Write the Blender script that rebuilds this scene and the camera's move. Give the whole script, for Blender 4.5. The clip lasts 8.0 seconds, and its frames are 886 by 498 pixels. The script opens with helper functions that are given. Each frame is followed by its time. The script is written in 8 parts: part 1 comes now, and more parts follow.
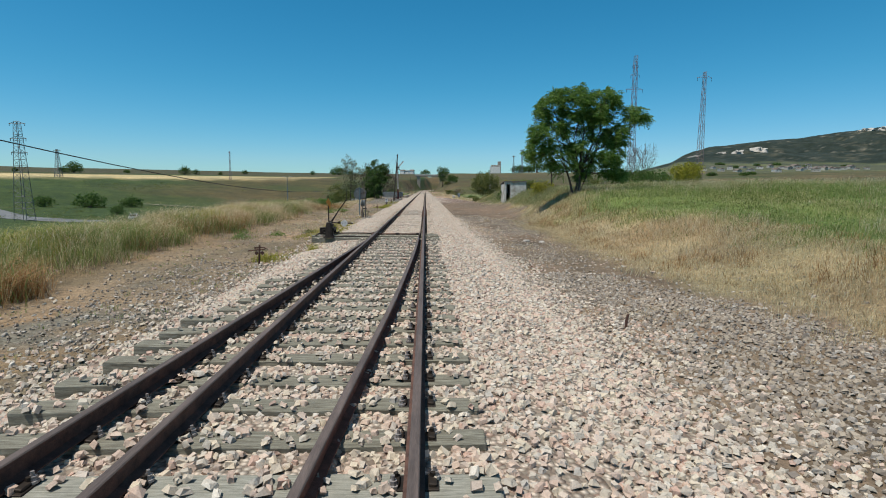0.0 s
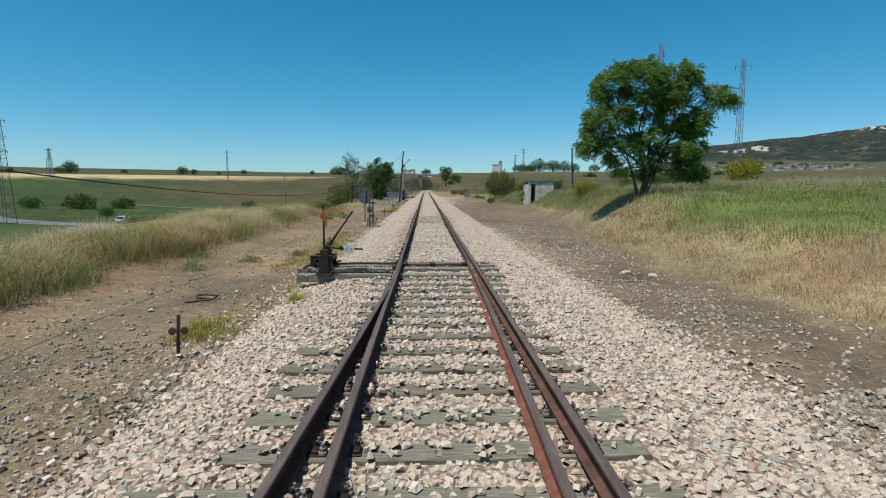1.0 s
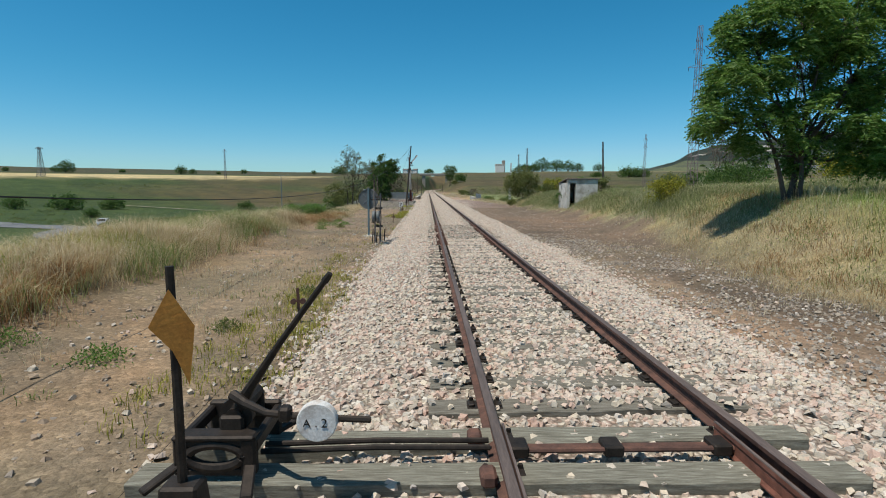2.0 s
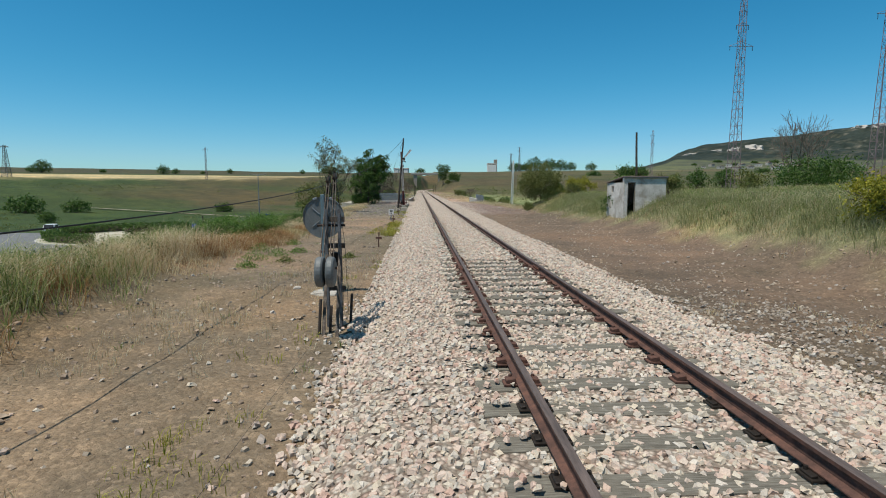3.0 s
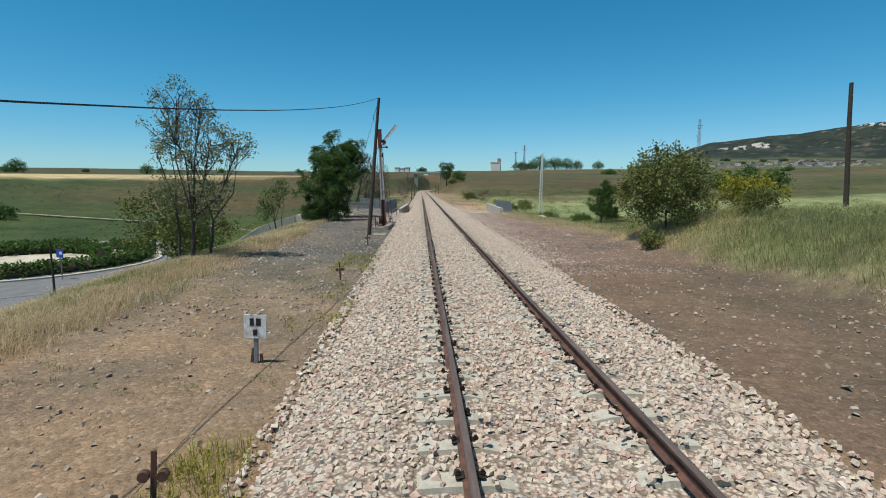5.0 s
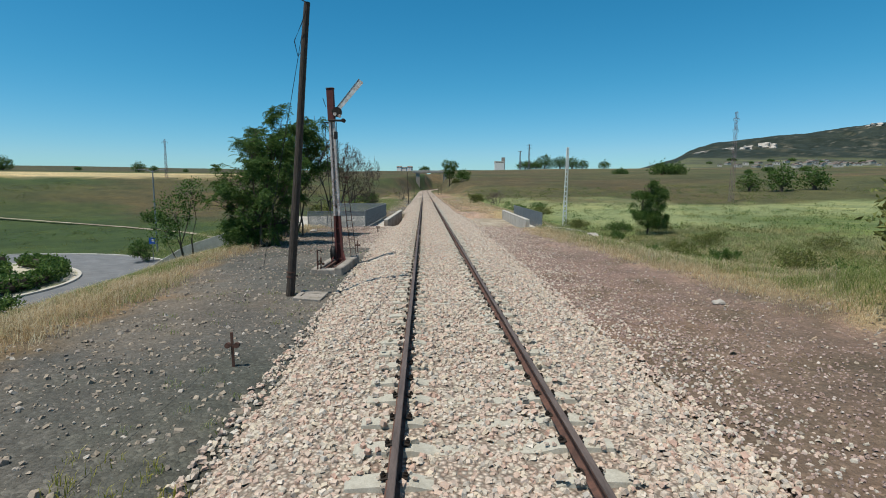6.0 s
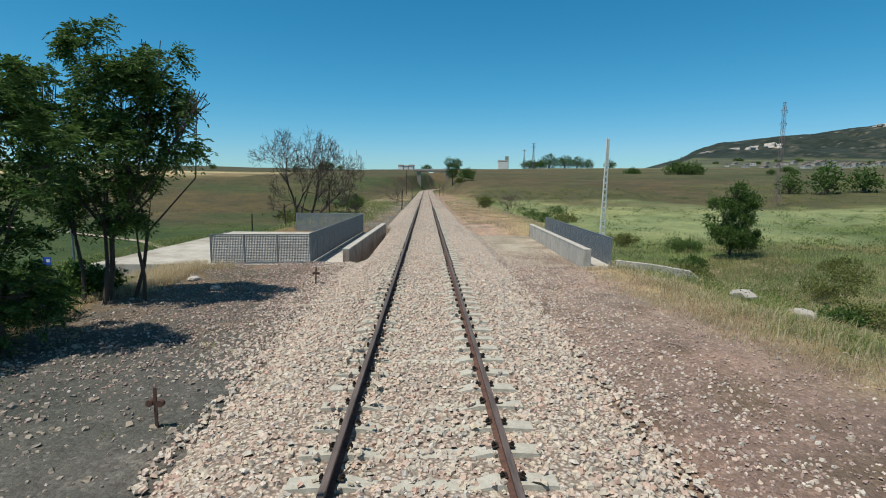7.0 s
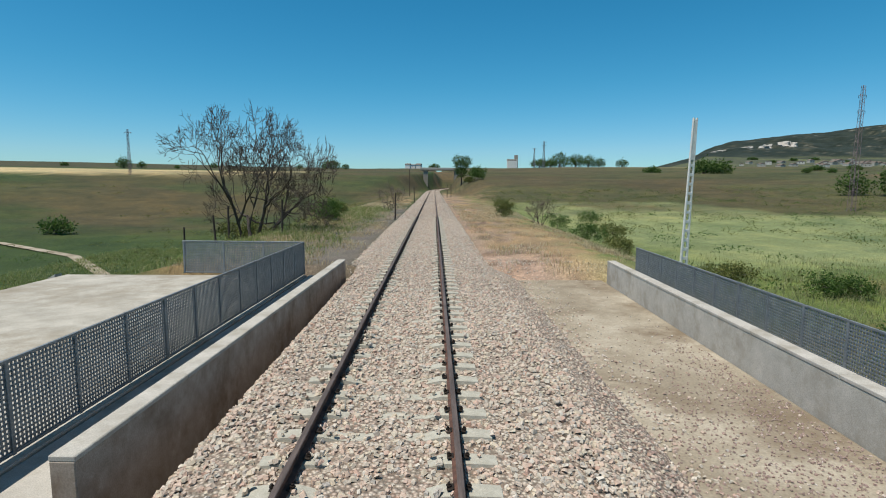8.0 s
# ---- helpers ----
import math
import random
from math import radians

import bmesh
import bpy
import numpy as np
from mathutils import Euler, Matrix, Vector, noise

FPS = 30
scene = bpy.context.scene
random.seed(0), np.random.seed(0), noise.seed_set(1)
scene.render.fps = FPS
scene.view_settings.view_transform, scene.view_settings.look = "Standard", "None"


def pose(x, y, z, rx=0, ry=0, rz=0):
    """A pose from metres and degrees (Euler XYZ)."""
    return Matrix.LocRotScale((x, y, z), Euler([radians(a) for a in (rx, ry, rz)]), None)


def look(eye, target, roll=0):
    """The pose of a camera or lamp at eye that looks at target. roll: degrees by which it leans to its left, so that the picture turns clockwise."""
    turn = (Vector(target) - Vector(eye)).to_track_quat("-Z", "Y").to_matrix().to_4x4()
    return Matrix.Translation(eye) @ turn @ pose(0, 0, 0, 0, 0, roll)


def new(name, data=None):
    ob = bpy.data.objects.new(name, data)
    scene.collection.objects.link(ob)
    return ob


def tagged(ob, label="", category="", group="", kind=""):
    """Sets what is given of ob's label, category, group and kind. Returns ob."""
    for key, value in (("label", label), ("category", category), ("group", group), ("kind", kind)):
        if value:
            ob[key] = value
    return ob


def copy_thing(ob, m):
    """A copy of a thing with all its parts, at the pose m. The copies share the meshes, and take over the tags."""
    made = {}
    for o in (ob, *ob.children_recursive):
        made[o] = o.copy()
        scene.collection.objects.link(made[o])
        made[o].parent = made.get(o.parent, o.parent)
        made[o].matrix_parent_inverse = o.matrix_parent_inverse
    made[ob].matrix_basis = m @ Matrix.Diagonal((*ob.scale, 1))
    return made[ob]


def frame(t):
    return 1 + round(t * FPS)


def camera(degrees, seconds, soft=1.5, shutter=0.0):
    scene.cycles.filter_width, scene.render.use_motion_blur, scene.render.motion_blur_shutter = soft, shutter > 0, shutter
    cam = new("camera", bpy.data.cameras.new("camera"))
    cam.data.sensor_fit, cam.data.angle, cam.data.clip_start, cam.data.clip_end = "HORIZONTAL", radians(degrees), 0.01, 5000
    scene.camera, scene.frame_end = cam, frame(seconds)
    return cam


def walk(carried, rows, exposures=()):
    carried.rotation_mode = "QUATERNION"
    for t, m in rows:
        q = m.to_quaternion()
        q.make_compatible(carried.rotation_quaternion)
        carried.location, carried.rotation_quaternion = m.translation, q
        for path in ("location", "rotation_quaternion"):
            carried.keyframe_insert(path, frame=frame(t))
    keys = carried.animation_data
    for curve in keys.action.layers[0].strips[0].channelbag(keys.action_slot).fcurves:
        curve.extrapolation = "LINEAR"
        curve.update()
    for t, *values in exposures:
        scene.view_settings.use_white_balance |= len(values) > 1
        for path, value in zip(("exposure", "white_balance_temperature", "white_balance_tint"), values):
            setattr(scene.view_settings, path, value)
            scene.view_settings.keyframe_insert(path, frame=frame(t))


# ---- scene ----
cam = camera(80.1, 8.0, soft=1.0)

PATH = [
    (0, (0.934, 1.573, 1.792), (1.001, 3.559, 1.561), 0.3),
    (0.5, (0.441, 4.959, 1.87), (0.504, 6.944, 1.635), 0.3),
    (1, (-0.263, 8.768, 1.897), (-0.197, 10.754, 1.664), 0.2),
    (1.5, (-0.895, 12.98, 1.895), (-0.83, 14.965, 1.663), 0.4),
    (2, (-1.352, 17.722, 1.839), (-1.293, 19.707, 1.606), 0.2),
    (3.5, (-1.974, 35.9, 2.079), (-1.871, 37.884, 1.843), 0.0),
    (4, (-1.822, 42.321, 2.191), (-1.726, 44.305, 1.954), 0.2),
    (4.5, (-1.559, 49.421, 2.26), (-1.469, 51.405, 2.024), 0.0),
    (6, (-0.6, 72.058, 2.581), (-0.527, 74.042, 2.341), 0.1),
    (6.5, (-0.288, 79.812, 2.68), (-0.221, 81.797, 2.44), 0.1),
    (7, (0.034, 87.869, 2.84), (0.099, 89.853, 2.596), 0.4),
    (7.5, (0.315, 96.13, 2.959), (0.377, 98.114, 2.713), 0.4),
    (8, (0.598, 104.564, 3.014), (0.633, 106.548, 2.767), 0.4),
]
walk(cam, [(t, look(eye, target, roll)) for t, eye, target, roll in PATH])

# ---- daylight: high sun from behind on the left, clear sky ----
SUN_TO = Vector((-0.83 * 0.375, -0.55 * 0.375, 0.927)).normalized()
world = bpy.data.worlds.new("world")
world.use_nodes = True
scene.world = world
wt = world.node_tree
sky = wt.nodes.new("ShaderNodeTexSky")
sky.sky_type, sky.sun_disc = "NISHITA", False
sky.sun_elevation, sky.sun_rotation = radians(68), radians(236.5)
sky.altitude, sky.air_density, sky.dust_density, sky.ozone_density = 600, 1.0, 0.2, 4.0
# dry upland air: deep blue where the sky is dim, paler where it brightens to the horizon
split = wt.nodes.new("ShaderNodeSeparateColor")
wt.links.new(sky.outputs[0], split.inputs[0])
dim = wt.nodes.new("ShaderNodeMath")
dim.operation = "MULTIPLY"
dim.inputs[1].default_value = 0.1
wt.links.new(split.outputs["Green"], dim.inputs[0])
hue = wt.nodes.new("ShaderNodeValToRGB")
for k, (pos, c) in enumerate(((0.150, (1.0, 1.0, 0.82, 1)), (0.180, (0.85, 1.0, 0.88, 1)), (0.206, (0.27, 1.0, 1.08, 1)), (0.23, (0.21, 1.0, 1.13, 1)), (0.36, (0.32, 1.0, 1.12, 1)), (0.62, (0.64, 1.0, 1.16, 1)))):
    e = hue.color_ramp.elements[k] if k < 2 else hue.color_ramp.elements.new(pos)
    e.position, e.color = pos, c
wt.links.new(dim.outputs[0], hue.inputs["Fac"])
clear = wt.nodes.new("ShaderNodeMix")
clear.data_type, clear.blend_type = "RGBA", "MULTIPLY"
clear.inputs["Factor"].default_value = 1.0
wt.links.new(hue.outputs["Color"], clear.inputs["B"])
wt.links.new(sky.outputs[0], clear.inputs["A"])
wt.links.new(clear.outputs["Result"], wt.nodes["Background"].inputs[0])
wt.nodes["Background"].inputs[1].default_value = 0.095
sun = new("sun", bpy.data.lights.new("sun", "SUN"))
sun.data.energy, sun.data.angle, sun.data.color = 4.7, radians(0.53), (1.0, 0.945, 0.85)
sun.matrix_basis = look(SUN_TO * 200, (0, 0, 0))
scene.view_settings.exposure = 0.0


# ---- materials ----
def nodes_of(name, rough=0.85, metal=0.0):
    m = bpy.data.materials.new(name)
    m.use_nodes = True
    t = m.node_tree
    p = t.nodes["Principled BSDF"]
    p.inputs["Roughness"].default_value, p.inputs["Metallic"].default_value = rough, metal
    p.inputs["Specular IOR Level"].default_value = 0.3
    return m, t, p


def noise_node(t, scale, detail=4.0, rough=0.6, coord=None, stretch=None):
    n = t.nodes.new("ShaderNodeTexNoise")
    n.inputs["Scale"].default_value, n.inputs["Detail"].default_value, n.inputs["Roughness"].default_value = scale, detail, rough
    c = coord or t.nodes.new("ShaderNodeTexCoord").outputs["Object"]
    if stretch:
        mp = t.nodes.new("ShaderNodeMapping")
        mp.inputs["Scale"].default_value = stretch
        t.links.new(c, mp.inputs["Vector"])
        c = mp.outputs["Vector"]
    t.links.new(c, n.inputs["Vector"])
    return n.outputs["Fac"]


def ramp_node(t, fac, stops):
    r = t.nodes.new("ShaderNodeValToRGB")
    e = r.color_ramp.elements
    while len(e) < len(stops):
        e.new(0.5)
    for k, (pos, c) in zip(e, stops):
        k.position, k.color = pos, (*c, 1)
    t.links.new(fac, r.inputs["Fac"])
    return r.outputs["Color"]


def mix_node(t, a, b, fac, kind="MIX"):
    n = t.nodes.new("ShaderNodeMix")
    n.data_type, n.blend_type = "RGBA", kind
    for sock, v in ((n.inputs["Factor"], fac), (n.inputs["A"], a), (n.inputs["B"], b)):
        if isinstance(v, (int, float)):
            sock.default_value = v
        elif isinstance(v, tuple):
            sock.default_value = (*v, 1)
        else:
            t.links.new(v, sock)
    return n.outputs["Result"]


def bump_node(t, p, fac, dist, strength=0.6):
    b = t.nodes.new("ShaderNodeBump")
    b.inputs["Distance"].default_value, b.inputs["Strength"].default_value = dist, strength
    t.links.new(fac, b.inputs["Height"])
    t.links.new(b.outputs["Normal"], p.inputs["Normal"])


def surface(name, stops, scale=8.0, fine=60.0, rough=0.85, metal=0.0, bump=0.004, stretch=None, stain=None, stain_scale=1.5):
    """Grain from a ramp over noise, a finer speckle, larger stains and a bump."""
    m, t, p = nodes_of(name, rough, metal)
    a = noise_node(t, scale, 6, 0.65, stretch=stretch)
    b = noise_node(t, fine, 3, 0.6, stretch=stretch)
    col = ramp_node(t, a, stops)
    col = mix_node(t, col, ramp_node(t, b, [(0.3, (0.55, 0.55, 0.55)), (0.7, (1.25, 1.25, 1.25))]), 0.5, "MULTIPLY")
    if stain:
        s = noise_node(t, stain_scale, 5, 0.7)
        f = ramp_node(t, s, [(0.48, (0, 0, 0)), (0.66, (1, 1, 1))])
        col = mix_node(t, col, stain, f)
    t.links.new(col, p.inputs["Base Color"])
    bump_node(t, p, b, bump)
    return m


def islands(name, stops, rough=0.9, bump=0.0, scale=60.0, translucent=0.0, objects=False):
    """Each separate piece takes a tone of its own from the ramp."""
    m, t, p = nodes_of(name, rough)
    if objects:
        fac = t.nodes.new("ShaderNodeObjectInfo").outputs["Random"]
    else:
        fac = t.nodes.new("ShaderNodeNewGeometry").outputs["Random Per Island"]
    col = ramp_node(t, fac, stops)
    b = noise_node(t, scale, 3, 0.6)
    col = mix_node(t, col, ramp_node(t, b, [(0.3, (0.72, 0.72, 0.72)), (0.7, (1.15, 1.15, 1.15))]), 0.7, "MULTIPLY")
    t.links.new(col, p.inputs["Base Color"])
    if bump:
        bump_node(t, p, b, bump)
    if translucent:
        tr = t.nodes.new("ShaderNodeBsdfTranslucent")
        t.links.new(col, tr.inputs["Color"])
        ms = t.nodes.new("ShaderNodeMixShader")
        ms.inputs[0].default_value = translucent
        t.links.new(p.outputs[0], ms.inputs[1])
        t.links.new(tr.outputs[0], ms.inputs[2])
        t.links.new(ms.outputs[0], t.nodes["Material Output"].inputs["Surface"])
    return m


def ground_material():
    """Soil whose tint comes from the lie of the land (bare soil, gravel, stubble, crops), broken up by noise at three sizes."""
    m, t, p = nodes_of("land", 0.95)
    at = t.nodes.new("ShaderNodeAttribute")
    at.attribute_name = "tint"
    geo = t.nodes.new("ShaderNodeNewGeometry").outputs["Position"]
    big = noise_node(t, 0.35, 6, 0.65, geo)
    mid = noise_node(t, 3.0, 6, 0.7, geo)
    fine = noise_node(t, 28.0, 4, 0.7, geo)
    wide = noise_node(t, 0.03, 5, 0.65, geo)
    patch = noise_node(t, 0.11, 6, 0.7, geo)
    col = mix_node(t, at.outputs["Color"], ramp_node(t, wide, [(0.3, (0.74, 0.78, 0.74)), (0.7, (1.25, 1.18, 1.12))]), 0.85, "MULTIPLY")
    col = mix_node(t, col, ramp_node(t, patch, [(0.34, (0.62, 0.70, 0.66)), (0.5, (1.0, 1.0, 1.0)), (0.66, (1.38, 1.24, 1.12))]), 0.85, "MULTIPLY")
    col = mix_node(t, col, ramp_node(t, big, [(0.3, (0.72, 0.74, 0.76)), (0.7, (1.25, 1.2, 1.14))]), 0.8, "MULTIPLY")
    col = mix_node(t, col, ramp_node(t, mid, [(0.3, (0.7, 0.7, 0.7)), (0.7, (1.25, 1.25, 1.25))]), 0.7, "MULTIPLY")
    col = mix_node(t, col, ramp_node(t, fine, [(0.32, (0.6, 0.6, 0.6)), (0.68, (1.3, 1.3, 1.3))]), 0.7, "MULTIPLY")
    # grit and pebbles: some cells paler or darker, all raised
    vo = t.nodes.new("ShaderNodeTexVoronoi")
    vo.inputs["Scale"].default_value = 17.0
    t.links.new(geo, vo.inputs["Vector"])
    pick = t.nodes.new("ShaderNodeSeparateColor")
    t.links.new(vo.outputs["Color"], pick.inputs[0])
    tone = ramp_node(t, pick.outputs[0], [(0.0, (0.62, 0.60, 0.58)), (0.3, (0.95, 0.95, 0.95)), (0.75, (1.0, 1.0, 1.0)), (0.86, (1.3, 1.3, 1.32)), (1.0, (1.7, 1.68, 1.66))])
    col = mix_node(t, col, tone, 0.55, "MULTIPLY")
    t.links.new(col, p.inputs["Base Color"])
    tall = t.nodes.new("ShaderNodeMath")
    tall.operation = "MULTIPLY_ADD"
    tall.inputs[1].default_value = -0.6
    t.links.new(vo.outputs["Distance"], tall.inputs[0])
    t.links.new(fine, tall.inputs[2])
    bump_node(t, p, tall.outputs[0], 0.035, 0.9)
    return m


def gravel_material():
    """Small broken stone between the larger pieces: cells with tones of their own, gap shade painted in."""
    m, t, p = nodes_of("ballast_bed", 0.92)
    geo = t.nodes.new("ShaderNodeNewGeometry").outputs["Position"]
    vo = t.nodes.new("ShaderNodeTexVoronoi")
    vo.inputs["Scale"].default_value = 19.0
    t.links.new(geo, vo.inputs["Vector"])
    pick = t.nodes.new("ShaderNodeSeparateColor")
    t.links.new(vo.outputs["Color"], pick.inputs[0])
    col = ramp_node(t, pick.outputs[0], [(0.0, (0.44, 0.35, 0.29)), (0.25, (0.62, 0.51, 0.42)), (0.5, (0.57, 0.50, 0.42)), (0.75, (0.67, 0.59, 0.49)), (1.0, (0.52, 0.37, 0.295))])
    # darkens away from each cell's middle: painted shade between the stones
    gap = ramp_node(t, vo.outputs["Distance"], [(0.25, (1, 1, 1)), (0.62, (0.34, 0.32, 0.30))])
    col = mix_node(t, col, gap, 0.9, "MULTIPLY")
    fine = noise_node(t, 70, 3, 0.6, geo)
    col = mix_node(t, col, ramp_node(t, fine, [(0.3, (0.75, 0.75, 0.75)), (0.7, (1.2, 1.2, 1.2))]), 0.6, "MULTIPLY")
    t.links.new(col, p.inputs["Base Color"])
    inv = t.nodes.new("ShaderNodeMath")
    inv.operation = "MULTIPLY"
    inv.inputs[1].default_value = -1.0
    t.links.new(vo.outputs["Distance"], inv.inputs[0])
    bump_node(t, p, inv.outputs[0], 0.05, 1.0)
    return m


LAND = ground_material()
STONE = islands("ballast_stone", [(0, (0.53, 0.395, 0.315)), (0.18, (0.57, 0.455, 0.37)), (0.36, (0.49, 0.445, 0.375)), (0.54, (0.60, 0.51, 0.39)), (0.70, (0.42, 0.375, 0.32)),
                                  (0.82, (0.50, 0.335, 0.265)), (0.93, (0.64, 0.585, 0.50)), (1, (0.36, 0.33, 0.30))], 0.92, 0.006, 90)
BED = gravel_material()
GREYSTONE = islands("loose_stone", [(0, (0.27, 0.22, 0.17)), (0.4, (0.38, 0.32, 0.25)), (0.8, (0.20, 0.17, 0.145)), (1, (0.50, 0.45, 0.39))], 0.95, 0.004, 60)
RUST = surface("rusty_rail_steel", [(0.3, (0.055, 0.032, 0.026)), (0.55, (0.115, 0.060, 0.045)), (0.75, (0.18, 0.085, 0.058))], 9, 120, 0.85, 0.0, 0.002)
RUBBLE = islands("purplish_rubble", [(0, (0.26, 0.19, 0.16)), (0.45, (0.40, 0.295, 0.25)), (0.8, (0.31, 0.22, 0.19)), (0.93, (0.52, 0.43, 0.37)), (1, (0.64, 0.56, 0.49))], 0.95, 0.004, 60)
CLODS = islands("soil_clods", [(0, (0.25, 0.19, 0.14)), (0.4, (0.31, 0.235, 0.17)), (0.8, (0.36, 0.27, 0.19)), (1, (0.48, 0.42, 0.34))], 0.95, 0.004, 60)
WHITE_CONCRETE = surface("whitewashed_concrete", [(0.3, (0.66, 0.65, 0.62)), (0.7, (0.80, 0.79, 0.76))], 3, 40, 0.9)
# stained concrete, browned to paint in shade and bounce from the ground
CONCRETE_SHADED = surface("stained_shade_brown_concrete", [(0.3, (0.30, 0.245, 0.195)), (0.7, (0.46, 0.395, 0.33))], 3, 50, 0.95, 0, 0.004, None, (0.22, 0.165, 0.12), 1.0)
RUST_RED = surface("red_rust", [(0.3, (0.11, 0.045, 0.03)), (0.55, (0.19, 0.075, 0.05)), (0.75, (0.25, 0.115, 0.08))], 10, 120, 0.9, 0.0, 0.002)
CHAIR_RUST = surface("dark_rusty_iron", [(0.3, (0.055, 0.032, 0.026)), (0.7, (0.15, 0.075, 0.055))], 14, 120, 0.9, 0.0, 0.002)
WORN = surface("worn_rail_top", [(0.3, (0.075, 0.06, 0.055)), (0.7, (0.17, 0.13, 0.115))], 14, 150, 0.65, 0.12, 0.001, (1, 0.1, 1))
DARKSTEEL = surface("dark_greasy_steel", [(0.3, (0.018, 0.015, 0.013)), (0.7, (0.05, 0.038, 0.03))], 14, 90, 0.6, 0.4, 0.002)
TIMBER = surface("weathered_timber", [(0.3, (0.085, 0.075, 0.06)), (0.5, (0.17, 0.155, 0.125)), (0.72, (0.28, 0.265, 0.22))], 5, 50, 0.9, 0, 0.006, (1, 14, 8))
TIMBER_PALE = surface("sun_bleached_timber", [(0.3, (0.16, 0.155, 0.13)), (0.5, (0.29, 0.285, 0.24)), (0.72, (0.42, 0.415, 0.36))], 5, 50, 0.9, 0, 0.006, (1, 14, 8))
TIMBER_GREY = surface("silvered_timber", [(0.3, (0.10, 0.092, 0.072)), (0.5, (0.195, 0.185, 0.145)), (0.72, (0.33, 0.325, 0.265))], 5, 50, 0.9, 0, 0.006, (1, 14, 8))
TIMBER_DARK = surface("tarred_timber", [(0.3, (0.03, 0.024, 0.02)), (0.55, (0.07, 0.055, 0.045)), (0.75, (0.15, 0.13, 0.11))], 5, 50, 0.9, 0, 0.006, (14, 14, 1))
CONCRETE = surface("concrete", [(0.3, (0.40, 0.375, 0.33)), (0.7, (0.52, 0.49, 0.44))], 3, 60, 0.9, 0, 0.003, None, (0.33, 0.30, 0.25), 1.3)
CONCRETE_OLD = surface("old_concrete", [(0.3, (0.24, 0.21, 0.18)), (0.7, (0.42, 0.38, 0.33))], 5, 50, 0.95, 0, 0.006, None, (0.18, 0.16, 0.13), 2.5)
SANDY = surface("sandy_concrete", [(0.3, (0.34, 0.315, 0.265)), (0.7, (0.52, 0.485, 0.42))], 1.2, 30, 0.95, 0, 0.006, None, (0.27, 0.235, 0.18), 0.35)
SANDY_DARK = surface("sandy_drift", [(0.3, (0.24, 0.195, 0.14)), (0.5, (0.34, 0.29, 0.215)), (0.72, (0.50, 0.44, 0.35))], 0.45, 26, 0.95, 0, 0.010, None, (0.20, 0.155, 0.105), 0.5)
SLEEPER = surface("concrete_sleeper", [(0.3, (0.36, 0.34, 0.28)), (0.7, (0.50, 0.48, 0.41))], 8, 80, 0.9, 0, 0.003)
GALV = surface("galvanised_steel", [(0.3, (0.17, 0.19, 0.205)), (0.7, (0.27, 0.295, 0.31))], 4, 60, 0.55, 0.35, 0.001)
BLUEGREY = surface("grey_blue_painted_steel", [(0.3, (0.10, 0.15, 0.17)), (0.7, (0.17, 0.235, 0.26))], 5, 80, 0.5, 0.2, 0.001)
SIGNGREY = surface("dull_sheet_metal", [(0.3, (0.11, 0.12, 0.12)), (0.7, (0.19, 0.20, 0.20))], 4, 70, 0.6, 0.3, 0.001)
WHITE = surface("chipped_white_paint", [(0.3, (0.55, 0.54, 0.52)), (0.7, (0.76, 0.75, 0.73))], 5, 70, 0.7, 0, 0.001, None, (0.40, 0.33, 0.28), 6)
REDPAINT = surface("faded_red_paint", [(0.3, (0.09, 0.03, 0.027)), (0.7, (0.17, 0.05, 0.042))], 5, 60, 0.75, 0, 0.002, None, (0.07, 0.045, 0.04), 5)
SIGNAL_WHITE = surface("streaked_white_paint", [(0.3, (0.42, 0.38, 0.35)), (0.7, (0.66, 0.62, 0.59))], 6, 60, 0.75, 0, 0.002, (6, 6, 1), (0.16, 0.085, 0.07), 7)
BLACK = surface("black_paint", [(0.3, (0.012, 0.012, 0.012)), (0.7, (0.03, 0.029, 0.028))], 8, 80, 0.6)
BLUE = surface("sign_blue", [(0.3, (0.02, 0.07, 0.34)), (0.7, (0.03, 0.10, 0.42))], 4, 40, 0.4)
OCHRE = surface("ochre_paint", [(0.3, (0.42, 0.17, 0.03)), (0.7, (0.55, 0.25, 0.05))], 6, 60, 0.6)
PLASTER = surface("dirty_plaster", [(0.3, (0.47, 0.44, 0.39)), (0.7, (0.70, 0.67, 0.62))], 2.2, 40, 0.95, 0, 0.006, None, (0.33, 0.29, 0.24), 1.2)
ROOFTILE = surface("old_roof", [(0.3, (0.13, 0.105, 0.09)), (0.7, (0.24, 0.19, 0.16))], 6, 40, 0.95, 0, 0.012)
INTERIOR_SHADE = surface("painted_interior_shade", [(0.3, (0.012, 0.011, 0.01)), (0.7, (0.03, 0.027, 0.024))], 4, 40, 0.95)
ASPHALT = surface("asphalt", [(0.3, (0.125, 0.13, 0.135)), (0.7, (0.20, 0.205, 0.21))], 0.8, 60, 0.9, 0, 0.004)
KERB = surface("pale_kerb", [(0.3, (0.42, 0.40, 0.36)), (0.7, (0.55, 0.53, 0.48))], 3, 50, 0.9)
GRAVELPALE = surface("pale_gravel", [(0.3, (0.40, 0.36, 0.28)), (0.7, (0.62, 0.57, 0.47))], 0.9, 20, 0.95, 0, 0.02, None, (0.20, 0.22, 0.11), 0.25)
BARK = surface("bark", [(0.3, (0.05, 0.04, 0.032)), (0.7, (0.13, 0.105, 0.085))], 10, 60, 0.95, 0, 0.01, (8, 8, 1))
TWIG = surface("dry_twig", [(0.3, (0.10, 0.075, 0.06)), (0.7, (0.20, 0.155, 0.125))], 8, 60, 0.95)
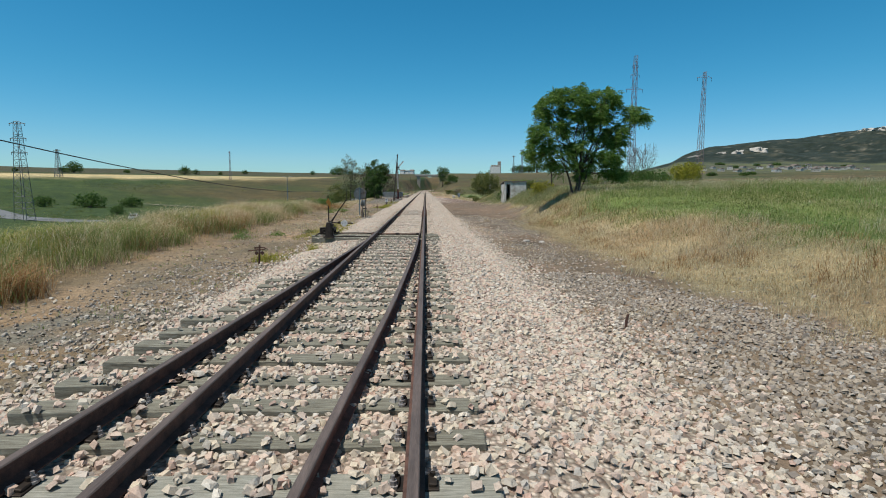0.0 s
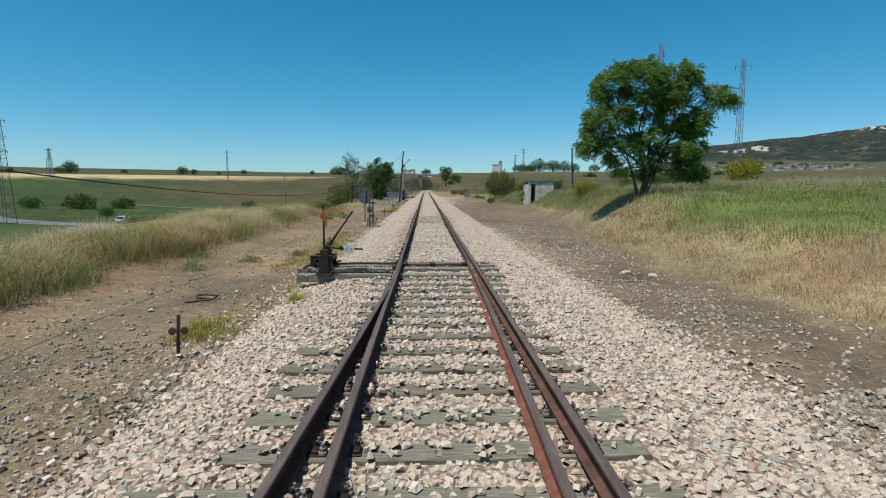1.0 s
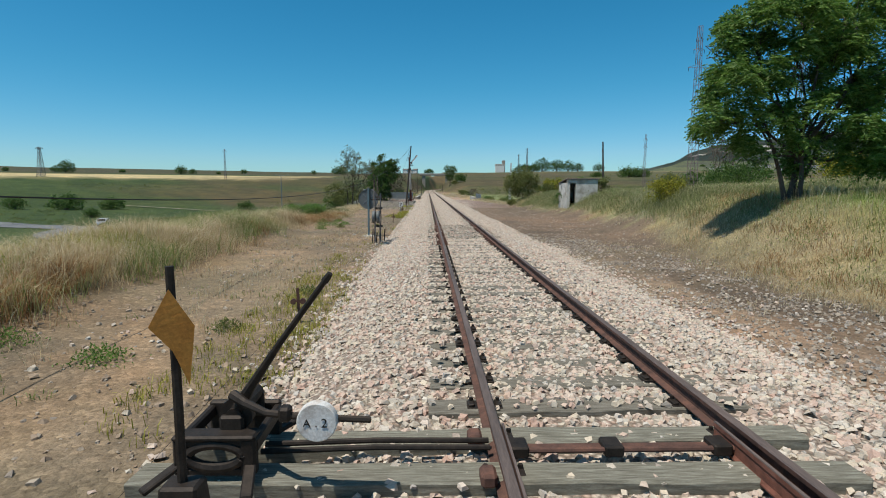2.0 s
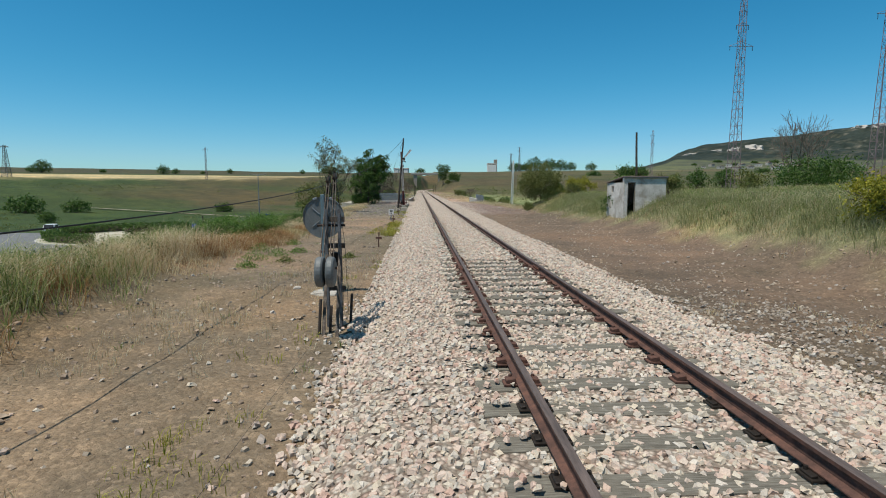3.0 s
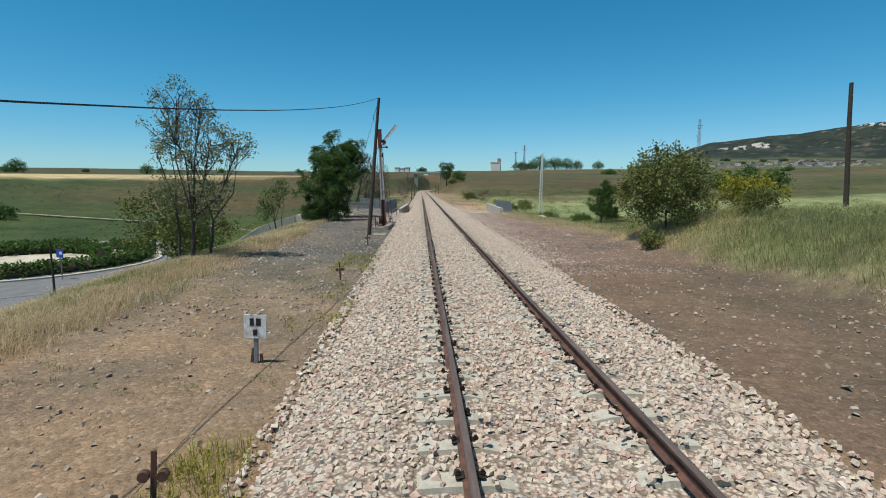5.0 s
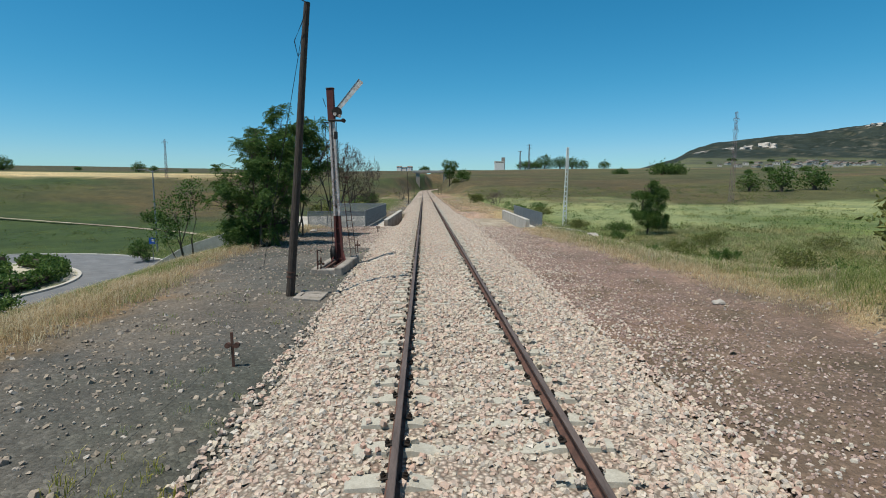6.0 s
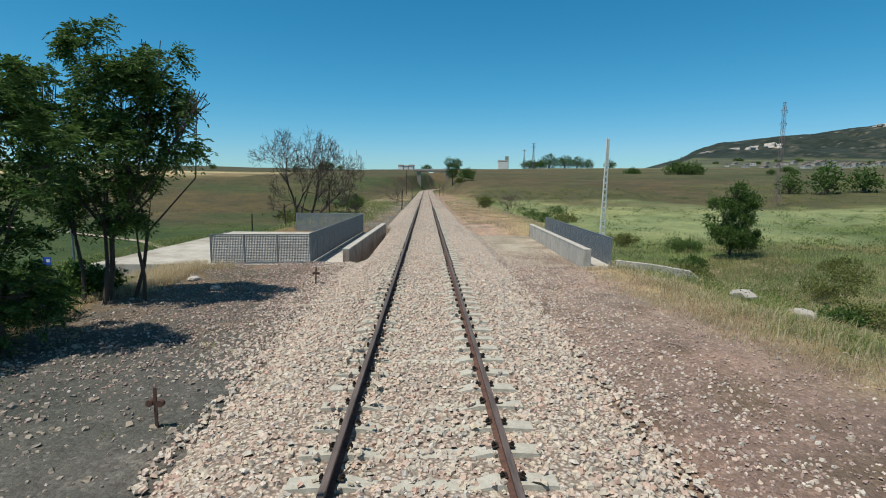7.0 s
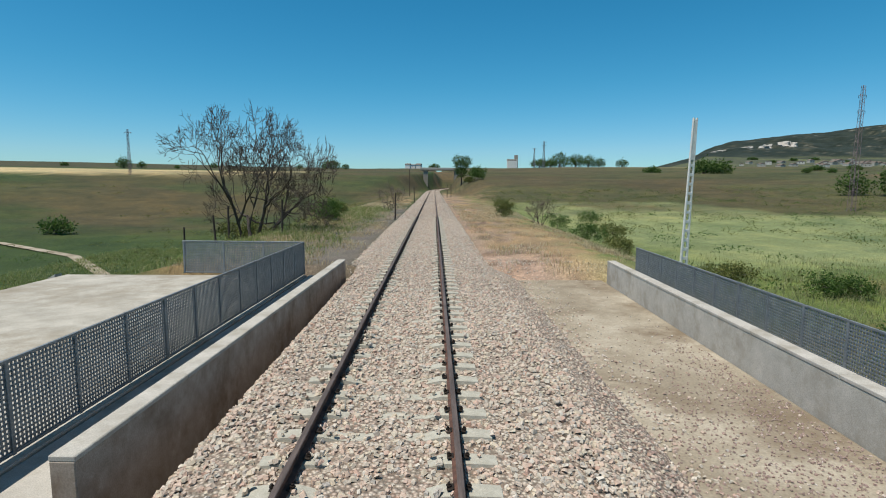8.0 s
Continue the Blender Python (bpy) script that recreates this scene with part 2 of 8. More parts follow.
LEAF_TREE = islands("ash_green_leaves", [(0, (0.075, 0.150, 0.028)), (0.4, (0.125, 0.235, 0.042)), (0.8, (0.20, 0.32, 0.068)), (1, (0.30, 0.40, 0.14))], 0.5, 0, 20, 0.45)
LEAF_DARK = islands("dark_green_leaves", [(0, (0.036, 0.080, 0.018)), (0.5, (0.070, 0.140, 0.028)), (1, (0.145, 0.225, 0.050))], 0.6, 0, 20, 0.35)
LEAF_BUSH = islands("olive_bush_leaves", [(0, (0.085, 0.11, 0.03)), (0.5, (0.15, 0.175, 0.045)), (1, (0.25, 0.25, 0.08))], 0.7, 0, 20, 0.2)
LEAF_WEED = islands("dusty_weed_leaves", [(0, (0.060, 0.095, 0.028)), (0.5, (0.115, 0.165, 0.045)), (0.85, (0.20, 0.235, 0.085)), (1, (0.33, 0.30, 0.15))], 0.7, 0, 20, 0.3)
LEAF_BROOM = islands("yellow_green_broom", [(0, (0.13, 0.15, 0.02)), (0.5, (0.26, 0.26, 0.025)), (1, (0.42, 0.38, 0.04))], 0.7, 0, 20, 0.25)
LEAF_PALE = islands("thin_pale_leaves", [(0, (0.12, 0.15, 0.07)), (0.6, (0.21, 0.235, 0.115)), (1, (0.31, 0.30, 0.18))], 0.7, 0, 20, 0.25)
GRASS_DRY = islands("dry_straw", [(0, (0.38, 0.27, 0.15)), (0.3, (0.54, 0.42, 0.25)), (0.65, (0.68, 0.57, 0.36)), (1, (0.80, 0.73, 0.54))], 0.9, 0, 5, 0.55)
GRASS_RED = islands("reddish_stalks", [(0, (0.20, 0.095, 0.035)), (0.5, (0.36, 0.20, 0.085)), (1, (0.55, 0.38, 0.19))], 0.9, 0, 5, 0.35)
GRASS_GREEN = islands("green_blades", [(0, (0.135, 0.19, 0.050)), (0.45, (0.235, 0.29, 0.088)), (0.8, (0.36, 0.385, 0.155)), (1, (0.62, 0.56, 0.35))], 0.85, 0, 5, 0.5)
GRASS_SAGE = islands("sage_grass", [(0, (0.17, 0.20, 0.08)), (0.5, (0.29, 0.31, 0.14)), (1, (0.48, 0.45, 0.26))], 0.85, 0, 5, 0.45)
WEED_YELLOW = islands("yellow_green_weed", [(0, (0.20, 0.20, 0.03)), (0.5, (0.33, 0.32, 0.05)), (1, (0.45, 0.40, 0.10))], 0.85, 0, 5, 0.3)
GLASSDARK = surface("dark_window_glass", [(0.3, (0.02, 0.022, 0.025)), (0.7, (0.04, 0.042, 0.045))], 3, 30, 0.15)
CARPAINT = surface("white_car_paint", [(0.3, (0.70, 0.71, 0.72)), (0.7, (0.76, 0.77, 0.78))], 2, 30, 0.25)
RUBBER = surface("tyre_rubber", [(0.3, (0.015, 0.015, 0.015)), (0.7, (0.03, 0.03, 0.03))], 9, 60, 0.8)
BAR_WORN = surface("weathered_flat_bar", [(0.3, (0.05, 0.04, 0.032)), (0.5, (0.10, 0.08, 0.065)), (0.72, (0.27, 0.225, 0.185))], 9, 70, 0.85, 0.0, 0.003, (3, 3, 0.6))
BOLT_GREY = surface("weathered_bolt_steel", [(0.3, (0.16, 0.14, 0.13)), (0.7, (0.46, 0.43, 0.42))], 20, 80, 0.6, 0.3)
UPRIGHT_GREY = surface("dirty_grey_steel", [(0.3, (0.07, 0.068, 0.066)), (0.5, (0.13, 0.13, 0.135)), (0.75, (0.20, 0.20, 0.205))], 8, 60, 0.75, 0.1, 0.002)
CABLE = surface("black_cable", [(0.3, (0.010, 0.010, 0.011)), (0.7, (0.022, 0.022, 0.024))], 6, 60, 0.6)
LATTICE = surface("lattice_paint", [(0.3, (0.16, 0.12, 0.13)), (0.7, (0.28, 0.21, 0.22))], 0.6, 8, 0.7, 0.2)
HILLROCK = surface("pale_crag", [(0.3, (0.33, 0.30, 0.265)), (0.7, (0.52, 0.48, 0.43))], 0.05, 0.4, 0.95, 0, 0.5)


# ---- building helpers ----
def finish(name, bm, material, parent=None, label="", smooth=False):
    me = bpy.data.meshes.new(name)
    bmesh.ops.recalc_face_normals(bm, faces=bm.faces)
    bm.to_mesh(me)
    bm.free()
    for m in material if isinstance(material, (list, tuple)) else [material]:
        me.materials.append(m)
    if smooth:
        for f in me.polygons:
            f.use_smooth = True
    ob = new(name, me)
    ob.parent = parent
    if label:
        ob["label"] = label
    return ob


def part(name, bm, material, parent, label="", smooth=False):
    return finish(name, bm, material, parent, label, smooth)


def thing(name, m, label, category, group="", kind=""):
    ob = new(name)
    ob.empty_display_size = 0.2
    ob.matrix_basis = m
    return tagged(ob, label, category, group, kind)


def cuboid(bm, c, s, rot=None, bevel=0.0):
    m = Matrix.LocRotScale(Vector(c), rot, None)
    r = bmesh.ops.create_cube(bm, size=1, matrix=m @ Matrix.Diagonal((*s, 1)))
    if bevel:
        edges = list({e for v in r["verts"] for e in v.link_edges})
        bmesh.ops.bevel(bm, geom=edges, offset=bevel, segments=1, affect="EDGES", profile=0.7)
    return bm


def turn(rx=0, ry=0, rz=0):
    return Euler((radians(rx), radians(ry), radians(rz))).to_quaternion()


def tube(bm, pts, radii, n=8, caps=True):
    """A tapered tube along points."""
    pts = [Vector(p) for p in pts]
    if isinstance(radii, (int, float)):
        radii = [radii] * len(pts)
    rings = []
    for i, p in enumerate(pts):
        d = (pts[min(i + 1, len(pts) - 1)] - pts[max(i - 1, 0)]).normalized()
        a = d.orthogonal().normalized() if abs(d.z) > 0.95 else d.cross(Vector((0, 0, 1))).normalized()
        b = d.cross(a)
        rings.append([bm.verts.new(p + radii[i] * (math.cos(2 * math.pi * k / n) * a + math.sin(2 * math.pi * k / n) * b)) for k in range(n)])
    for r0, r1 in zip(rings, rings[1:]):
        for k in range(n):
            bm.faces.new((r0[k], r0[(k + 1) % n], r1[(k + 1) % n], r1[k]))
    if caps:
        bm.faces.new(rings[0][::-1])
        bm.faces.new(rings[-1])
    return bm


def prism(bm, profile, path):
    """A closed profile (x, z) swept along points given as (x, y, z); the profile stays upright."""
    rings = [[bm.verts.new((px + u, py, pz + w)) for u, w in profile] for px, py, pz in path]
    n = len(profile)
    for r0, r1 in zip(rings, rings[1:]):
        for k in range(n):
            bm.faces.new((r0[k], r0[(k + 1) % n], r1[(k + 1) % n], r1[k]))
    bm.faces.new(rings[0][::-1])
    bm.faces.new(rings[-1])
    return bm


def np_mesh(name, verts, faces, material, parent=None, tint=None):
    """A mesh from arrays, all faces with the same number of corners."""
    me = bpy.data.meshes.new(name)
    k = faces.shape[1]
    me.vertices.add(len(verts))
    me.vertices.foreach_set("co", verts.astype(np.float32).ravel())
    me.loops.add(faces.size)
    me.loops.foreach_set("vertex_index", faces.astype(np.int32).ravel())
    me.polygons.add(len(faces))
    me.polygons.foreach_set("loop_start", np.arange(0, faces.size, k, dtype=np.int32))
    me.polygons.foreach_set("loop_total", np.full(len(faces), k, dtype=np.int32))
    me.update(calc_edges=True)
    me.polygons.foreach_set("use_smooth", np.zeros(len(faces), bool))
    me.materials.append(material)
    if tint is not None:
        a = me.attributes.new("tint", "FLOAT_COLOR", "POINT")
        a.data.foreach_set("color", np.concatenate([tint, np.ones((len(tint), 1))], 1).astype(np.float32).ravel())
    ob = new(name, me)
    ob.parent = parent
    return ob


rng = np.random.default_rng(7)


def rot_tilted(n, tilt=0.55):
    """n turns about the upright, each then tipped a little, as 3 x 3 arrays."""
    a, b, c = rng.uniform(0, 2 * np.pi, n), rng.normal(size=n) * tilt * 0.6, rng.normal(size=n) * tilt * 0.6
    o, i = np.zeros(n), np.ones(n)
    rz = np.stack([np.stack([np.cos(a), -np.sin(a), o], 1), np.stack([np.sin(a), np.cos(a), o], 1), np.stack([o, o, i], 1)], 1)
    rx = np.stack([np.stack([i, o, o], 1), np.stack([o, np.cos(b), -np.sin(b)], 1), np.stack([o, np.sin(b), np.cos(b)], 1)], 1)
    ry = np.stack([np.stack([np.cos(c), o, np.sin(c)], 1), np.stack([o, i, o], 1), np.stack([-np.sin(c), o, np.cos(c)], 1)], 1)
    return rx @ ry @ rz


SHARD = np.array([(-1.05, -0.9, -0.8), (1.0, -1.0, -0.8), (1.1, 0.95, -0.8), (-0.95, 1.05, -0.8), (-0.72, -0.62, 0.72), (0.68, -0.66, 0.78), (0.74, 0.66, 0.7), (-0.66, 0.74, 0.76)])
SHARD_F = np.array([(4, 5, 6, 7), (0, 1, 5, 4), (1, 2, 6, 5), (2, 3, 7, 6), (3, 0, 4, 7)])


def stones(name, pos, size, material, parent=None):
    """Broken stones: skewed, chipped shards, one for each position."""
    n = len(pos)
    v = SHARD[None] + rng.uniform(-0.34, 0.34, (n, 8, 3))
    v *= (size[:, None] * rng.uniform([0.7, 0.7, 0.55], [1.25, 1.25, 0.95], (n, 3)))[:, None, :]
    v = np.einsum("nij,nkj->nki", rot_tilted(n), v) + pos[:, None, :]
    f = (SHARD_F[None] + 8 * np.arange(n)[:, None, None]).reshape(-1, 4)
    return np_mesh(name, v.reshape(-1, 3), f, material, parent)


def smooth_step(a, b, t):
    u = np.clip((np.asarray(t, float) - a) / (b - a), 0, 1)
    return u * u * (3 - 2 * u)


def value_noise(x, y, seed=0):
    """Smooth noise from 0 to 1 on arrays."""
    xi, yi = np.floor(x).astype(np.int64), np.floor(y).astype(np.int64)
    fx, fy = x - xi, y - yi
    fx, fy = fx * fx * (3 - 2 * fx), fy * fy * (3 - 2 * fy)

    def h(a, b):
        k = (a * 374761393 + b * 668265263 + seed * 974634677) & 0x7FFFFFFF
        k = ((k ^ (k >> 13)) * 1274126177) & 0x7FFFFFFF
        return ((k ^ (k >> 16)) & 0xFFFF) / 65535.0
    return (h(xi, yi) * (1 - fx) + h(xi + 1, yi) * fx) * (1 - fy) + (h(xi, yi + 1) * (1 - fx) + h(xi + 1, yi + 1) * fx) * fy


def fractal(x, y, seed=0, octaves=4):
    s, a, w = 0, 0.5, 0
    for k in range(octaves):
        s, w, a = s + a * value_noise(x * 2 ** k, y * 2 ** k, seed + k), w + a, a * 0.5
    return s / w


# ---- the lie of the land ----
ROUND_X, ROUND_Y, ROAD_Z = -45.0, 115.0, -6.0


def grass_edge_left(y):
    return np.interp(y, [-30, 10, 15, 22, 30, 45, 55, 63, 72, 85, 95, 103, 106, 108], [-5.5, -6.2, -7.1, -7.6, -7.2, -7.6, -6.9, -7.3, -7.6, -7.4, -8.2, -8.0, -7.4, -7.2])


def grass_edge_right(y):
    return np.interp(y, [-30, 8, 14, 28, 36, 45, 54, 60, 66, 80, 88, 100, 108], [6.9, 7.2, 6.6, 6.3, 7.6, 9.1, 9.5, 9.1, 8.8, 8.6, 7.8, 6.6, 6.0])


def land_z(x, y):
    x, y = np.asarray(x, float), np.asarray(y, float)
    r = np.hypot(x, y - 50)
    left = np.interp(r, [0, 140, 180, 264, 400, 950, 1600, 4600], [-6, -6, -4.6, 7.5, 12.5, 34, 46, 70])
    left = np.where(left > 0, left * 0.79, left)
    far_r = np.interp(r, [0, 125, 200, 300, 500, 950, 1600, 4600], [0, 0, 2.5, 7.5, 14, 29, 40, 60])
    south = 1 - smooth_step(78, 100, y)
    low = np.interp(x, [7, 9, 12, 20, 35, 60], [0.1, 0.40, 0.72, 1.15, 1.7, 2.2])
    rise = smooth_step(16, 36, y)
    near_r = south * (rise * (1.15 + 0.4 * (1 - smooth_step(40, 50, y)) + 0.018 * np.clip(x - 10, 0, 90) + 0.045 * np.clip(x - 10.5, 0, 8) * (1 - smooth_step(56, 74, y))) + (1 - rise) * low) + (1 - south) * -2.6
    right = near_r * (1 - smooth_step(130, 230, r)) + far_r
    mid = -0.27 + 0.14 * (fractal(x * 0.5, y * 0.5, 3) - 0.5) + 0.05 * (fractal(x * 2.1, y * 2.1, 5) - 0.5)
    mid = mid - 0.35 * (1 - smooth_step(1.9, 2.9, np.abs(x)))
    berm = 0.45 * smooth_step(6.5, 9.5, -x) * (1 - smooth_step(40, 60, y)) * (1 - smooth_step(12, 20, -x))
    near, bend = 1 - smooth_step(250, 360, y), 0.00045 * np.clip(y - 300, 0, 160) ** 2
    mid = mid + 13 * smooth_step(455, 540, y)
    wl = smooth_step(4.5 + 4 * near, 12 + 11.5 * near, bend - x)
    wr = smooth_step(4.5 + 3.2 * near - 1.2 * (1 - smooth_step(38, 50, y)), np.where(south > 0.5, 12.2 - 1.3 * (1 - smooth_step(38, 50, y)), 12.0 + 5 * near), x - bend)
    z = mid * (1 - wl - wr) + left * wl + right * wr + berm
    wild = smooth_step(7, 12, np.abs(x)) * (1 - np.clip(smooth_step(17, 22, -x) * (1 - smooth_step(68, 76, np.hypot(x - ROUND_X, y - ROUND_Y))), 0, 1))
    z = z + wild * (0.5 * (fractal(x * 0.12, y * 0.12, 11) - 0.5) + 0.16 * (fractal(x * 0.9, y * 0.9, 13) - 0.5))
    z = z + smooth_step(300, 900, r) * 9 * (fractal(x * 0.004, y * 0.004, 17) - 0.5)
    # the underpass below the track
    gap = smooth_step(108.6, 110.6, y) * (1 - smooth_step(123.6, 125.6, y))
    z = np.where(x < -1.5, z * (1 - gap) + np.minimum(z, -6.0) * gap, z)
    floor = smooth_step(107.5, 110.0, y) * (1 - smooth_step(124.0, 126.0, y)) * smooth_step(2.2, 3.4, x) * (1 - smooth_step(30, 45, x))
    z = z * (1 - floor) + np.minimum(z, np.where(x < 9.2, -1.0, -2.7)) * floor
    return z


def blend(c, other, w):
    return c * (1 - w[:, None]) + np.array(other)[None] * w[:, None]


def land_tint(x, y):
    n = fractal(x * 0.25, y * 0.25, 21)
    k = fractal(x * 1.3, y * 1.3, 23)
    r = np.hypot(x, y - 50)
    c = np.tile(np.array((0.285, 0.215, 0.147)), (len(x), 1))
    # left verge: warm soil, dark chippings further on; right verge: stony and pinkish, then dark tilled soil
    c = blend(c, (0.275, 0.195, 0.125), smooth_step(0.45, 0.62, n) * (x < 0))
    c = blend(c, (0.20, 0.158, 0.112), smooth_step(0.5, 0.62, fractal(x * 0.8, y * 0.3, 24)) * (x < 0))
    c = blend(c, (0.130, 0.124, 0.114), (x < 0) * smooth_step(68, 78, y + 8 * (n - 0.5)) * smooth_step(0.05, 0.3, k))
    c = blend(c, (0.20, 0.145, 0.105), (x < 0) * smooth_step(96, 104, y + 8 * (n - 0.5)) * smooth_step(0.3, 0.55, k))
    c = blend(c, (0.20, 0.185, 0.155), (x < 0) * (x > -5.4) * smooth_step(0.45, 0.62, k) * (y < 13))
    c = blend(c, (0.165, 0.122, 0.090), smooth_step(2.2, 3.0, x) * smooth_step(27, 38, y + 6 * (n - 0.5)))
    c = blend(c, (0.25, 0.185, 0.135), smooth_step(2.2, 3.0, x) * (1 - smooth_step(24, 36, y)))
    c = blend(c, (0.185, 0.140, 0.100), smooth_step(4.0, 4.8, x) * smooth_step(8, 14, y) * (1 - smooth_step(28, 38, y)) * 0.85)
    c = blend(c, (0.145, 0.108, 0.080), (x > 4) * (1 - smooth_step(28, 38, y)) * smooth_step(0.48, 0.60, fractal(x * 0.6, y * 0.22, 25)))
    c = blend(c, (0.235, 0.165, 0.140), smooth_step(2.2, 3.4, x) * smooth_step(72, 88, y) * smooth_step(0.3, 0.5, k))
    c = blend(c, (0.36, 0.275, 0.225), smooth_step(2.2, 3.4, x) * smooth_step(92, 103, y) * smooth_step(0.3, 0.5, k))
    # grass on both sides: litter (left, darkened) and straw at the edge, green behind
    el, er = grass_edge_left(y), grass_edge_right(y)
    wl, wr = smooth_step(-0.6, 0.8, el - x + 2.4 * (k - 0.5)), smooth_step(-0.6, 0.8, x - er + 2.4 * (k - 0.5))
    # left litter tint carries painted shade of the gaps among the stalks
    c = blend(c, (0.22, 0.155, 0.09), wl)
    c = blend(c, (0.35, 0.285, 0.175), wr)
    bank = smooth_step(34, 42, y) * (1 - smooth_step(72, 80, y))
    c = blend(c, (0.20, 0.115, 0.065), wr * (1 - bank) * 0.4 * smooth_step(0.55, 0.66, fractal(x * 0.35, y * 0.2, 27)))
    c = blend(c, (0.20, 0.205, 0.105), wr * bank)
    c = blend(c, (0.085, 0.108, 0.038), smooth_step(1.5, 5, el - x + 6 * (n - 0.5)))
    c = blend(c, (0.125, 0.175, 0.050), smooth_step(0.6, 3.2, x - er - 2.3 * (1 - smooth_step(18, 34, y)) + 5 * (fractal(x * 0.22, y * 0.16, 92) - 0.5)))
    c = blend(c, (0.25, 0.215, 0.11), (x > er + 2) * smooth_step(0.56, 0.66, fractal(x * 0.16, y * 0.07, 28)) * (y < 110) * 0.7)
    c = blend(c, (0.225, 0.205, 0.100), (x > er + 1) * smooth_step(72, 84, y) * (1 - smooth_step(118, 130, y)) * smooth_step(0.3, 0.5, k) * 0.8)
    c = blend(c, (0.215, 0.168, 0.122), (x < 0) * (x > el) * smooth_step(38, 46, y) * (1 - smooth_step(64, 72, y)) * 0.75)
    # fields further off
    c = blend(c, (0.043, 0.072, 0.019), smooth_step(60, 110, r) * (x < 0))
    c = blend(c, (0.080, 0.070, 0.030), (x < 0) * smooth_step(0.52, 0.62, fractal(x * 0.014, y * 0.03, 31)) * smooth_step(150, 200, r) * 0.7)
    c = blend(c, (0.038, 0.066, 0.018), (x < 0) * smooth_step(0.56, 0.64, fractal(x * 0.03, y * 0.05, 32)) * smooth_step(80, 120, r) * 0.8)
    c = blend(c, (0.47, 0.39, 0.22), (x < -60 - 20 * n) * smooth_step(252, 266, r + 14 * (n - 0.5)) * (1 - smooth_step(385, 415, r)) * (y > -0.9 * x - 120))
    c = blend(c, (0.068, 0.066, 0.034), (x < 0) * smooth_step(430, 520, r))
    edge = y + 25 * smooth_step(46, 62, x) + 8 * (n - 0.5)
    c = blend(c, (0.098, 0.090, 0.040), (x > 10) * smooth_step(208, 216, edge) * (1 - smooth_step(230, 260, r)))
    c = blend(c, (0.21, 0.25, 0.115), smooth_step(14, 24, x + 0.06 * (y - 140)) * smooth_step(134, 146, y + 14 * (n - 0.5)) * (1 - smooth_step(208, 214, edge)))
    c = blend(c, (0.095, 0.135, 0.040), (x > 12) * smooth_step(0.44, 0.56, fractal(x * 0.03, y * 0.05, 33)) * smooth_step(88, 104, y) * (1 - smooth_step(150, 168, y)))
    c = blend(c, (0.24, 0.135, 0.075), 0.4 * (x > 14) * smooth_step(0.60, 0.67, fractal(x * 0.06, y * 0.09, 35)) * smooth_step(85, 100, y) * (1 - smooth_step(140, 150, y)))
    c = blend(c, (0.078, 0.085, 0.034), (x > 0) * np.where(x > 12, smooth_step(208, 214, edge), smooth_step(195, 215, r)))
    c = blend(c, (0.118, 0.092, 0.050), (x > 0) * smooth_step(230, 300, r) * smooth_step(0.45, 0.6, fractal(x * 0.01, y * 0.02, 37)))
    c = blend(c, (0.042, 0.056, 0.020), (x > 0) * smooth_step(205, 260, r) * smooth_step(0.54, 0.62, fractal(x * 0.02, y * 0.05, 38)) * 0.8)
    c = blend(c, (0.17, 0.165, 0.085), (x > 0) * smooth_step(700, 900, r) * smooth_step(0.4, 0.6, fractal(x * 0.004, y * 0.008, 41)))
    c = blend(c, (0.30, 0.215, 0.125), (1 - smooth_step(7, 18, np.abs(x) + 9 * (n - 0.5))) * smooth_step(126, 132, y) * (1 - smooth_step(260, 320, y)) * smooth_step(2.4, 4.0, np.abs(x)) * smooth_step(0.35, 0.6, k))
    c = blend(c, (0.090, 0.070, 0.036), smooth_step(175, 215, y + 30 * (n - 0.5)) * (1 - smooth_step(520, 700, r)) * (1 - smooth_step(70, 160, np.abs(x))) * smooth_step(4, 8, np.abs(x)) * (0.25 + 0.6 * smooth_step(0.42, 0.6, fractal(x * 0.03, y * 0.03, 43))))
    c = blend(c, (0.17, 0.150, 0.132), smooth_step(2.4, 3.0, -x) * (1 - smooth_step(5.5, 7.5, -x + 2 * (n - 0.5))) * smooth_step(124, 127, y) * (1 - smooth_step(165, 185, y)))
    return c


def spaced(stops):
    return np.concatenate([np.arange(a, b, s) for a, b, s in stops] + [[stops[-1][1]]])


GX = spaced([(-4200, -600, 150), (-600, -150, 18), (-150, -40, 3.0), (-40, -14, 0.8), (-14, 14, 0.45), (14, 44, 0.9), (44, 160, 3.5), (160, 700, 20), (700, 4200, 150)])
GY = spaced([(-400, -40, 30), (-40, -4, 2), (-4, 132, 0.6), (132, 260, 1.6), (260, 700, 7), (700, 1500, 25), (1500, 4600, 140)])
gx, gy = np.meshgrid(GX, GY)
gx, gy = gx.ravel(), gy.ravel()
nx, ny = len(GX), len(GY)
ids = np.arange(nx * ny).reshape(ny, nx)
gf = np.stack([ids[:-1, :-1], ids[:-1, 1:], ids[1:, 1:], ids[1:, :-1]], -1).reshape(-1, 4)
ground = np_mesh("ground", np.stack([gx, gy, land_z(gx, gy)], 1), gf, LAND, tint=land_tint(gx, gy))
ground.data.polygons.foreach_set("use_smooth", np.ones(len(gf), bool))
tagged(ground, "bare stony soil, dry grass verges and rolling green fields", "ground", kind="structure")


def track_bend(y):
    return 0.00045 * np.clip(np.asarray(y, float) - 300, 0, None) ** 2


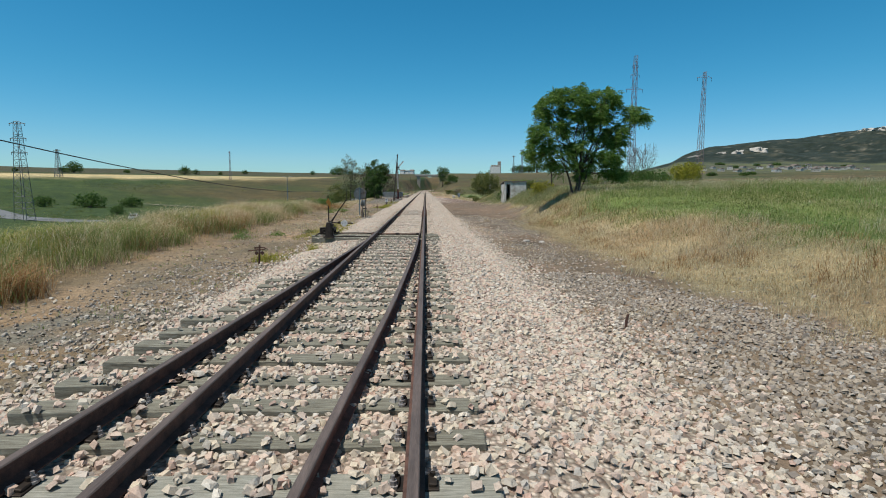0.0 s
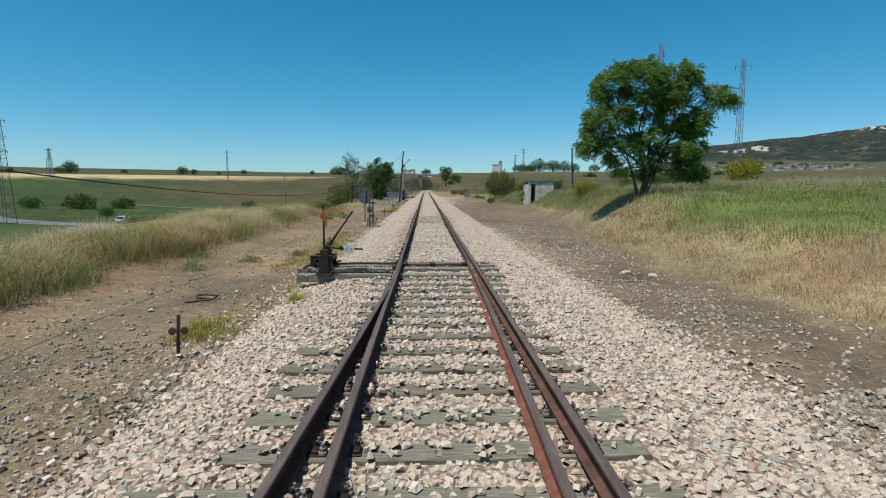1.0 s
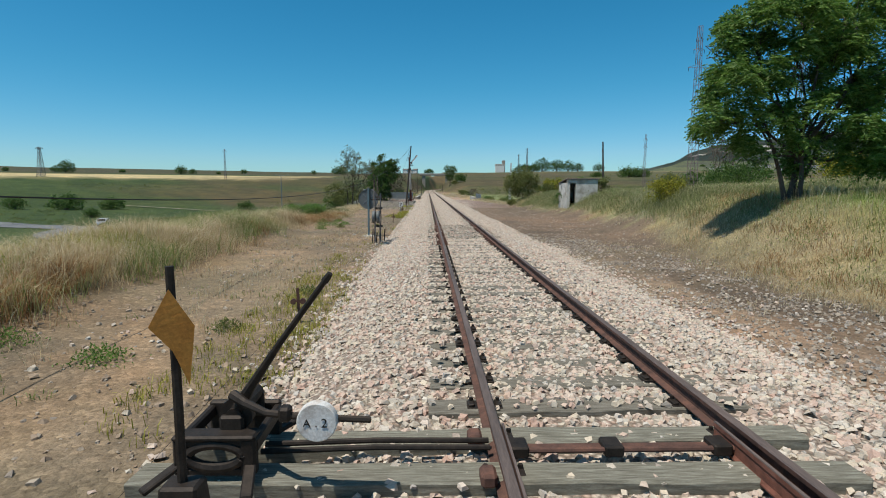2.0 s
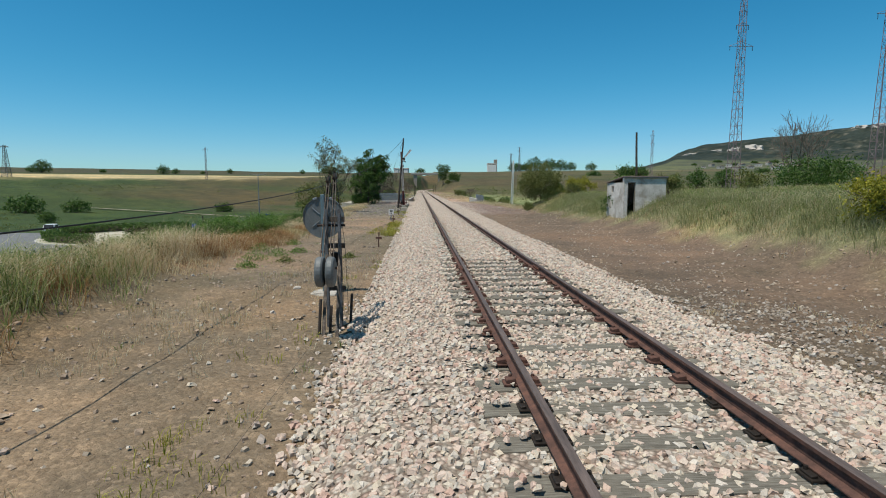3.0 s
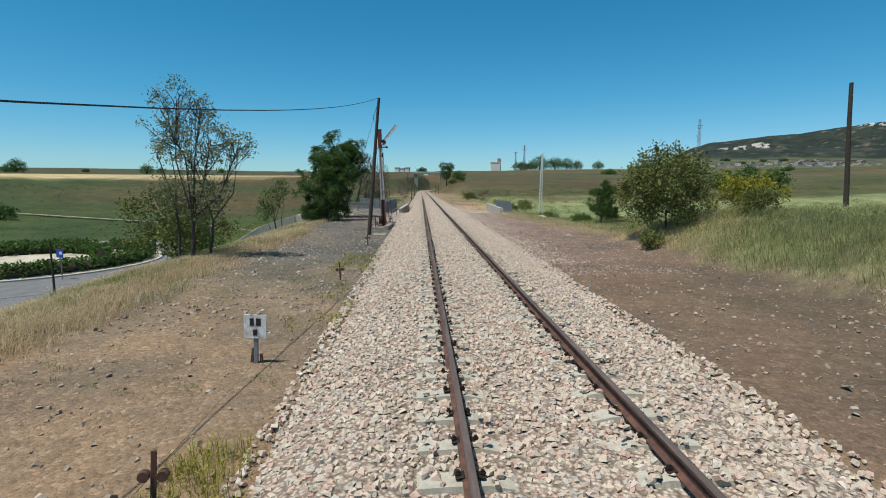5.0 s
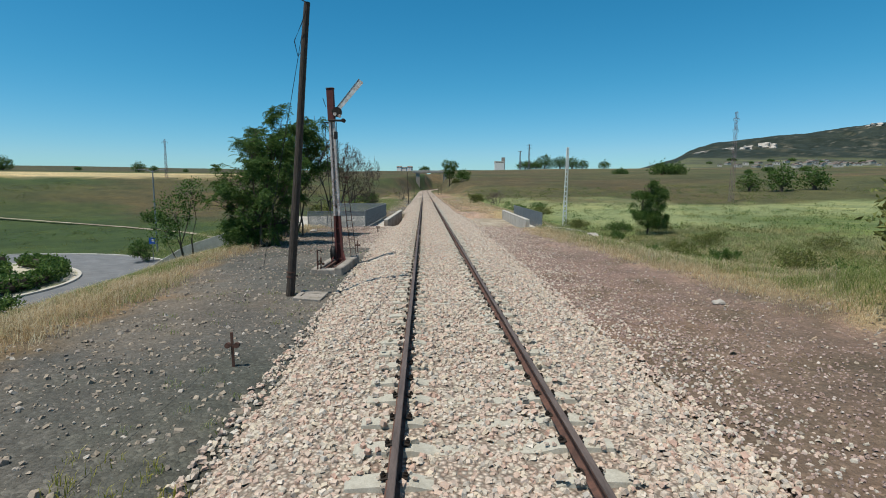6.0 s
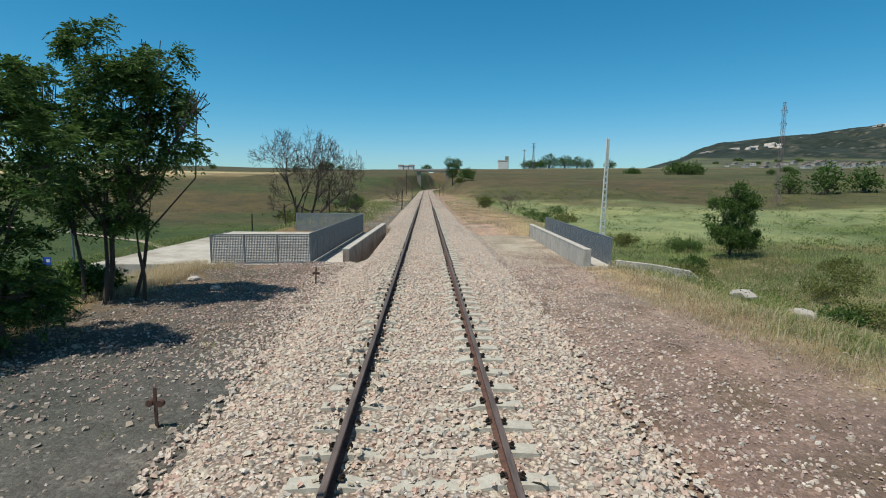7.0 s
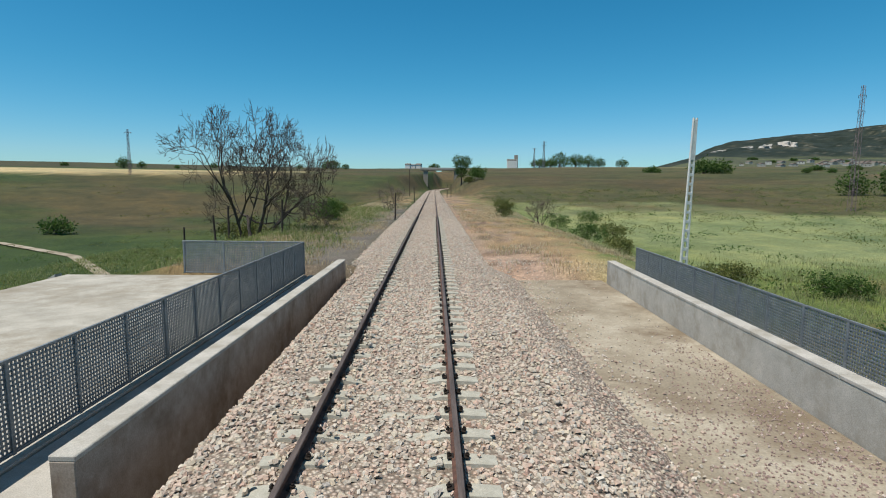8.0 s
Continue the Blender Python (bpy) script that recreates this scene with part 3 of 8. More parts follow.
def bed_z(x, y):
    a = np.abs(x)
    a = a - np.where(x > 0, 0.8, 0.3) * (1 - smooth_step(18, 32, y)) * smooth_step(2.0, 3.6, a)
    z = np.interp(a, [0, 1.75, 2.15, 2.95, 3.3, 4.2], [-0.045, -0.045, -0.09, -0.36, -0.6, -1.0])
    on_bridge = smooth_step(108.2, 109.8, y) * (1 - smooth_step(124.6, 126.4, y))
    narrow = np.interp(a, [0, 1.75, 2.1, 2.5, 2.62, 4.2], [-0.045, -0.045, -0.12, -0.5, -1.5, -5.5])
    wide = np.interp(a, [0, 1.75, 2.4, 3.5, 4.0, 4.2], [-0.045, -0.045, -0.11, -0.52, -0.8, -0.9])
    return z * (1 - on_bridge) + np.where(x < 0, narrow, wide) * on_bridge


by = spaced([(-30, 130, 0.5), (130, 460, 4)])
bx = np.array([-3.3, -3.0, -2.64, -2.5, -2.15, -1.75, -1.2, -0.6, 0, 0.6, 1.2, 1.75, 2.15, 2.6, 3.0, 3.3, 3.7, 4.2])
xx, yy = np.meshgrid(bx, by)
xx, yy = xx.ravel(), yy.ravel()
bz = bed_z(xx, yy) + 0.03 * (fractal(xx * 3, yy * 3, 51) - 0.5)
bi = np.arange(len(xx)).reshape(len(by), len(bx))
bf = np.stack([bi[:-1, :-1], bi[:-1, 1:], bi[1:, 1:], bi[1:, :-1]], -1).reshape(-1, 4)
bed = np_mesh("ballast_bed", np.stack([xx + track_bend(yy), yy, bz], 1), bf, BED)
tagged(bed, "pale pink and grey crushed stone track bed", "track bed", kind="structure")


# ---- track: rails, sleepers, ballast ----
GAUGE = 0.869
SWITCH_Y = 21.3
RAIL_PROFILE = [(-0.065, 0.02), (0.065, 0.02), (0.065, 0.03), (0.012, 0.05), (0.011, 0.122), (0.032, 0.132), (0.0345, 0.162), (0.028, 0.17),
                (-0.028, 0.17), (-0.0345, 0.162), (-0.032, 0.132), (-0.011, 0.122), (-0.012, 0.05), (-0.065, 0.03)]


def rail(points, label, side=RUST, taper=None, parent=None):
    """A flat-bottomed rail along (x, y) points, as foot with web and head; taper gives its width there, from 0 to 1."""
    r = thing("rail", pose(0, 0, 0), label, "rail", "rails of the track")
    for name, ids, mats in (("rail_foot", (4, 3, 2, 1, 0, 13, 12, 11), [side]), ("rail_head", (11, 10, 9, 8, 7, 6, 5, 4), [side, WORN])):
        bm = bmesh.new()
        rings = []
        for i, (px, py) in enumerate(points):
            w = taper[i] if taper is not None else 1
            rings.append([bm.verts.new((px + RAIL_PROFILE[k][0] * w, py, RAIL_PROFILE[k][1])) for k in ids])
        for r0, r1 in zip(rings, rings[1:]):
            for k in range(len(ids) - 1):
                f = bm.faces.new((r0[k], r1[k], r1[k + 1], r0[k + 1]))
                f.material_index = 1 if name == "rail_head" and k in (2, 3, 4) else 0
        bm.faces.new(rings[0])
        bm.faces.new(rings[-1][::-1])
        bmesh.ops.recalc_face_normals(bm, faces=bm.faces)
        finish(name, bm, mats, r)
    return r


def stock_left(y):
    return -GAUGE - 0.05 * np.clip(18.3 - y, 0, None) - 0.012 * np.exp(-((y - 18.3) / 1.6) ** 2)


JOINT_Y = 41.6
ys = np.linspace(-18, SWITCH_Y, 60)
rail([(float(stock_left(y)), y) for y in np.linspace(-18, JOINT_Y - 0.006, 90)], "brown rusted stock rail curving off from the straight track", RUST)
rail([(GAUGE, y) for y in np.linspace(-18, JOINT_Y - 0.006, 12)], "dark rusted straight stock rail on timber sleepers", RUST)
rail([(-GAUGE + 0.054 * float(smooth_step(15, SWITCH_Y, y)), y) for y in ys], "dark straight switch blade lying against its stock rail", RUST, [1 - 0.75 * float(smooth_step(15, SWITCH_Y, y)) for y in ys])
rail([(float(np.interp(y, [-18, 4.5, 9, 13, 15, 17, SWITCH_Y], [-0.95, 0.25, 0.475, 0.60, 0.65, 0.69, 0.725])), y) for y in ys], "red-rusted curved switch blade standing open", RUST_RED,
     [1 - 0.7 * float(smooth_step(16, SWITCH_Y, y)) for y in ys])
far_y = np.concatenate([np.arange(JOINT_Y + 0.006, 300, 20), np.arange(300, 452, 8)])
for s in (-1, 1):
    rail([(s * GAUGE + float(track_bend(y)), y) for y in far_y], "long dark rusted running rail on pale ballast", RUST)


def fishplate(m):
    joint = thing("fishplate_joint", m, "rusted bolted fishplates joining two rail ends", "rail joint", "rail joints")
    for s in (-1, 1):
        bm = bmesh.new()
        cuboid(bm, (s * 0.026, 0, 0.088), (0.022, 0.62, 0.07), bevel=0.006)
        plate = part("fishplate", bm, RUST, joint)
        for k in range(4):
            bm = bmesh.new()
            tube(bm, [(s * 0.036, -0.225 + 0.15 * k, 0.088), (s * 0.066, -0.225 + 0.15 * k, 0.088)], 0.017, 6)
            part("bolt", bm, RUST_RED, plate)
    return joint


first_joint = fishplate(pose(-GAUGE, JOINT_Y, 0))
copy_thing(first_joint, pose(GAUGE, JOINT_Y, 0))

# timber sleepers under the switch and on to the joint
WOOD_Y = [y for y in np.arange(8.2 - 0.6 * 14, 43.6, 0.6) if not 19.75 < y < 21.7]


def wood_span(y):
    if y < 9.2:
        return -2.4, 1.38
    if y < 12:
        return -2.1, 1.38
    if y < 15.2:
        return -1.77, 1.38
    return -1.32, 1.34


def chair_mesh(width, block, rise, material):
    bm = bmesh.new()
    cuboid(bm, (0, 0, 0.012), (width, 0.165, 0.021), bevel=0.003)
    for s in (-1, 1):
        x = width * 0.5 - block * 0.75
        cuboid(bm, (s * x, 0, 0.02 + rise / 2), (block, 0.12, rise), turn(0, s * 8, 0), 0.006)
        tube(bm, [(s * x, 0.03, 0.02), (s * x, 0.03, 0.05 + rise * 0.8)], 0.017, 6)
    me = bpy.data.meshes.new("rail_chair")
    bm.to_mesh(me)
    bm.free()
    me.materials.append(material)
    return me


CHAIR, CHAIR_HEAVY = chair_mesh(0.30, 0.05, 0.026, DARKSTEEL), chair_mesh(0.38, 0.10, 0.05, CHAIR_RUST)


def timber_sleeper(y, x0, x1, label, z=0.0, width=0.25, depth=0.2, material=TIMBER):
    skew = random.uniform(-0.02, 0.02)
    bm = bmesh.new()
    cuboid(bm, ((x0 + x1) / 2, y, z - depth / 2), (x1 - x0, width * random.uniform(0.92, 1.08), depth), turn(0, 0, math.degrees(skew)), 0.012)
    bmesh.ops.subdivide_edges(bm, edges=[e for e in bm.edges if e.calc_length() > 1], cuts=7, use_grid_fill=True)
    for v in bm.verts:
        v.co += Vector((0.010, 0.008, 0.006)) * random.uniform(-1, 1)
    ob = finish("timber_sleeper", bm, material)
    return tagged(ob, label, "sleeper", "timber sleepers of the track")


def bolt_mesh():
    """A square-headed screw with its washer."""
    bm = bmesh.new()
    tube(bm, [(0, 0, 0), (0, 0, 0.018)], 0.034, 8)
    tube(bm, [(0, 0, 0.015), (0, 0, 0.045)], 0.024, 6)
    tube(bm, [(0, 0, 0.04), (0, 0, 0.075)], 0.012, 6)
    me = bpy.data.meshes.new("bolt")
    bm.to_mesh(me)
    bm.free()
    me.materials.append(BOLT_GREY)
    return me


BOLT = bolt_mesh()


def chairs_on(ob, y, xs, z=0.0):
    for x in xs:
        c = new("rail_chair", CHAIR if y < 34 else CHAIR_HEAVY)
        c.parent = ob
        c.location = (x, y, z - 0.012)
        for s in (-1, 1) if y < 14 else ():
            b = new("bolt", BOLT)
            b.parent = c
            b.location = (s * 0.125, 0.05 * s, 0.022)


for y in WOOD_Y:
    x0, x1 = wood_span(y)
    ob = timber_sleeper(y, x0 + random.uniform(-0.05, 0.05), x1 + random.uniform(-0.04, 0.04), "grey cracked timber sleeper bedded in the ballast", random.uniform(-0.012, 0.008) - (0.022 if 22.4 < y < 36.5 else 0), material=TIMBER_PALE if y < 5 else TIMBER_GREY if y < 13 else TIMBER)
    chairs_on(ob, y, [GAUGE] + ([-GAUGE, float(stock_left(y))] if y < 17 else [-GAUGE]))
for y in (19.98, 20.87, 21.37):
    ob = timber_sleeper(y, -3.0 - 0.2 * (20.5 < y < 21) - 0.1 * (y > 21), 1.42, "long bleached timber carrying the switch stand beside the track", 0.045, 0.25, 0.17, TIMBER_GREY)
    chairs_on(ob, y, [-GAUGE, GAUGE], 0.02)


def concrete_sleeper(m):
    s = thing("concrete_sleeper", m, "pale concrete sleeper half buried in the ballast", "sleeper", "concrete sleepers of the track")
    bm = bmesh.new()
    prof = [(-1.3, 0.13, -0.02), (-1.02, 0.14, 0.0), (-0.72, 0.14, 0.0), (-0.5, 0.12, -0.055), (0.5, 0.12, -0.055), (0.72, 0.14, 0.0), (1.02, 0.14, 0.0), (1.3, 0.13, -0.02)]
    rings = [[bm.verts.new(v) for v in ((x, -w, -0.2), (x, w, -0.2), (x, w * 0.8, z), (x, -w * 0.8, z))] for x, w, z in prof]
    for r0, r1 in zip(rings, rings[1:]):
        for k in range(4):
            bm.faces.new((r0[k], r0[(k + 1) % 4], r1[(k + 1) % 4], r1[k]))
    bm.faces.new(rings[0][::-1])
    bm.faces.new(rings[-1])
    body = part("body", bm, SLEEPER, s)
    for rx in (-GAUGE, GAUGE):
        for k in (-1, 1):
            bm = bmesh.new()
            cuboid(bm, (rx + k * 0.085, 0, 0.03), (0.075, 0.10, 0.016), turn(0, k * 10, 0), 0.004)
            tube(bm, [(rx + k * 0.1, 0, 0.0), (rx + k * 0.1, 0, 0.075)], 0.016, 6)
            tube(bm, [(rx + k * 0.1, 0, 0.04), (rx + k * 0.1, 0, 0.055)], 0.028, 6)
            part("rail_clip", bm, DARKSTEEL, s, "dark steel rail clip and bolt")
    return s


CONC_Y = np.arange(110.64 - 0.6 * 111, 152, 0.6)
first = concrete_sleeper(pose(0, float(CONC_Y[0]), 0.008))
for y in CONC_Y[1:]:
    copy_thing(first, pose(random.uniform(-0.015, 0.015), float(y), 0.008 + random.uniform(-0.006, 0.006), 0, 0, random.uniform(-0.5, 0.5)))


def sleeper_clear(x, y):
    """True where a stone would lie on wood or concrete that shows."""
    wood = np.zeros(len(x), bool)
    for yc in list(WOOD_Y) + [19.98, 20.87, 21.37]:
        x0, x1 = (-3.2, 1.42) if 19.9 < yc < 21.5 else wood_span(yc)
        wood |= (np.abs(y - yc) < 0.125) & (x > x0) & (x < x1)
    k = np.abs((y - CONC_Y[0] + 0.3) % 0.6 - 0.3) < 0.14
    seat = (np.abs(x) > 0.56) & (np.abs(x) < np.where(x > 0, 1.32, 1.25)) & k & (y > 43.6)
    return wood, seat


def ballast(name, n, x0, x1, y0, y1, lo, hi, keep=None, label="", material=STONE):
    x, y = rng.uniform(x0, x1, n), rng.uniform(y0, y1, n)
    size = rng.uniform(lo, hi, n)
    wood, seat = sleeper_clear(x, y)
    ok = ~(wood & (rng.random(n) > np.where(y > 22.4, np.where((x < -0.9) | (y > 36.5), 0.4, 1.0), np.where((x > -0.8) & (x < 0.8), 0.45, 0.26))))
    shown = np.where(x > 0, 0.35 + np.where(x > 0.9, 0.62, 0.4) * smooth_step(80, 98, y), 0.45)
    ok &= ~(seat & (rng.random(n) < shown))
    rails_x = [np.full(n, GAUGE), np.full(n, -GAUGE), np.where(y < 19, stock_left(y), 9), np.where(y < 19.5, stock_left(y) + 2 * GAUGE, 9)]
    for r in rails_x:
        ok &= np.abs(x - r) > 0.075
    ok &= ~((y > 109.3) & (y < 124.6) & (x < -2.5))
    if keep is not None:
        ok &= keep(x, y)
    x, y, size, wood, seat = x[ok], y[ok], size[ok], wood[ok], seat[ok]
    deck = np.where((y > 109.3) & (y < 125.1) & (x > -3), -0.715, -9)
    z = np.maximum(np.maximum(bed_z(x, y), land_z(x, y)), deck) + size * rng.uniform(0.25, 0.8, len(x))
    on = (wood & ((y < 22.4) | (x < -0.9) | (y > 36.5))) | seat | ((np.abs(y % 0.6) < 0.0) & (y > 44))
    z = np.where(on, 0.012 + size * 0.55, z)
    ob = stones(name, np.stack([x + track_bend(y), y, z], 1), size, material)
    return tagged(ob, label or "angular pink, cream and grey crushed stone heaped round the sleepers", "ballast", kind="stuff")


ballast("ballast_stones", 58000, -3.0, 3.0, 1.5, 46, 0.019, 0.034)
ballast("ballast_stones", 72000, -3.0, 3.0, 46, 119, 0.020, 0.036)
ballast("ballast_stones", 16000, -2.8, 2.8, 119, 150, 0.020, 0.034)
ballast("ballast_stones", 3500, -2.7, 2.7, 150, 190, 0.024, 0.042)
ballast("ballast_stones", 36000, 2.6, 6.8, 1.5, 37, 0.014, 0.033, lambda x, y: rng.random(len(x)) < (1 - smooth_step(0, 1, (x - np.maximum(2.6, 3.4 - 0.045 * y)) / np.maximum(1.2, 2.8 - 0.085 * y))) * 0.95 + 0.02, "crushed stone spilled thinly over the verge")
ballast("ballast_stones", 26000, 2.9, 9.5, 1.2, 14, 0.010, 0.034, lambda x, y: rng.random(len(x)) < smooth_step(2.9, 4.2, x) * (1 - smooth_step(0, 1, (x - np.interp(y, [0, 6, 9, 14], [7.8, 7.2, 6.0, 4.4])) / 1.6)) * (0.45 + 0.55 * smooth_step(0.38, 0.5, fractal(x * 0.6, y * 0.6, 65))), "flat grey-brown rubble strewn thickly over the verge", GREYSTONE)
ballast("ballast_stones", 20000, 2.9, 8.2, 12, 42, 0.009, 0.030, lambda x, y: rng.random(len(x)) < (1 - smooth_step(0, 1, (x - np.interp(y, [12, 20, 30, 42], [4.4, 4.4, 5.6, 3.6])) / 1.8)) * (0.2 + 0.8 * smooth_step(0.40, 0.52, fractal(x * 0.6, y * 0.6, 67))), "small grey-brown stones strewn over the verge", GREYSTONE)
ballast("ballast_stones", 9000, -6.4, -2.9, 1.5, 16, 0.009, 0.026, lambda x, y: rng.random(len(x)) < (1 - smooth_step(3.4, 6.2, -x)) * 0.85 + 0.05, "small grey chippings spread over the verge", GREYSTONE)
ballast("ballast_stones", 12000, -6.2, -2.6, 1.5, 40, 0.016, 0.038, lambda x, y: rng.random(len(x)) < (1 - smooth_step(2.8, np.interp(y, [0, 10, 15, 40], [5.2, 4.7, 3.9, 3.5]), -x)) * 0.92 + 0.02, "grey crushed stone spilled over the verge")
ballast("ballast_stones", 12000, 2.6, 7.0, 74, 109, 0.013, 0.030, lambda x, y: rng.random(len(x)) < (1 - smooth_step(2.9, 4.7 + 0.05 * (y - 74), x)) * 0.95, "crushed stone spilled over the bare verge")
ballast("ballast_stones", 30000, 2.8, 8.2, 72, 109, 0.008, 0.024, lambda x, y: rng.random(len(x)) < (1 - smooth_step(3.4, 7.6, x)) * 0.9 + 0.1, "small purplish rubble strewn over the bare verge", RUBBLE)


def loose(name, n, x0, x1, y0, y1, lo, hi, material, label):
    x, y = rng.uniform(x0, x1, n), rng.uniform(y0, y1, n)
    keep = fractal(x * 0.7, y * 0.7, 61) > rng.random(n) * 0.8
    x, y = x[keep], y[keep]
    size = lo + (hi - lo) * rng.random(len(x)) ** 3
    ob = stones(name, np.stack([x, y, land_z(x, y) + size * 0.25], 1), size, material)
    return tagged(ob, label, "stones", kind="stuff")


ballast("ballast_stones", 8000, 2.4, 6.6, 107, 127, 0.012, 0.028, lambda x, y: rng.random(len(x)) < (1 - smooth_step(3.2, 5.4, x)) * 0.97 + 0.03, "crushed stone drifting over the sandy bridge deck")
ballast("ballast_stones", 11000, 3.0, 6.75, 107, 119, 0.006, 0.018, lambda x, y: rng.random(len(x)) < 1 - smooth_step(110, 119, y + 1.5 * (6 - x)), "brown grit and rubble lying on the bridge deck", RUBBLE)
ballast("ballast_stones", 16000, -7.6, -2.7, 93, 109.2, 0.008, 0.026, lambda x, y: rng.random(len(x)) < smooth_step(93, 101, y - 0.8 * x - 4) * (1 - 0.75 * smooth_step(4.2, 7.0, -x)), "brown and grey rubble strewn before the bridge", RUBBLE)
ballast("ballast_stones", 7000, -5.2, -2.7, 96, 109.2, 0.012, 0.03, lambda x, y: rng.random(len(x)) < 1 - smooth_step(2.9, 4.6, -x), "crushed stone spilled before the bridge")
loose("loose_stones", 5000, -8.5, -2.8, 2, 70, 0.007, 0.032, GREYSTONE, "loose grey and brown stones scattered on the bare verge")
loose("loose_stones", 6000, -8.0, -2.8, 66, 108, 0.012, 0.05, GREYSTONE, "broken grey stones lying on the dark verge")
loose("loose_stones", 10000, -8.8, -2.8, 68, 108, 0.008, 0.040, GREYSTONE, "grey rubble and chippings on the dark verge")
loose("loose_stones", 8000, 2.8, 9.0, 8, 108, 0.008, 0.04, GREYSTONE, "small stones scattered on bare brown soil")

loose("soil_clods", 6000, -8.0, -2.8, 12, 68, 0.008, 0.045, CLODS, "dry clods and crumbs of brown soil")
loose("soil_clods", 8000, 2.8, 9.0, 24, 90, 0.008, 0.045, CLODS, "dry clods of tilled brown soil")

# ---- switch stand and its rods ----
def switch_stand(m):
    """Local origin on the timbers; x along the rods towards the track."""
    s = thing("switch_stand", m, "black cast-iron switch lever stand bolted to two timbers", "switch stand")
    bm = bmesh.new()
    rings = []
    for z, w, d in ((0.0, 0.125, 0.10), (0.05, 0.12, 0.095), (0.46, 0.085, 0.065), (0.53, 0.078, 0.06)):
        rings.append([bm.verts.new((0.20 + sx * w, sy * d - 0.52, z)) for sx, sy in ((-1, -1), (1, -1), (1, 1), (-1, 1))])
    for r0, r1 in zip(rings, rings[1:]):
        for k in range(4):
            bm.faces.new((r0[k], r0[(k + 1) % 4], r1[(k + 1) % 4], r1[k]))
    bm.faces.new(rings[-1])
    bmesh.ops.bevel(bm, geom=list(bm.edges), offset=0.012, segments=1, affect="EDGES")
    prism(bm, [(0.27, 0.02), (0.36, 0.02), (0.295, 0.47)], [(0, -0.55, 0), (0, -0.53, 0)])
    column = part("housing", bm, DARKSTEEL, s, "black tapered cast-iron signal column")
    bm = bmesh.new()
    cuboid(bm, (0.20, -0.52, 0.012), (0.36, 0.26, 0.025), bevel=0.005)
    part("foot_plate", bm, DARKSTEEL, column)
    for sx in (0.05, 0.35):
        bm = bmesh.new()
        tube(bm, [(sx, -0.61, 0.02), (sx, -0.61, 0.07)], 0.018, 6)
        part("bolt", bm, RUST, column)
    # cast frame standing across the two further timbers
    bm = bmesh.new()
    ov = [(-0.05 + 0.165 * math.cos(a), 0.42, 0.145 + 0.075 * math.sin(a)) for a in np.linspace(0, 2 * math.pi, 25)]
    tube(bm, ov, 0.034, 8, False)
    cuboid(bm, (-0.05, 0.45, 0.265), (0.50, 0.13, 0.035), bevel=0.012)
    cuboid(bm, (-0.05, 0.43, 0.235), (0.46, 0.06, 0.06), bevel=0.012)
    cuboid(bm, (-0.05, 0.43, 0.045), (0.42, 0.06, 0.05), bevel=0.01)
    for sx in (-0.25, 0.15):
        cuboid(bm, (sx, 0.43, 0.14), (0.10, 0.07, 0.24), bevel=0.015)
    part("front_cheek", bm, DARKSTEEL, s, "black cast-iron cheek with an oval opening")
    bm = bmesh.new()
    cuboid(bm, (-0.05, 0.98, 0.14), (0.5, 0.05, 0.26), bevel=0.015)
    part("back_cheek", bm, DARKSTEEL, s)
    for sx in (-0.28, 0.18):
        bm = bmesh.new()
        cuboid(bm, (sx, 0.7, 0.2), (0.05, 0.55, 0.09), turn(0, 0, 0), 0.012)
        part("side_bar", bm, DARKSTEEL, s)
    for x0, y0, x1, y1 in ((-0.28, 0.42, -0.4, 0.28), (0.16, 0.42, 0.20, 0.22), (-0.28, 1.0, -0.36, 1.08), (0.18, 1.0, 0.26, 1.08)):
        bm = bmesh.new()
        dx, dy = x1 - x0, y1 - y0
        cuboid(bm, ((x0 + x1) / 2, (y0 + y1) / 2, 0.05), (math.hypot(dx, dy) + 0.08, 0.07, 0.035), Euler((0, 0.35 if y1 < 0.5 else -0.2, math.atan2(dy, dx))).to_quaternion(), 0.008)
        part("foot", bm, DARKSTEEL, s)
    bm = bmesh.new()
    tube(bm, [(0.04, 0.5, 0.36), (0.05, 0.92, 0.36)], 0.05, 12)
    tube(bm, [(0.045, 0.52, 0.36), (0.045, 0.60, 0.36)], 0.105, 16)
    for yy in (0.5, 0.9):
        cuboid(bm, (0.03, yy, 0.28), (0.15, 0.05, 0.18), bevel=0.015)
    part("pivot", bm, DARKSTEEL, s)
    bm = bmesh.new()
    tube(bm, [(0.20, -0.52, 0.5), (0.20, -0.52, 1.0), (0.195, -0.52, 1.46)], [0.021, 0.02, 0.018], 8)
    rod = part("signal_rod", bm, DARKSTEEL, s)
    bm = bmesh.new()
    outline = [(-0.005, 1.33), (0.085, 1.17), (0.075, 1.08), (0.055, 0.92), (0.0, 1.07), (-0.085, 1.18)]
    prism(bm, outline, [(0, -0.003, 0), (0, 0.003, 0)])
    bmesh.ops.rotate(bm, verts=bm.verts, cent=(0, 0, 0), matrix=Matrix.Rotation(radians(24), 3, "Z"))
    bmesh.ops.translate(bm, verts=bm.verts, vec=(0.205, -0.548, 0.04))
    part("arrow_plate", bm, OCHRE, rod, "flaking ochre sheet-metal arrow plate")
    bm = bmesh.new()
    tube(bm, [(0.02, 0.56, 0.34), (0.13, 0.53, 0.52), (0.36, 0.44, 0.85), (0.66, 0.34, 1.25)], [0.055, 0.032, 0.020, 0.017], 10)
    lever = part("lever", bm, DARKSTEEL, s, "black throw lever leaning towards the track")
    bm = bmesh.new()
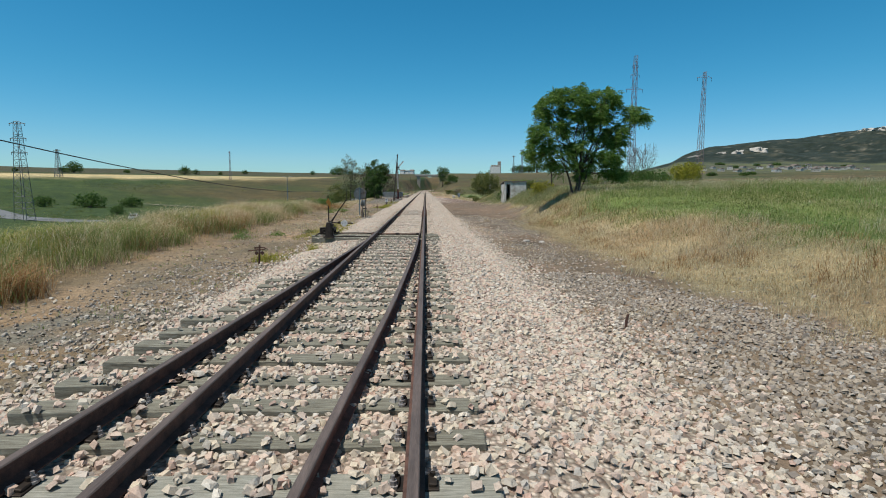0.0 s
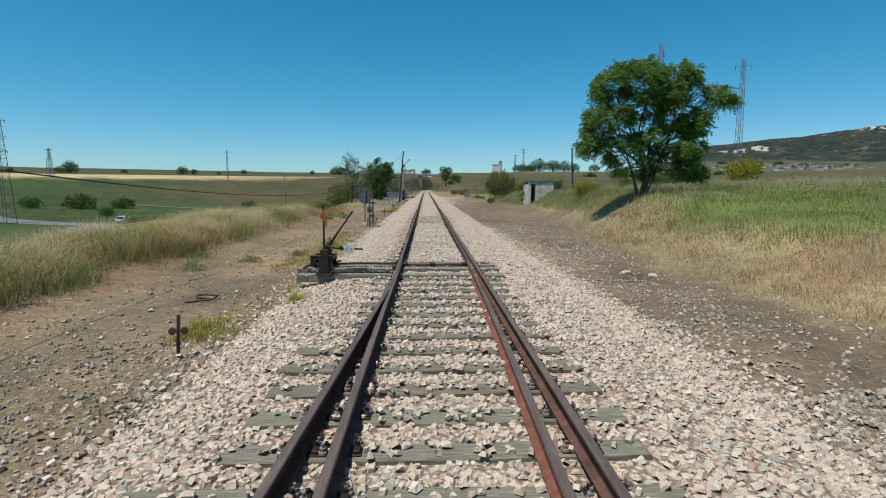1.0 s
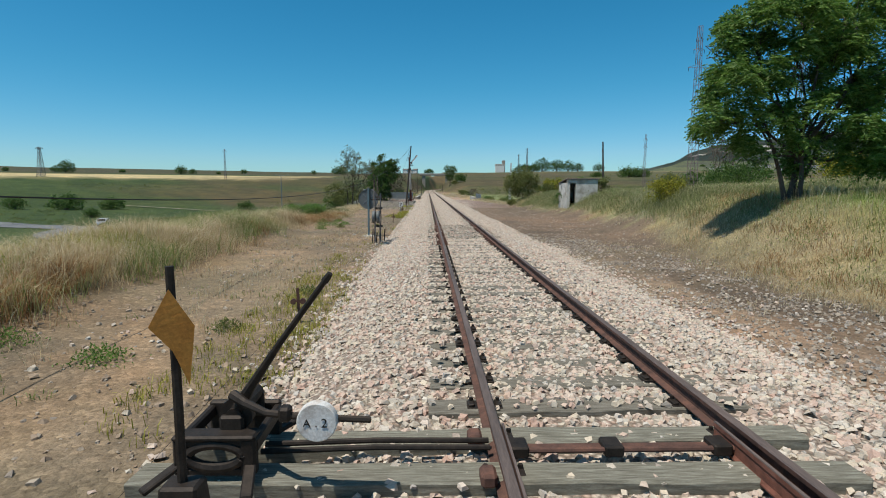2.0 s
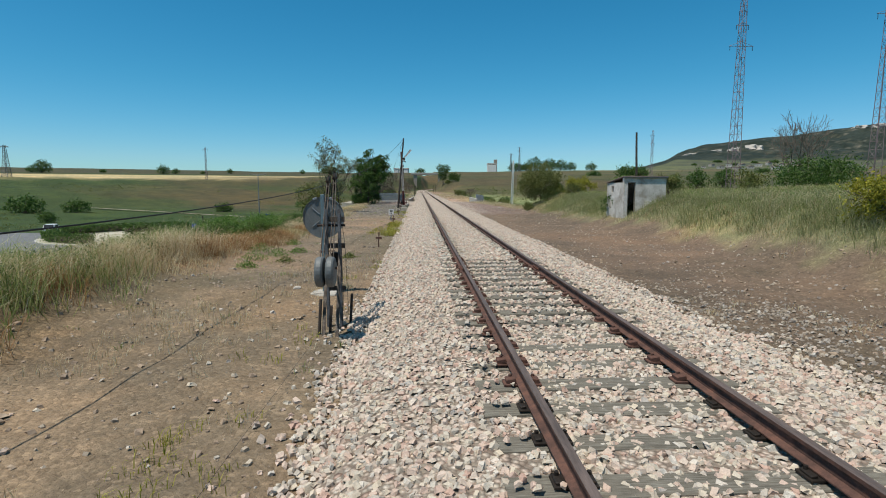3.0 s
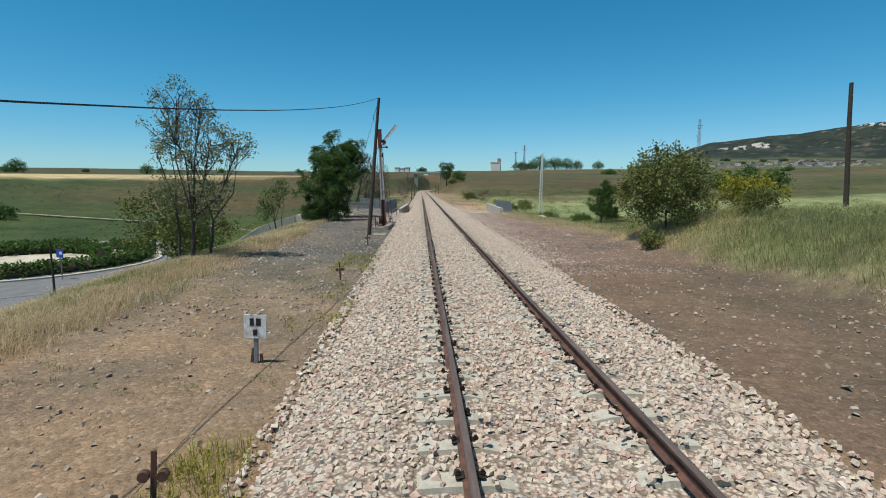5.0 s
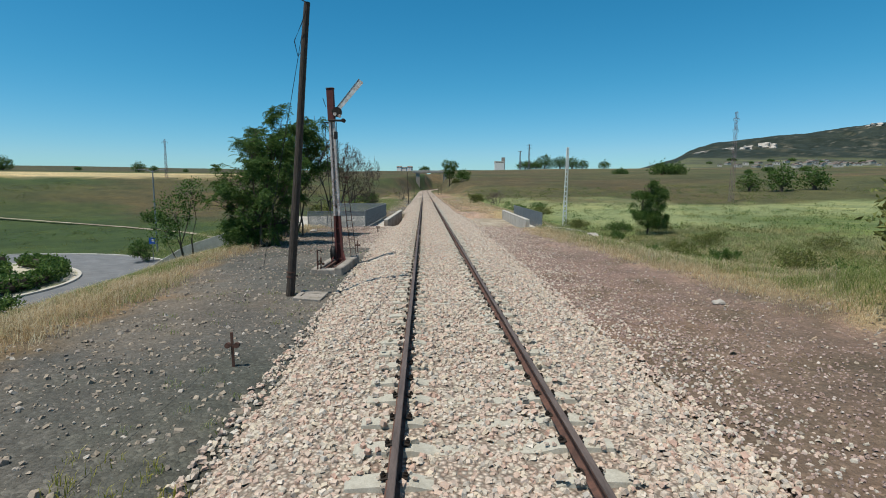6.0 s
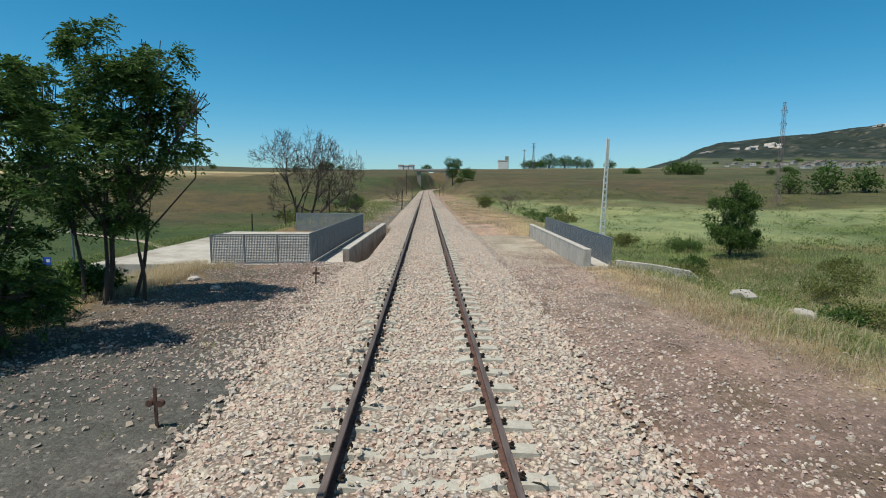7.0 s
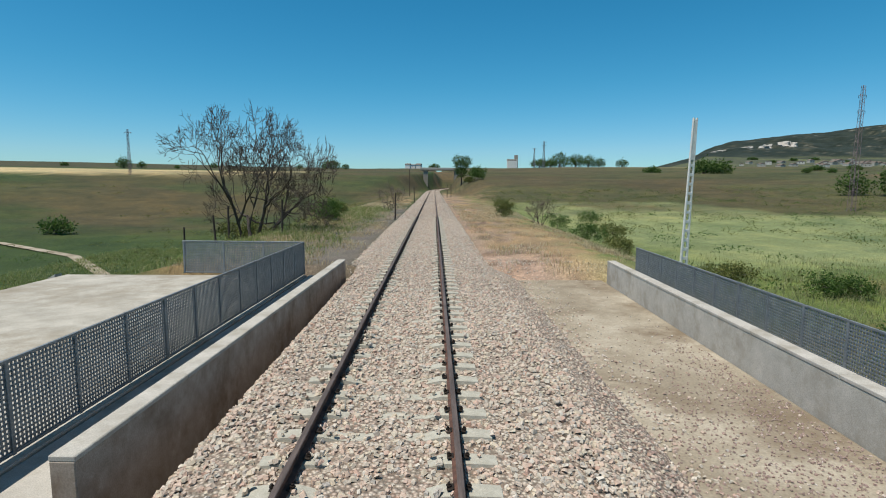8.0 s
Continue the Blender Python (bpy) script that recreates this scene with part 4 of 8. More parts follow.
    tube(bm, [(0.655, 0.342, 1.243), (0.69, 0.33, 1.29)], [0.024, 0.018], 8)
    part("grip", bm, DARKSTEEL, lever)
    bm = bmesh.new()
    tube(bm, [(0.04, 0.5, 0.50), (0.14, 0.44, 0.47), (0.3, 0.32, 0.46), (0.55, 0.27, 0.455), (0.92, 0.25, 0.445)], [0.035, 0.028, 0.022, 0.022, 0.020], 8)
    arm = part("weight_arm", bm, DARKSTEEL, s)
    bm = bmesh.new()
    cuboid(bm, (0.42, 0.29, 0.47), (0.07, 0.08, 0.09), bevel=0.015)
    part("clamp", bm, DARKSTEEL, arm)
    bm = bmesh.new()
    tube(bm, [(0.62, 0.19, 0.455), (0.62, 0.25, 0.455)], 0.115, 28)
    bmesh.ops.bevel(bm, geom=[e for e in bm.edges], offset=0.006, segments=1, affect="EDGES")
    disc = part("round_weight", bm, WHITE, arm, "white-painted round lever weight with worn black marks")
    for word, cx, size in (("A", -0.055, 0.066), (".", -0.002, 0.066), ("2", 0.044, 0.075)):
        txt = bpy.data.curves.new("mark", "FONT")
        txt.body, txt.size, txt.extrude, txt.align_x, txt.align_y = word, size, 0.001, "CENTER", "CENTER"
        tmp = new("mark", txt)
        bpy.context.view_layer.update()
        me = bpy.data.meshes.new_from_object(tmp.evaluated_get(bpy.context.evaluated_depsgraph_get()))
        bpy.data.objects.remove(tmp)
        me.materials.clear()
        me.materials.append(BLACK)
        letter = new("mark", me)
        letter.parent = disc
        letter.matrix_basis = pose(0.62 + cx, 0.1865, 0.452, 90, 0, 0)
    return s


switch_stand(pose(-2.6, 20.4, 0.055))


def point_rods():
    s = thing("point_rods", pose(0, 0, 0), "greasy steel rods from the lever stand to the switch blades", "rods")
    for y, z, x1 in ((19.9, 0.085, -1.0), (21.06, 0.1, -0.93), (21.16, 0.1, -0.93)):
        bm = bmesh.new()
        tube(bm, [(-2.45, y, z), (-1.7, y + 0.02, z + 0.01), (x1, y + 0.02, z)], 0.02, 8)
        part("rod", bm, DARKSTEEL, s)
    bm = bmesh.new()
    cuboid(bm, (-0.05, 21.13, 0.07), (1.62, 0.06, 0.03), bevel=0.006)
    tube(bm, [(-0.85, 21.05, 0.09), (0.76, 21.05, 0.09)], 0.02, 8)
    bar = part("stretcher_bar", bm, RUST, s, "flat rusted stretcher bar between the blades")
    for x in (-0.74, -0.1, 0.64):
        bm = bmesh.new()
        cuboid(bm, (x, 21.1, 0.085), (0.13, 0.16, 0.08), bevel=0.012)
        part("clamp", bm, DARKSTEEL, bar)
    for x in (-0.98, -1.02):
        bm = bmesh.new()
        cuboid(bm, (x, 20.75 + (x < -1) * 0.5, 0.085), (0.10, 0.15, 0.09), bevel=0.02)
        part("lock_box", bm, RUST, s)


point_rods()


# ---- small posts of the signal wire along the verge ----
def wire_stake(m, height, wheels=True, material=RUST):
    s = thing("wire_stake", m, "short rusted iron stake with two small guide wheels", "stake", "signal wire stakes")
    bm = bmesh.new()
    cuboid(bm, (0, 0, height / 2 - 0.1), (0.045, 0.012, height + 0.2), bevel=0.003)
    cuboid(bm, (0, 0.018, height / 2 - 0.1), (0.012, 0.03, height + 0.2), bevel=0.003)
    part("stake", bm, material, s)
    if wheels:
        for k in (-1, 1):
            bm = bmesh.new()
            tube(bm, [(k * 0.07, -0.03, height * 0.62), (k * 0.07, 0.03, height * 0.62)], 0.045, 12)
            w = part("guide_wheel", bm, RUST, s)
            bm = bmesh.new()
            tube(bm, [(k * 0.015, 0, height * 0.62), (k * 0.1, 0, height * 0.62)], 0.012, 6)
            part("axle", bm, RUST, w)
    return s


def on_land(x, y, dz=0.0):
    return float(land_z(np.array([x]), np.array([y]))[0]) + dz


stake = wire_stake(pose(-3.42, 15.4, on_land(-3.42, 15.4), 0, 3, 20), 0.55)
for x, y, ang, lean in ((-3.34, 25.8, 5, -2), (-3.40, 49.2, -8, 2), (-3.42, 60.9, 10, 4), (-3.60, 80.2, 0, -1), (-3.90, 88.9, 12, 1), (-3.40, 94.4, -5, 0), (-3.40, 104.2, 8, 2), (-3.5, 71.5, 3, -3)):
    copy_thing(stake, pose(x, y, on_land(x, y), 0, lean, ang))


def bent_iron(m, pts, label):
    bm = bmesh.new()
    tube(bm, pts, 0.02, 6)
    ob = finish("bent_iron", bm, RUST)
    ob.matrix_basis = m
    return tagged(ob, label, "scrap iron")


bent_iron(pose(-4.5, 18.75, on_land(-4.5, 18.75, 0.02)), [(-0.25, -0.2, 0.0), (0.0, -0.12, 0.02), (0.2, 0.0, 0.03), (0.22, 0.18, 0.05), (0.02, 0.2, 0.07), (-0.14, 0.1, 0.08), (-0.1, -0.02, 0.05), (0.15, 0.05, 0.02)],
          "bent loop of rusty iron wire lying on the soil")
bent_iron(pose(3.94, 9.2, on_land(3.94, 9.2)), [(0, 0, -0.1), (0.01, 0, 0.12), (0.03, 0, 0.22)], "thin rusty iron stick standing in the gravel")


# ---- wire compensator with pulleys and weights ----
def compensator(m):
    """Local origin on the ground below the uprights; two levers rise along the track from the weights to the pulleys."""
    s = thing("wire_tensioner", m, "weathered signal wire tensioner with levers, pulleys and iron weights", "wire tensioner")
    for sx in (-0.07, 0.13):
        bm = bmesh.new()
        prism(bm, [(-0.006, -0.045), (0.035, -0.045), (0.035, -0.035), (0.006, -0.035), (0.006, 0.035), (0.035, 0.035), (0.035, 0.045), (-0.006, 0.045)], [(0, -0.22, 0), (0, 1.88, 0)])
        bmesh.ops.rotate(bm, verts=bm.verts, cent=(0, 0, 0), matrix=Matrix.Rotation(radians(90), 3, "X"))
        bmesh.ops.translate(bm, verts=bm.verts, vec=(sx, 0, 0))
        part("upright", bm, UPRIGHT_GREY, s, "dull grey steel channel upright")
        bm = bmesh.new()
        cuboid(bm, (sx + 0.02, -0.30, 0.55), (0.05, 0.02, 1.35), turn(-22, 0, 0), 0.003)
        part("stay_bar", bm, BAR_WORN, s)
    for z in (0.62, 1.3, 1.72):
        bm = bmesh.new()
        cuboid(bm, (0.07, 0.062, z), (0.30, 0.014, 0.08), bevel=0.003)
        part("cross_plate", bm, BAR_WORN, s, "weathered brown cross plate")
    bm = bmesh.new()
    tube(bm, [(-0.22, 0.10, 1.62), (0.22, 0.10, 1.62)], 0.02, 10)
    part("pivot", bm, DARKSTEEL, s)
    for k, sx in enumerate((-0.03, 0.12)):
        a, b = Vector((sx, -0.72, 1.02)), Vector((-0.175 + 0.11 * k, 1.03, 2.37 + 0.06 * k))
        axis = (b - a).normalized()
        for d in (-0.024, 0.024):
            bm = bmesh.new()
            p0, p1 = a + Vector((d, 0, 0)), b + Vector((d * 0.8, 0, 0))
            c, L = (p0 + p1) / 2, (p1 - p0).length
            cuboid(bm, c, (0.011, 0.055, L), (p1 - p0).to_track_quat("Z", "Y"), 0.002)
            bar = part("lever_bar", bm, BAR_WORN, s, "flat weathered lever bar with pale worn edges")
            for u in (0.18, 0.45, 0.72):
                bm = bmesh.new()
                q = p0.lerp(p1, u)
                tube(bm, [q + Vector((-0.015, 0, 0)), q + Vector((0.015, 0, 0))], 0.014, 6)
                part("bolt", bm, RUST, bar)
        bm = bmesh.new()
        tube(bm, [b - axis * 0.02, b + axis * 0.05 + Vector((0.01, -0.02, 0.01)), b + axis * 0.07 + Vector((0, -0.05, 0))], [0.018, 0.016, 0.013], 6)
        part("hook", bm, DARKSTEEL, s)
        p = b - axis * 0.09
        bm = bmesh.new()
        tube(bm, [p + Vector((-0.020, 0, 0)), p + Vector((-0.010, 0, 0)), p + Vector((0.010, 0, 0)), p + Vector((0.020, 0, 0))], [0.095, 0.075, 0.075, 0.095], 20)
        wheel = part("pulley", bm, DARKSTEEL, s, "black grooved iron pulley wheel")
        bm = bmesh.new()
        tube(bm, [p + Vector((-0.045, 0, 0)), p + Vector((0.045, 0, 0))], 0.022, 8)
        part("hub", bm, RUST, wheel)
        bm = bmesh.new()
        cuboid(bm, p - axis * 0.22 + Vector((0.0, 0.03, -0.02)), (0.05, 0.03, 0.13), bevel=0.006)
        part("wire_clamp", bm, DARKSTEEL, s)
        bm = bmesh.new()
        q = a + Vector((0, -0.01, -0.01))
        prof = [(-0.060, 0.18), (-0.052, 0.205), (-0.03, 0.22), (0.03, 0.22), (0.052, 0.205), (0.060, 0.18)]
        tube(bm, [q + Vector((dx, 0, 0)) for dx, _ in prof], [r for _, r in prof], 26)
        weight = part("weight", bm, SIGNGREY, s, "grey thick round iron tension weight")
        bm = bmesh.new()
        tube(bm, [q + Vector((-0.08, 0.03, 0.05)), q + Vector((0.08, 0.03, 0.05))], 0.02, 8)
        part("weight_pin", bm, RUST, weight)
        bm = bmesh.new()
        tube(bm, [p + Vector((0, 0.10, 0)), Vector((0.02 + 0.07 * k, 1.02 - 0.05 * k, 1.2)), Vector((0.05 + 0.10 * k, 0.95 - 0.1 * k, -0.1))], 0.004, 5)
        part("wire", bm, CABLE, s)
    bm = bmesh.new()
    cuboid(bm, (0.06, 0.12, 1.08), (0.13, 0.1, 0.22), bevel=0.01)
    part("catch_box", bm, DARKSTEEL, s)
    for sx, y0, h in ((-0.12, -0.42, 0.55), (0.02, -0.3, 0.42), (0.27, 0.2, 0.5)):
        bm = bmesh.new()
        cuboid(bm, (sx, y0, h / 2 - 0.1), (0.04, 0.05, h + 0.2), turn(0, 4, 0), 0.006)
        part("timber_stub", bm, TIMBER_DARK, s)
    return s


compensator(pose(-3.28, 37.8, on_land(-3.3, 37.75), 0, 0, 0))


def wire_line(pts, r, label):
    bm = bmesh.new()
    tube(bm, pts, r, 5)
    return tagged(finish("signal_wire", bm, CABLE), label, "wire")


wire_line([(-3.35, 20.5, on_land(-3.35, 20.5, 0.06)), (-3.5, 26, on_land(-3.5, 26, 0.12)), (-3.5, 32, on_land(-3.5, 32, 0.07)), (-3.35, 37.2, on_land(-3.35, 37.2, 0.1))], 0.002, "thin signal wire running low over the verge")
wire_line([(-3.2, 38.4, on_land(-3.2, 38.4, 0.05)), (-3.45, 49.2, on_land(-3.45, 49.2, 0.3)), (-3.45, 60.9, on_land(-3.45, 60.9, 0.3)), (-3.55, 71.5, on_land(-3.55, 71.5, 0.3)), (-3.6, 80.2, on_land(-3.6, 80.2, 0.3)), (-3.7, 90.0, on_land(-3.7, 90.0, 0.25))],
          0.002, "thin signal wire running between the stakes")
wire_line([(-4.1, 45.4, on_land(-4.1, 45.4, 0.01)), (-4.22, 47.0, on_land(-4.22, 47.0, 0.012)), (-4.16, 48.2, on_land(-4.16, 48.2, 0.01)), (-3.9, 49.6, on_land(-3.9, 49.6, 0.01))], 0.005, "short thin black line lying on the soil")


# ---- signs ----
def round_sign(m):
    s = thing("round_sign", m, "back of a round grey metal sign on a steel post", "sign")
    bm = bmesh.new()
    cuboid(bm, (0, 0, 0.97), (0.075, 0.075, 2.2), bevel=0.006)
    part("post", bm, BLUEGREY, s, "grey-blue square steel post")
    bm = bmesh.new()
    tube(bm, [(0, 0.06, 1.59), (0, 0.066, 1.59)], 0.43, 48)
    plate = part("plate", bm, SIGNGREY, s)
    bm = bmesh.new()
    for k in range(48):
        a0, a1 = 2 * math.pi * k / 48, 2 * math.pi * (k + 1) / 48
        q = [bm.verts.new((r * math.cos(a), y, 1.59 + r * math.sin(a))) for r, y, a in ((0.43, 0.04, a0), (0.43, 0.04, a1), (0.43, 0.072, a1), (0.43, 0.072, a0))]
        bm.faces.new(q)
    bmesh.ops.remove_doubles(bm, verts=bm.verts, dist=0.001)
    bmesh.ops.solidify(bm, geom=list(bm.faces), thickness=0.006)
    part("rim", bm, SIGNGREY, plate)
    for ang in (40, 140, 220, 320):
        bm = bmesh.new()
        a = radians(ang)
        cuboid(bm, (0.21 * math.cos(a), 0.05, 1.59 + 0.21 * math.sin(a)), (0.2, 0.018, 0.022), turn(0, -ang, 0), 0.004)
        part("brace", bm, GALV, plate)
    for sx in (-0.17, 0.17):
        bm = bmesh.new()
        cuboid(bm, (sx, 0.05, 1.98), (0.09, 0.05, 0.05), turn(0, sx * 130, 0), 0.006)
        part("lug", bm, GALV, plate)
    bm = bmesh.new()
    tube(bm, [(0, 0, -0.12), (0, 0, 0.0), (0, 0, 0.03)], [0.34, 0.30, 0.24], 14)
    for v in bm.verts:
        v.co += Vector((random.uniform(-0.03, 0.03), random.uniform(-0.03, 0.03), random.uniform(-0.008, 0.008)))
    part("footing", bm, CONCRETE, s, "pale rough concrete footing")
    return s


round_sign(pose(-3.90, 40.66, on_land(-3.90, 40.66, 0.02), 0, 0, -3))


def distance_sign(m):
    s = thing("distance_sign", m, "small white distance plate on a low iron post", "sign")
    bm = bmesh.new()
    cuboid(bm, (0, 0, 0.18), (0.06, 0.04, 0.9), bevel=0.004)
    part("post", bm, GALV, s)
    bm = bmesh.new()
    cuboid(bm, (0, -0.03, 0.63), (0.34, 0.012, 0.36), bevel=0.004)
    plate = part("plate", bm, WHITE, s)
    for cx, cz, w, h in ((-0.05, 0.07, 0.06, 0.11), (0.05, 0.07, 0.07, 0.11), (0.0, -0.09, 0.06, 0.09)):
        bm = bmesh.new()
        cuboid(bm, (cx, -0.039, 0.63 + cz), (w, 0.004, h))
        part("mark", bm, BLACK, plate)
    for k, (dx, h) in enumerate(((-0.07, 0.28), (0.08, 0.2))):
        bm = bmesh.new()
        cuboid(bm, (dx, 0.02, h / 2 - 0.05), (0.04, 0.03, h + 0.1), turn(0, 6 * (1 - 2 * k), 0), 0.003)
        part("stub", bm, RUST, s)
    return s


distance_sign(pose(-3.73, 64.6, on_land(-3.73, 64.6) - 0.05, 0, 2, -4))


# ---- leaning timber pole and its cable ----
POLE_TOP = Vector((-3.42, 85.65, 7.0))


def timber_pole(base, top, r0, r1, label):
    b = Vector(base)
    s = thing("timber_pole", Matrix.Translation(b), label, "pole", "line poles")
    d = Vector(top) - b
    bm = bmesh.new()
    pts = [d * k for k in (-0.06, 0, 0.15, 0.3, 0.45, 0.6, 0.75, 0.9, 1.0)]
    tube(bm, [p + Vector((0.012 * math.sin(7 * i), 0.01 * math.cos(5 * i), 0)) for i, p in enumerate(pts)], [r0 + (r1 - r0) * k for k in (0, 0, 0.15, 0.3, 0.45, 0.6, 0.75, 0.9, 1)], 12)
    part("shaft", bm, TIMBER_DARK, s)
    return s, d


pole, pd = timber_pole((-4.08, 85.65, on_land(-4.08, 85.65)), POLE_TOP, 0.112, 0.075, "dark creosoted timber pole leaning beside the track")
bm = bmesh.new()
tube(bm, [(0.155, 0, 0.5), (0.19, 0.0, 1.7)], 0.012, 6)
cuboid(bm, (0.16, -0.03, 0.52), (0.14, 0.05, 0.03))
part("earth_rod", bm, DARKSTEEL, pole)
for z in (0.5, 0.62):
    bm = bmesh.new()
    tube(bm, [pd * (z / pd.z) + Vector((0, 0, -0.02)), pd * (z / pd.z) + Vector((0, 0, 0.02))], 0.119, 14)
    part("band", bm, RUST, pole)
bm = bmesh.new()
tube(bm, [pd * 0.97 + Vector((0.0, -0.1, 0)), pd * 0.97 + Vector((-0.12, -0.14, -0.35)), pd * 0.95 + Vector((-0.3, -0.05, -0.55)), pd * 0.9 + Vector((-0.2, 0.0, -0.55)), pd * 0.86], 0.012, 5)
part("slack_wire", bm, CABLE, pole)

BACK_POLE = Vector((-6.5, -18.0, 7.1))
back_pole, _ = timber_pole((-6.5, -18.0, on_land(-6.5, -18.0)), BACK_POLE, 0.13, 0.09, "dark timber pole carrying the cable over the verge")
bm = bmesh.new()
cpts = []
for k in range(49):
    y = POLE_TOP.y + (BACK_POLE.y - POLE_TOP.y) * k / 48
    off = POLE_TOP.y - y
    cpts.append((POLE_TOP.x - 0.0681 * off + 0.00037 * off ** 2, y, 1.506 + 0.002051 * (y - 33.9) ** 2))
tube(bm, cpts, 0.011, 6)
tagged(finish("overhead_cable", bm, CABLE), "thick black telephone cable sagging low over the verge", "cable")
bm = bmesh.new()
tube(bm, [Vector((-3.5, 85.7, 6.7)), Vector((-6.2, 90.5, on_land(-6.2, 90.5)))], 0.008, 5)
tagged(finish("stay_wire", bm, CABLE), "thin stay wire running down from the pole", "wire")


# ---- semaphore signal ----
def semaphore(m):
    """Local origin at the foot of the mast."""
    s = thing("semaphore_signal", m, "old semaphore signal with red and white mast and raised arm", "railway signal")
    for x0, x1, y0, y1, h in ((-0.50, -0.28, -2.1, 0.9, 0.16), (0.30, 0.56, -2.3, 0.75, 0.24), (-0.28, 0.30, 0.45, 0.8, 0.14), (-0.28, 0.30, -2.2, -1.85, 0.16)):
        bm = bmesh.new()
        cuboid(bm, ((x0 + x1) / 2, (y0 + y1) / 2, h / 2 - 0.15), (x1 - x0, y1 - y0, h + 0.3), bevel=0.03)
        part("footing_beam", bm, CONCRETE_OLD, s, "crumbling concrete footing beam")
    for x in (-0.12, 0.14):
        bm = bmesh.new()
        cuboid(bm, (x, -0.8, 0.1), (0.07, 1.9, 0.09), bevel=0.006)
        part("ground_beam", bm, RUST, s)

    def leg(z0, z1, w0, w1, material, label):
        bm = bmesh.new()
        for sx in (-1, 1):
            r = []
            for z, w in ((z0, w0), (z1, w1)):
                off = Vector((-0.035 * z, 0, z))
                r.append([bm.verts.new(off + Vector((sx * w + dx, dy, 0))) for dx, dy in ((-0.035, -0.075), (0.035, -0.075), (0.035, 0.075), (-0.035, 0.075))])
            for k in range(4):
                bm.faces.new((r[0][k], r[0][(k + 1) % 4], r[1][(k + 1) % 4], r[1][k]))
            bm.faces.new(r[0][::-1])
            bm.faces.new(r[1])
        cuboid(bm, (-0.035 * (z0 + z1) / 2, 0.045, (z0 + z1) / 2), (w0 + w1, 0.012, z1 - z0), turn(0, -2, 0))
        z = z0 + 0.2
        while z < z1:
            w = w0 + (w1 - w0) * (z - z0) / (z1 - z0)
            cuboid(bm, (-0.035 * z, 0.0, z), (2 * w, 0.1, 0.04))
            z += 0.55
        return part("mast", bm, material, s, label)

    leg(0.0, 1.75, 0.115, 0.085, REDPAINT, "faded red lower mast")
    leg(1.75, 5.05, 0.085, 0.065, SIGNAL_WHITE, "rust-streaked white mast")
    bm = bmesh.new()
    cuboid(bm, (-0.195, 0, 5.6), (0.24, 0.2, 1.1), turn(0, -2, 0), 0.012)
    head = part("mast_head", bm, REDPAINT, s, "rusty red box-shaped mast head")
    bm = bmesh.new()
    cuboid(bm, (-0.21, 0, 6.16), (0.27, 0.23, 0.03), turn(0, -2, 0), 0.006)
    part("cap", bm, RUST, head)
    bm = bmesh.new()
    tube(bm, [(0.03, -0.13, 5.35), (0.03, -0.05, 5.35)], 0.17, 18)
    spect = part("spectacle_plate", bm, DARKSTEEL, s, "dark rusted round spectacle plate")
    for dx, dz in ((-0.07, -0.02), (0.09, -0.09)):
        bm = bmesh.new()
        tube(bm, [(0.03 + dx, -0.14, 5.3 + dz), (0.03 + dx, -0.125, 5.3 + dz)], 0.06, 14)
        part("lens", bm, SIGNAL_WHITE, spect)
    bm = bmesh.new()
    d = Vector((0.82, 0, 0.92)).normalized()
    nrm = Vector((-d.z, 0, d.x))
    o = Vector((0.06, -0.11, 5.46))
    a = [o + nrm * 0.05, o + d * 1.25 + nrm * 0.10, o + d * 1.25 - nrm * 0.10, o - nrm * 0.09]
    v0, v1 = [bm.verts.new(p) for p in a], [bm.verts.new(p + Vector((0, 0.012, 0))) for p in a]
    bm.faces.new(v0)
    bm.faces.new(v1[::-1])
    for k in range(4):
        bm.faces.new((v0[k], v0[(k + 1) % 4], v1[(k + 1) % 4], v1[k]))
    arm = part("arm", bm, WHITE, s, "white enamelled signal arm raised at an angle")
    bm = bmesh.new()
    tube(bm, [o + nrm * 0.055, o + d * 1.26 + nrm * 0.105], 0.012, 6)
    part("arm_edge", bm, SIGNGREY, arm)
    bm = bmesh.new()
    cuboid(bm, (0.0, -0.1, 5.06), (0.5, 0.06, 0.07), bevel=0.01)
    tube(bm, [(0.25, -0.16, 5.06), (0.25, -0.04, 5.06)], 0.07, 12)
    part("balance_lever", bm, DARKSTEEL, s)
    bm = bmesh.new()
    cuboid(bm, (-0.02, -0.13, 4.55), (0.11, 0.12, 0.26), bevel=0.01)
    part("lamp_box", bm, BLACK, s)
    bm = bmesh.new()
    tube(bm, [(-0.38, 0, 5.55), (-0.48, 0, 5.85)], 0.012, 6)
    cuboid(bm, (-0.32, 0, 5.0), (0.2, 0.05, 0.05))
    part("bracket", bm, DARKSTEEL, s)
    for x0, x1, z0, z1 in ((-0.40, -0.20, 5.0, 0.3), (0.0, 0.02, 5.0, 3.2), (0.03, 0.08, 4.4, 2.7)):
        bm = bmesh.new()
        tube(bm, [(x0, -0.1, z0), (x1, -0.1, z1)], 0.011, 6)
        part("pull_rod", bm, DARKSTEEL, s)
    ladder = []
    for x0, x1 in ((0.16, 0.42), (0.34, 0.62)):
        bm = bmesh.new()
        tube(bm, [(x0 - 0.1, 0.3, 3.1), (x1 - 0.1, 0.55, 0.0)], 0.014, 6)
        ladder.append(part("ladder_rail", bm, RUST, s))
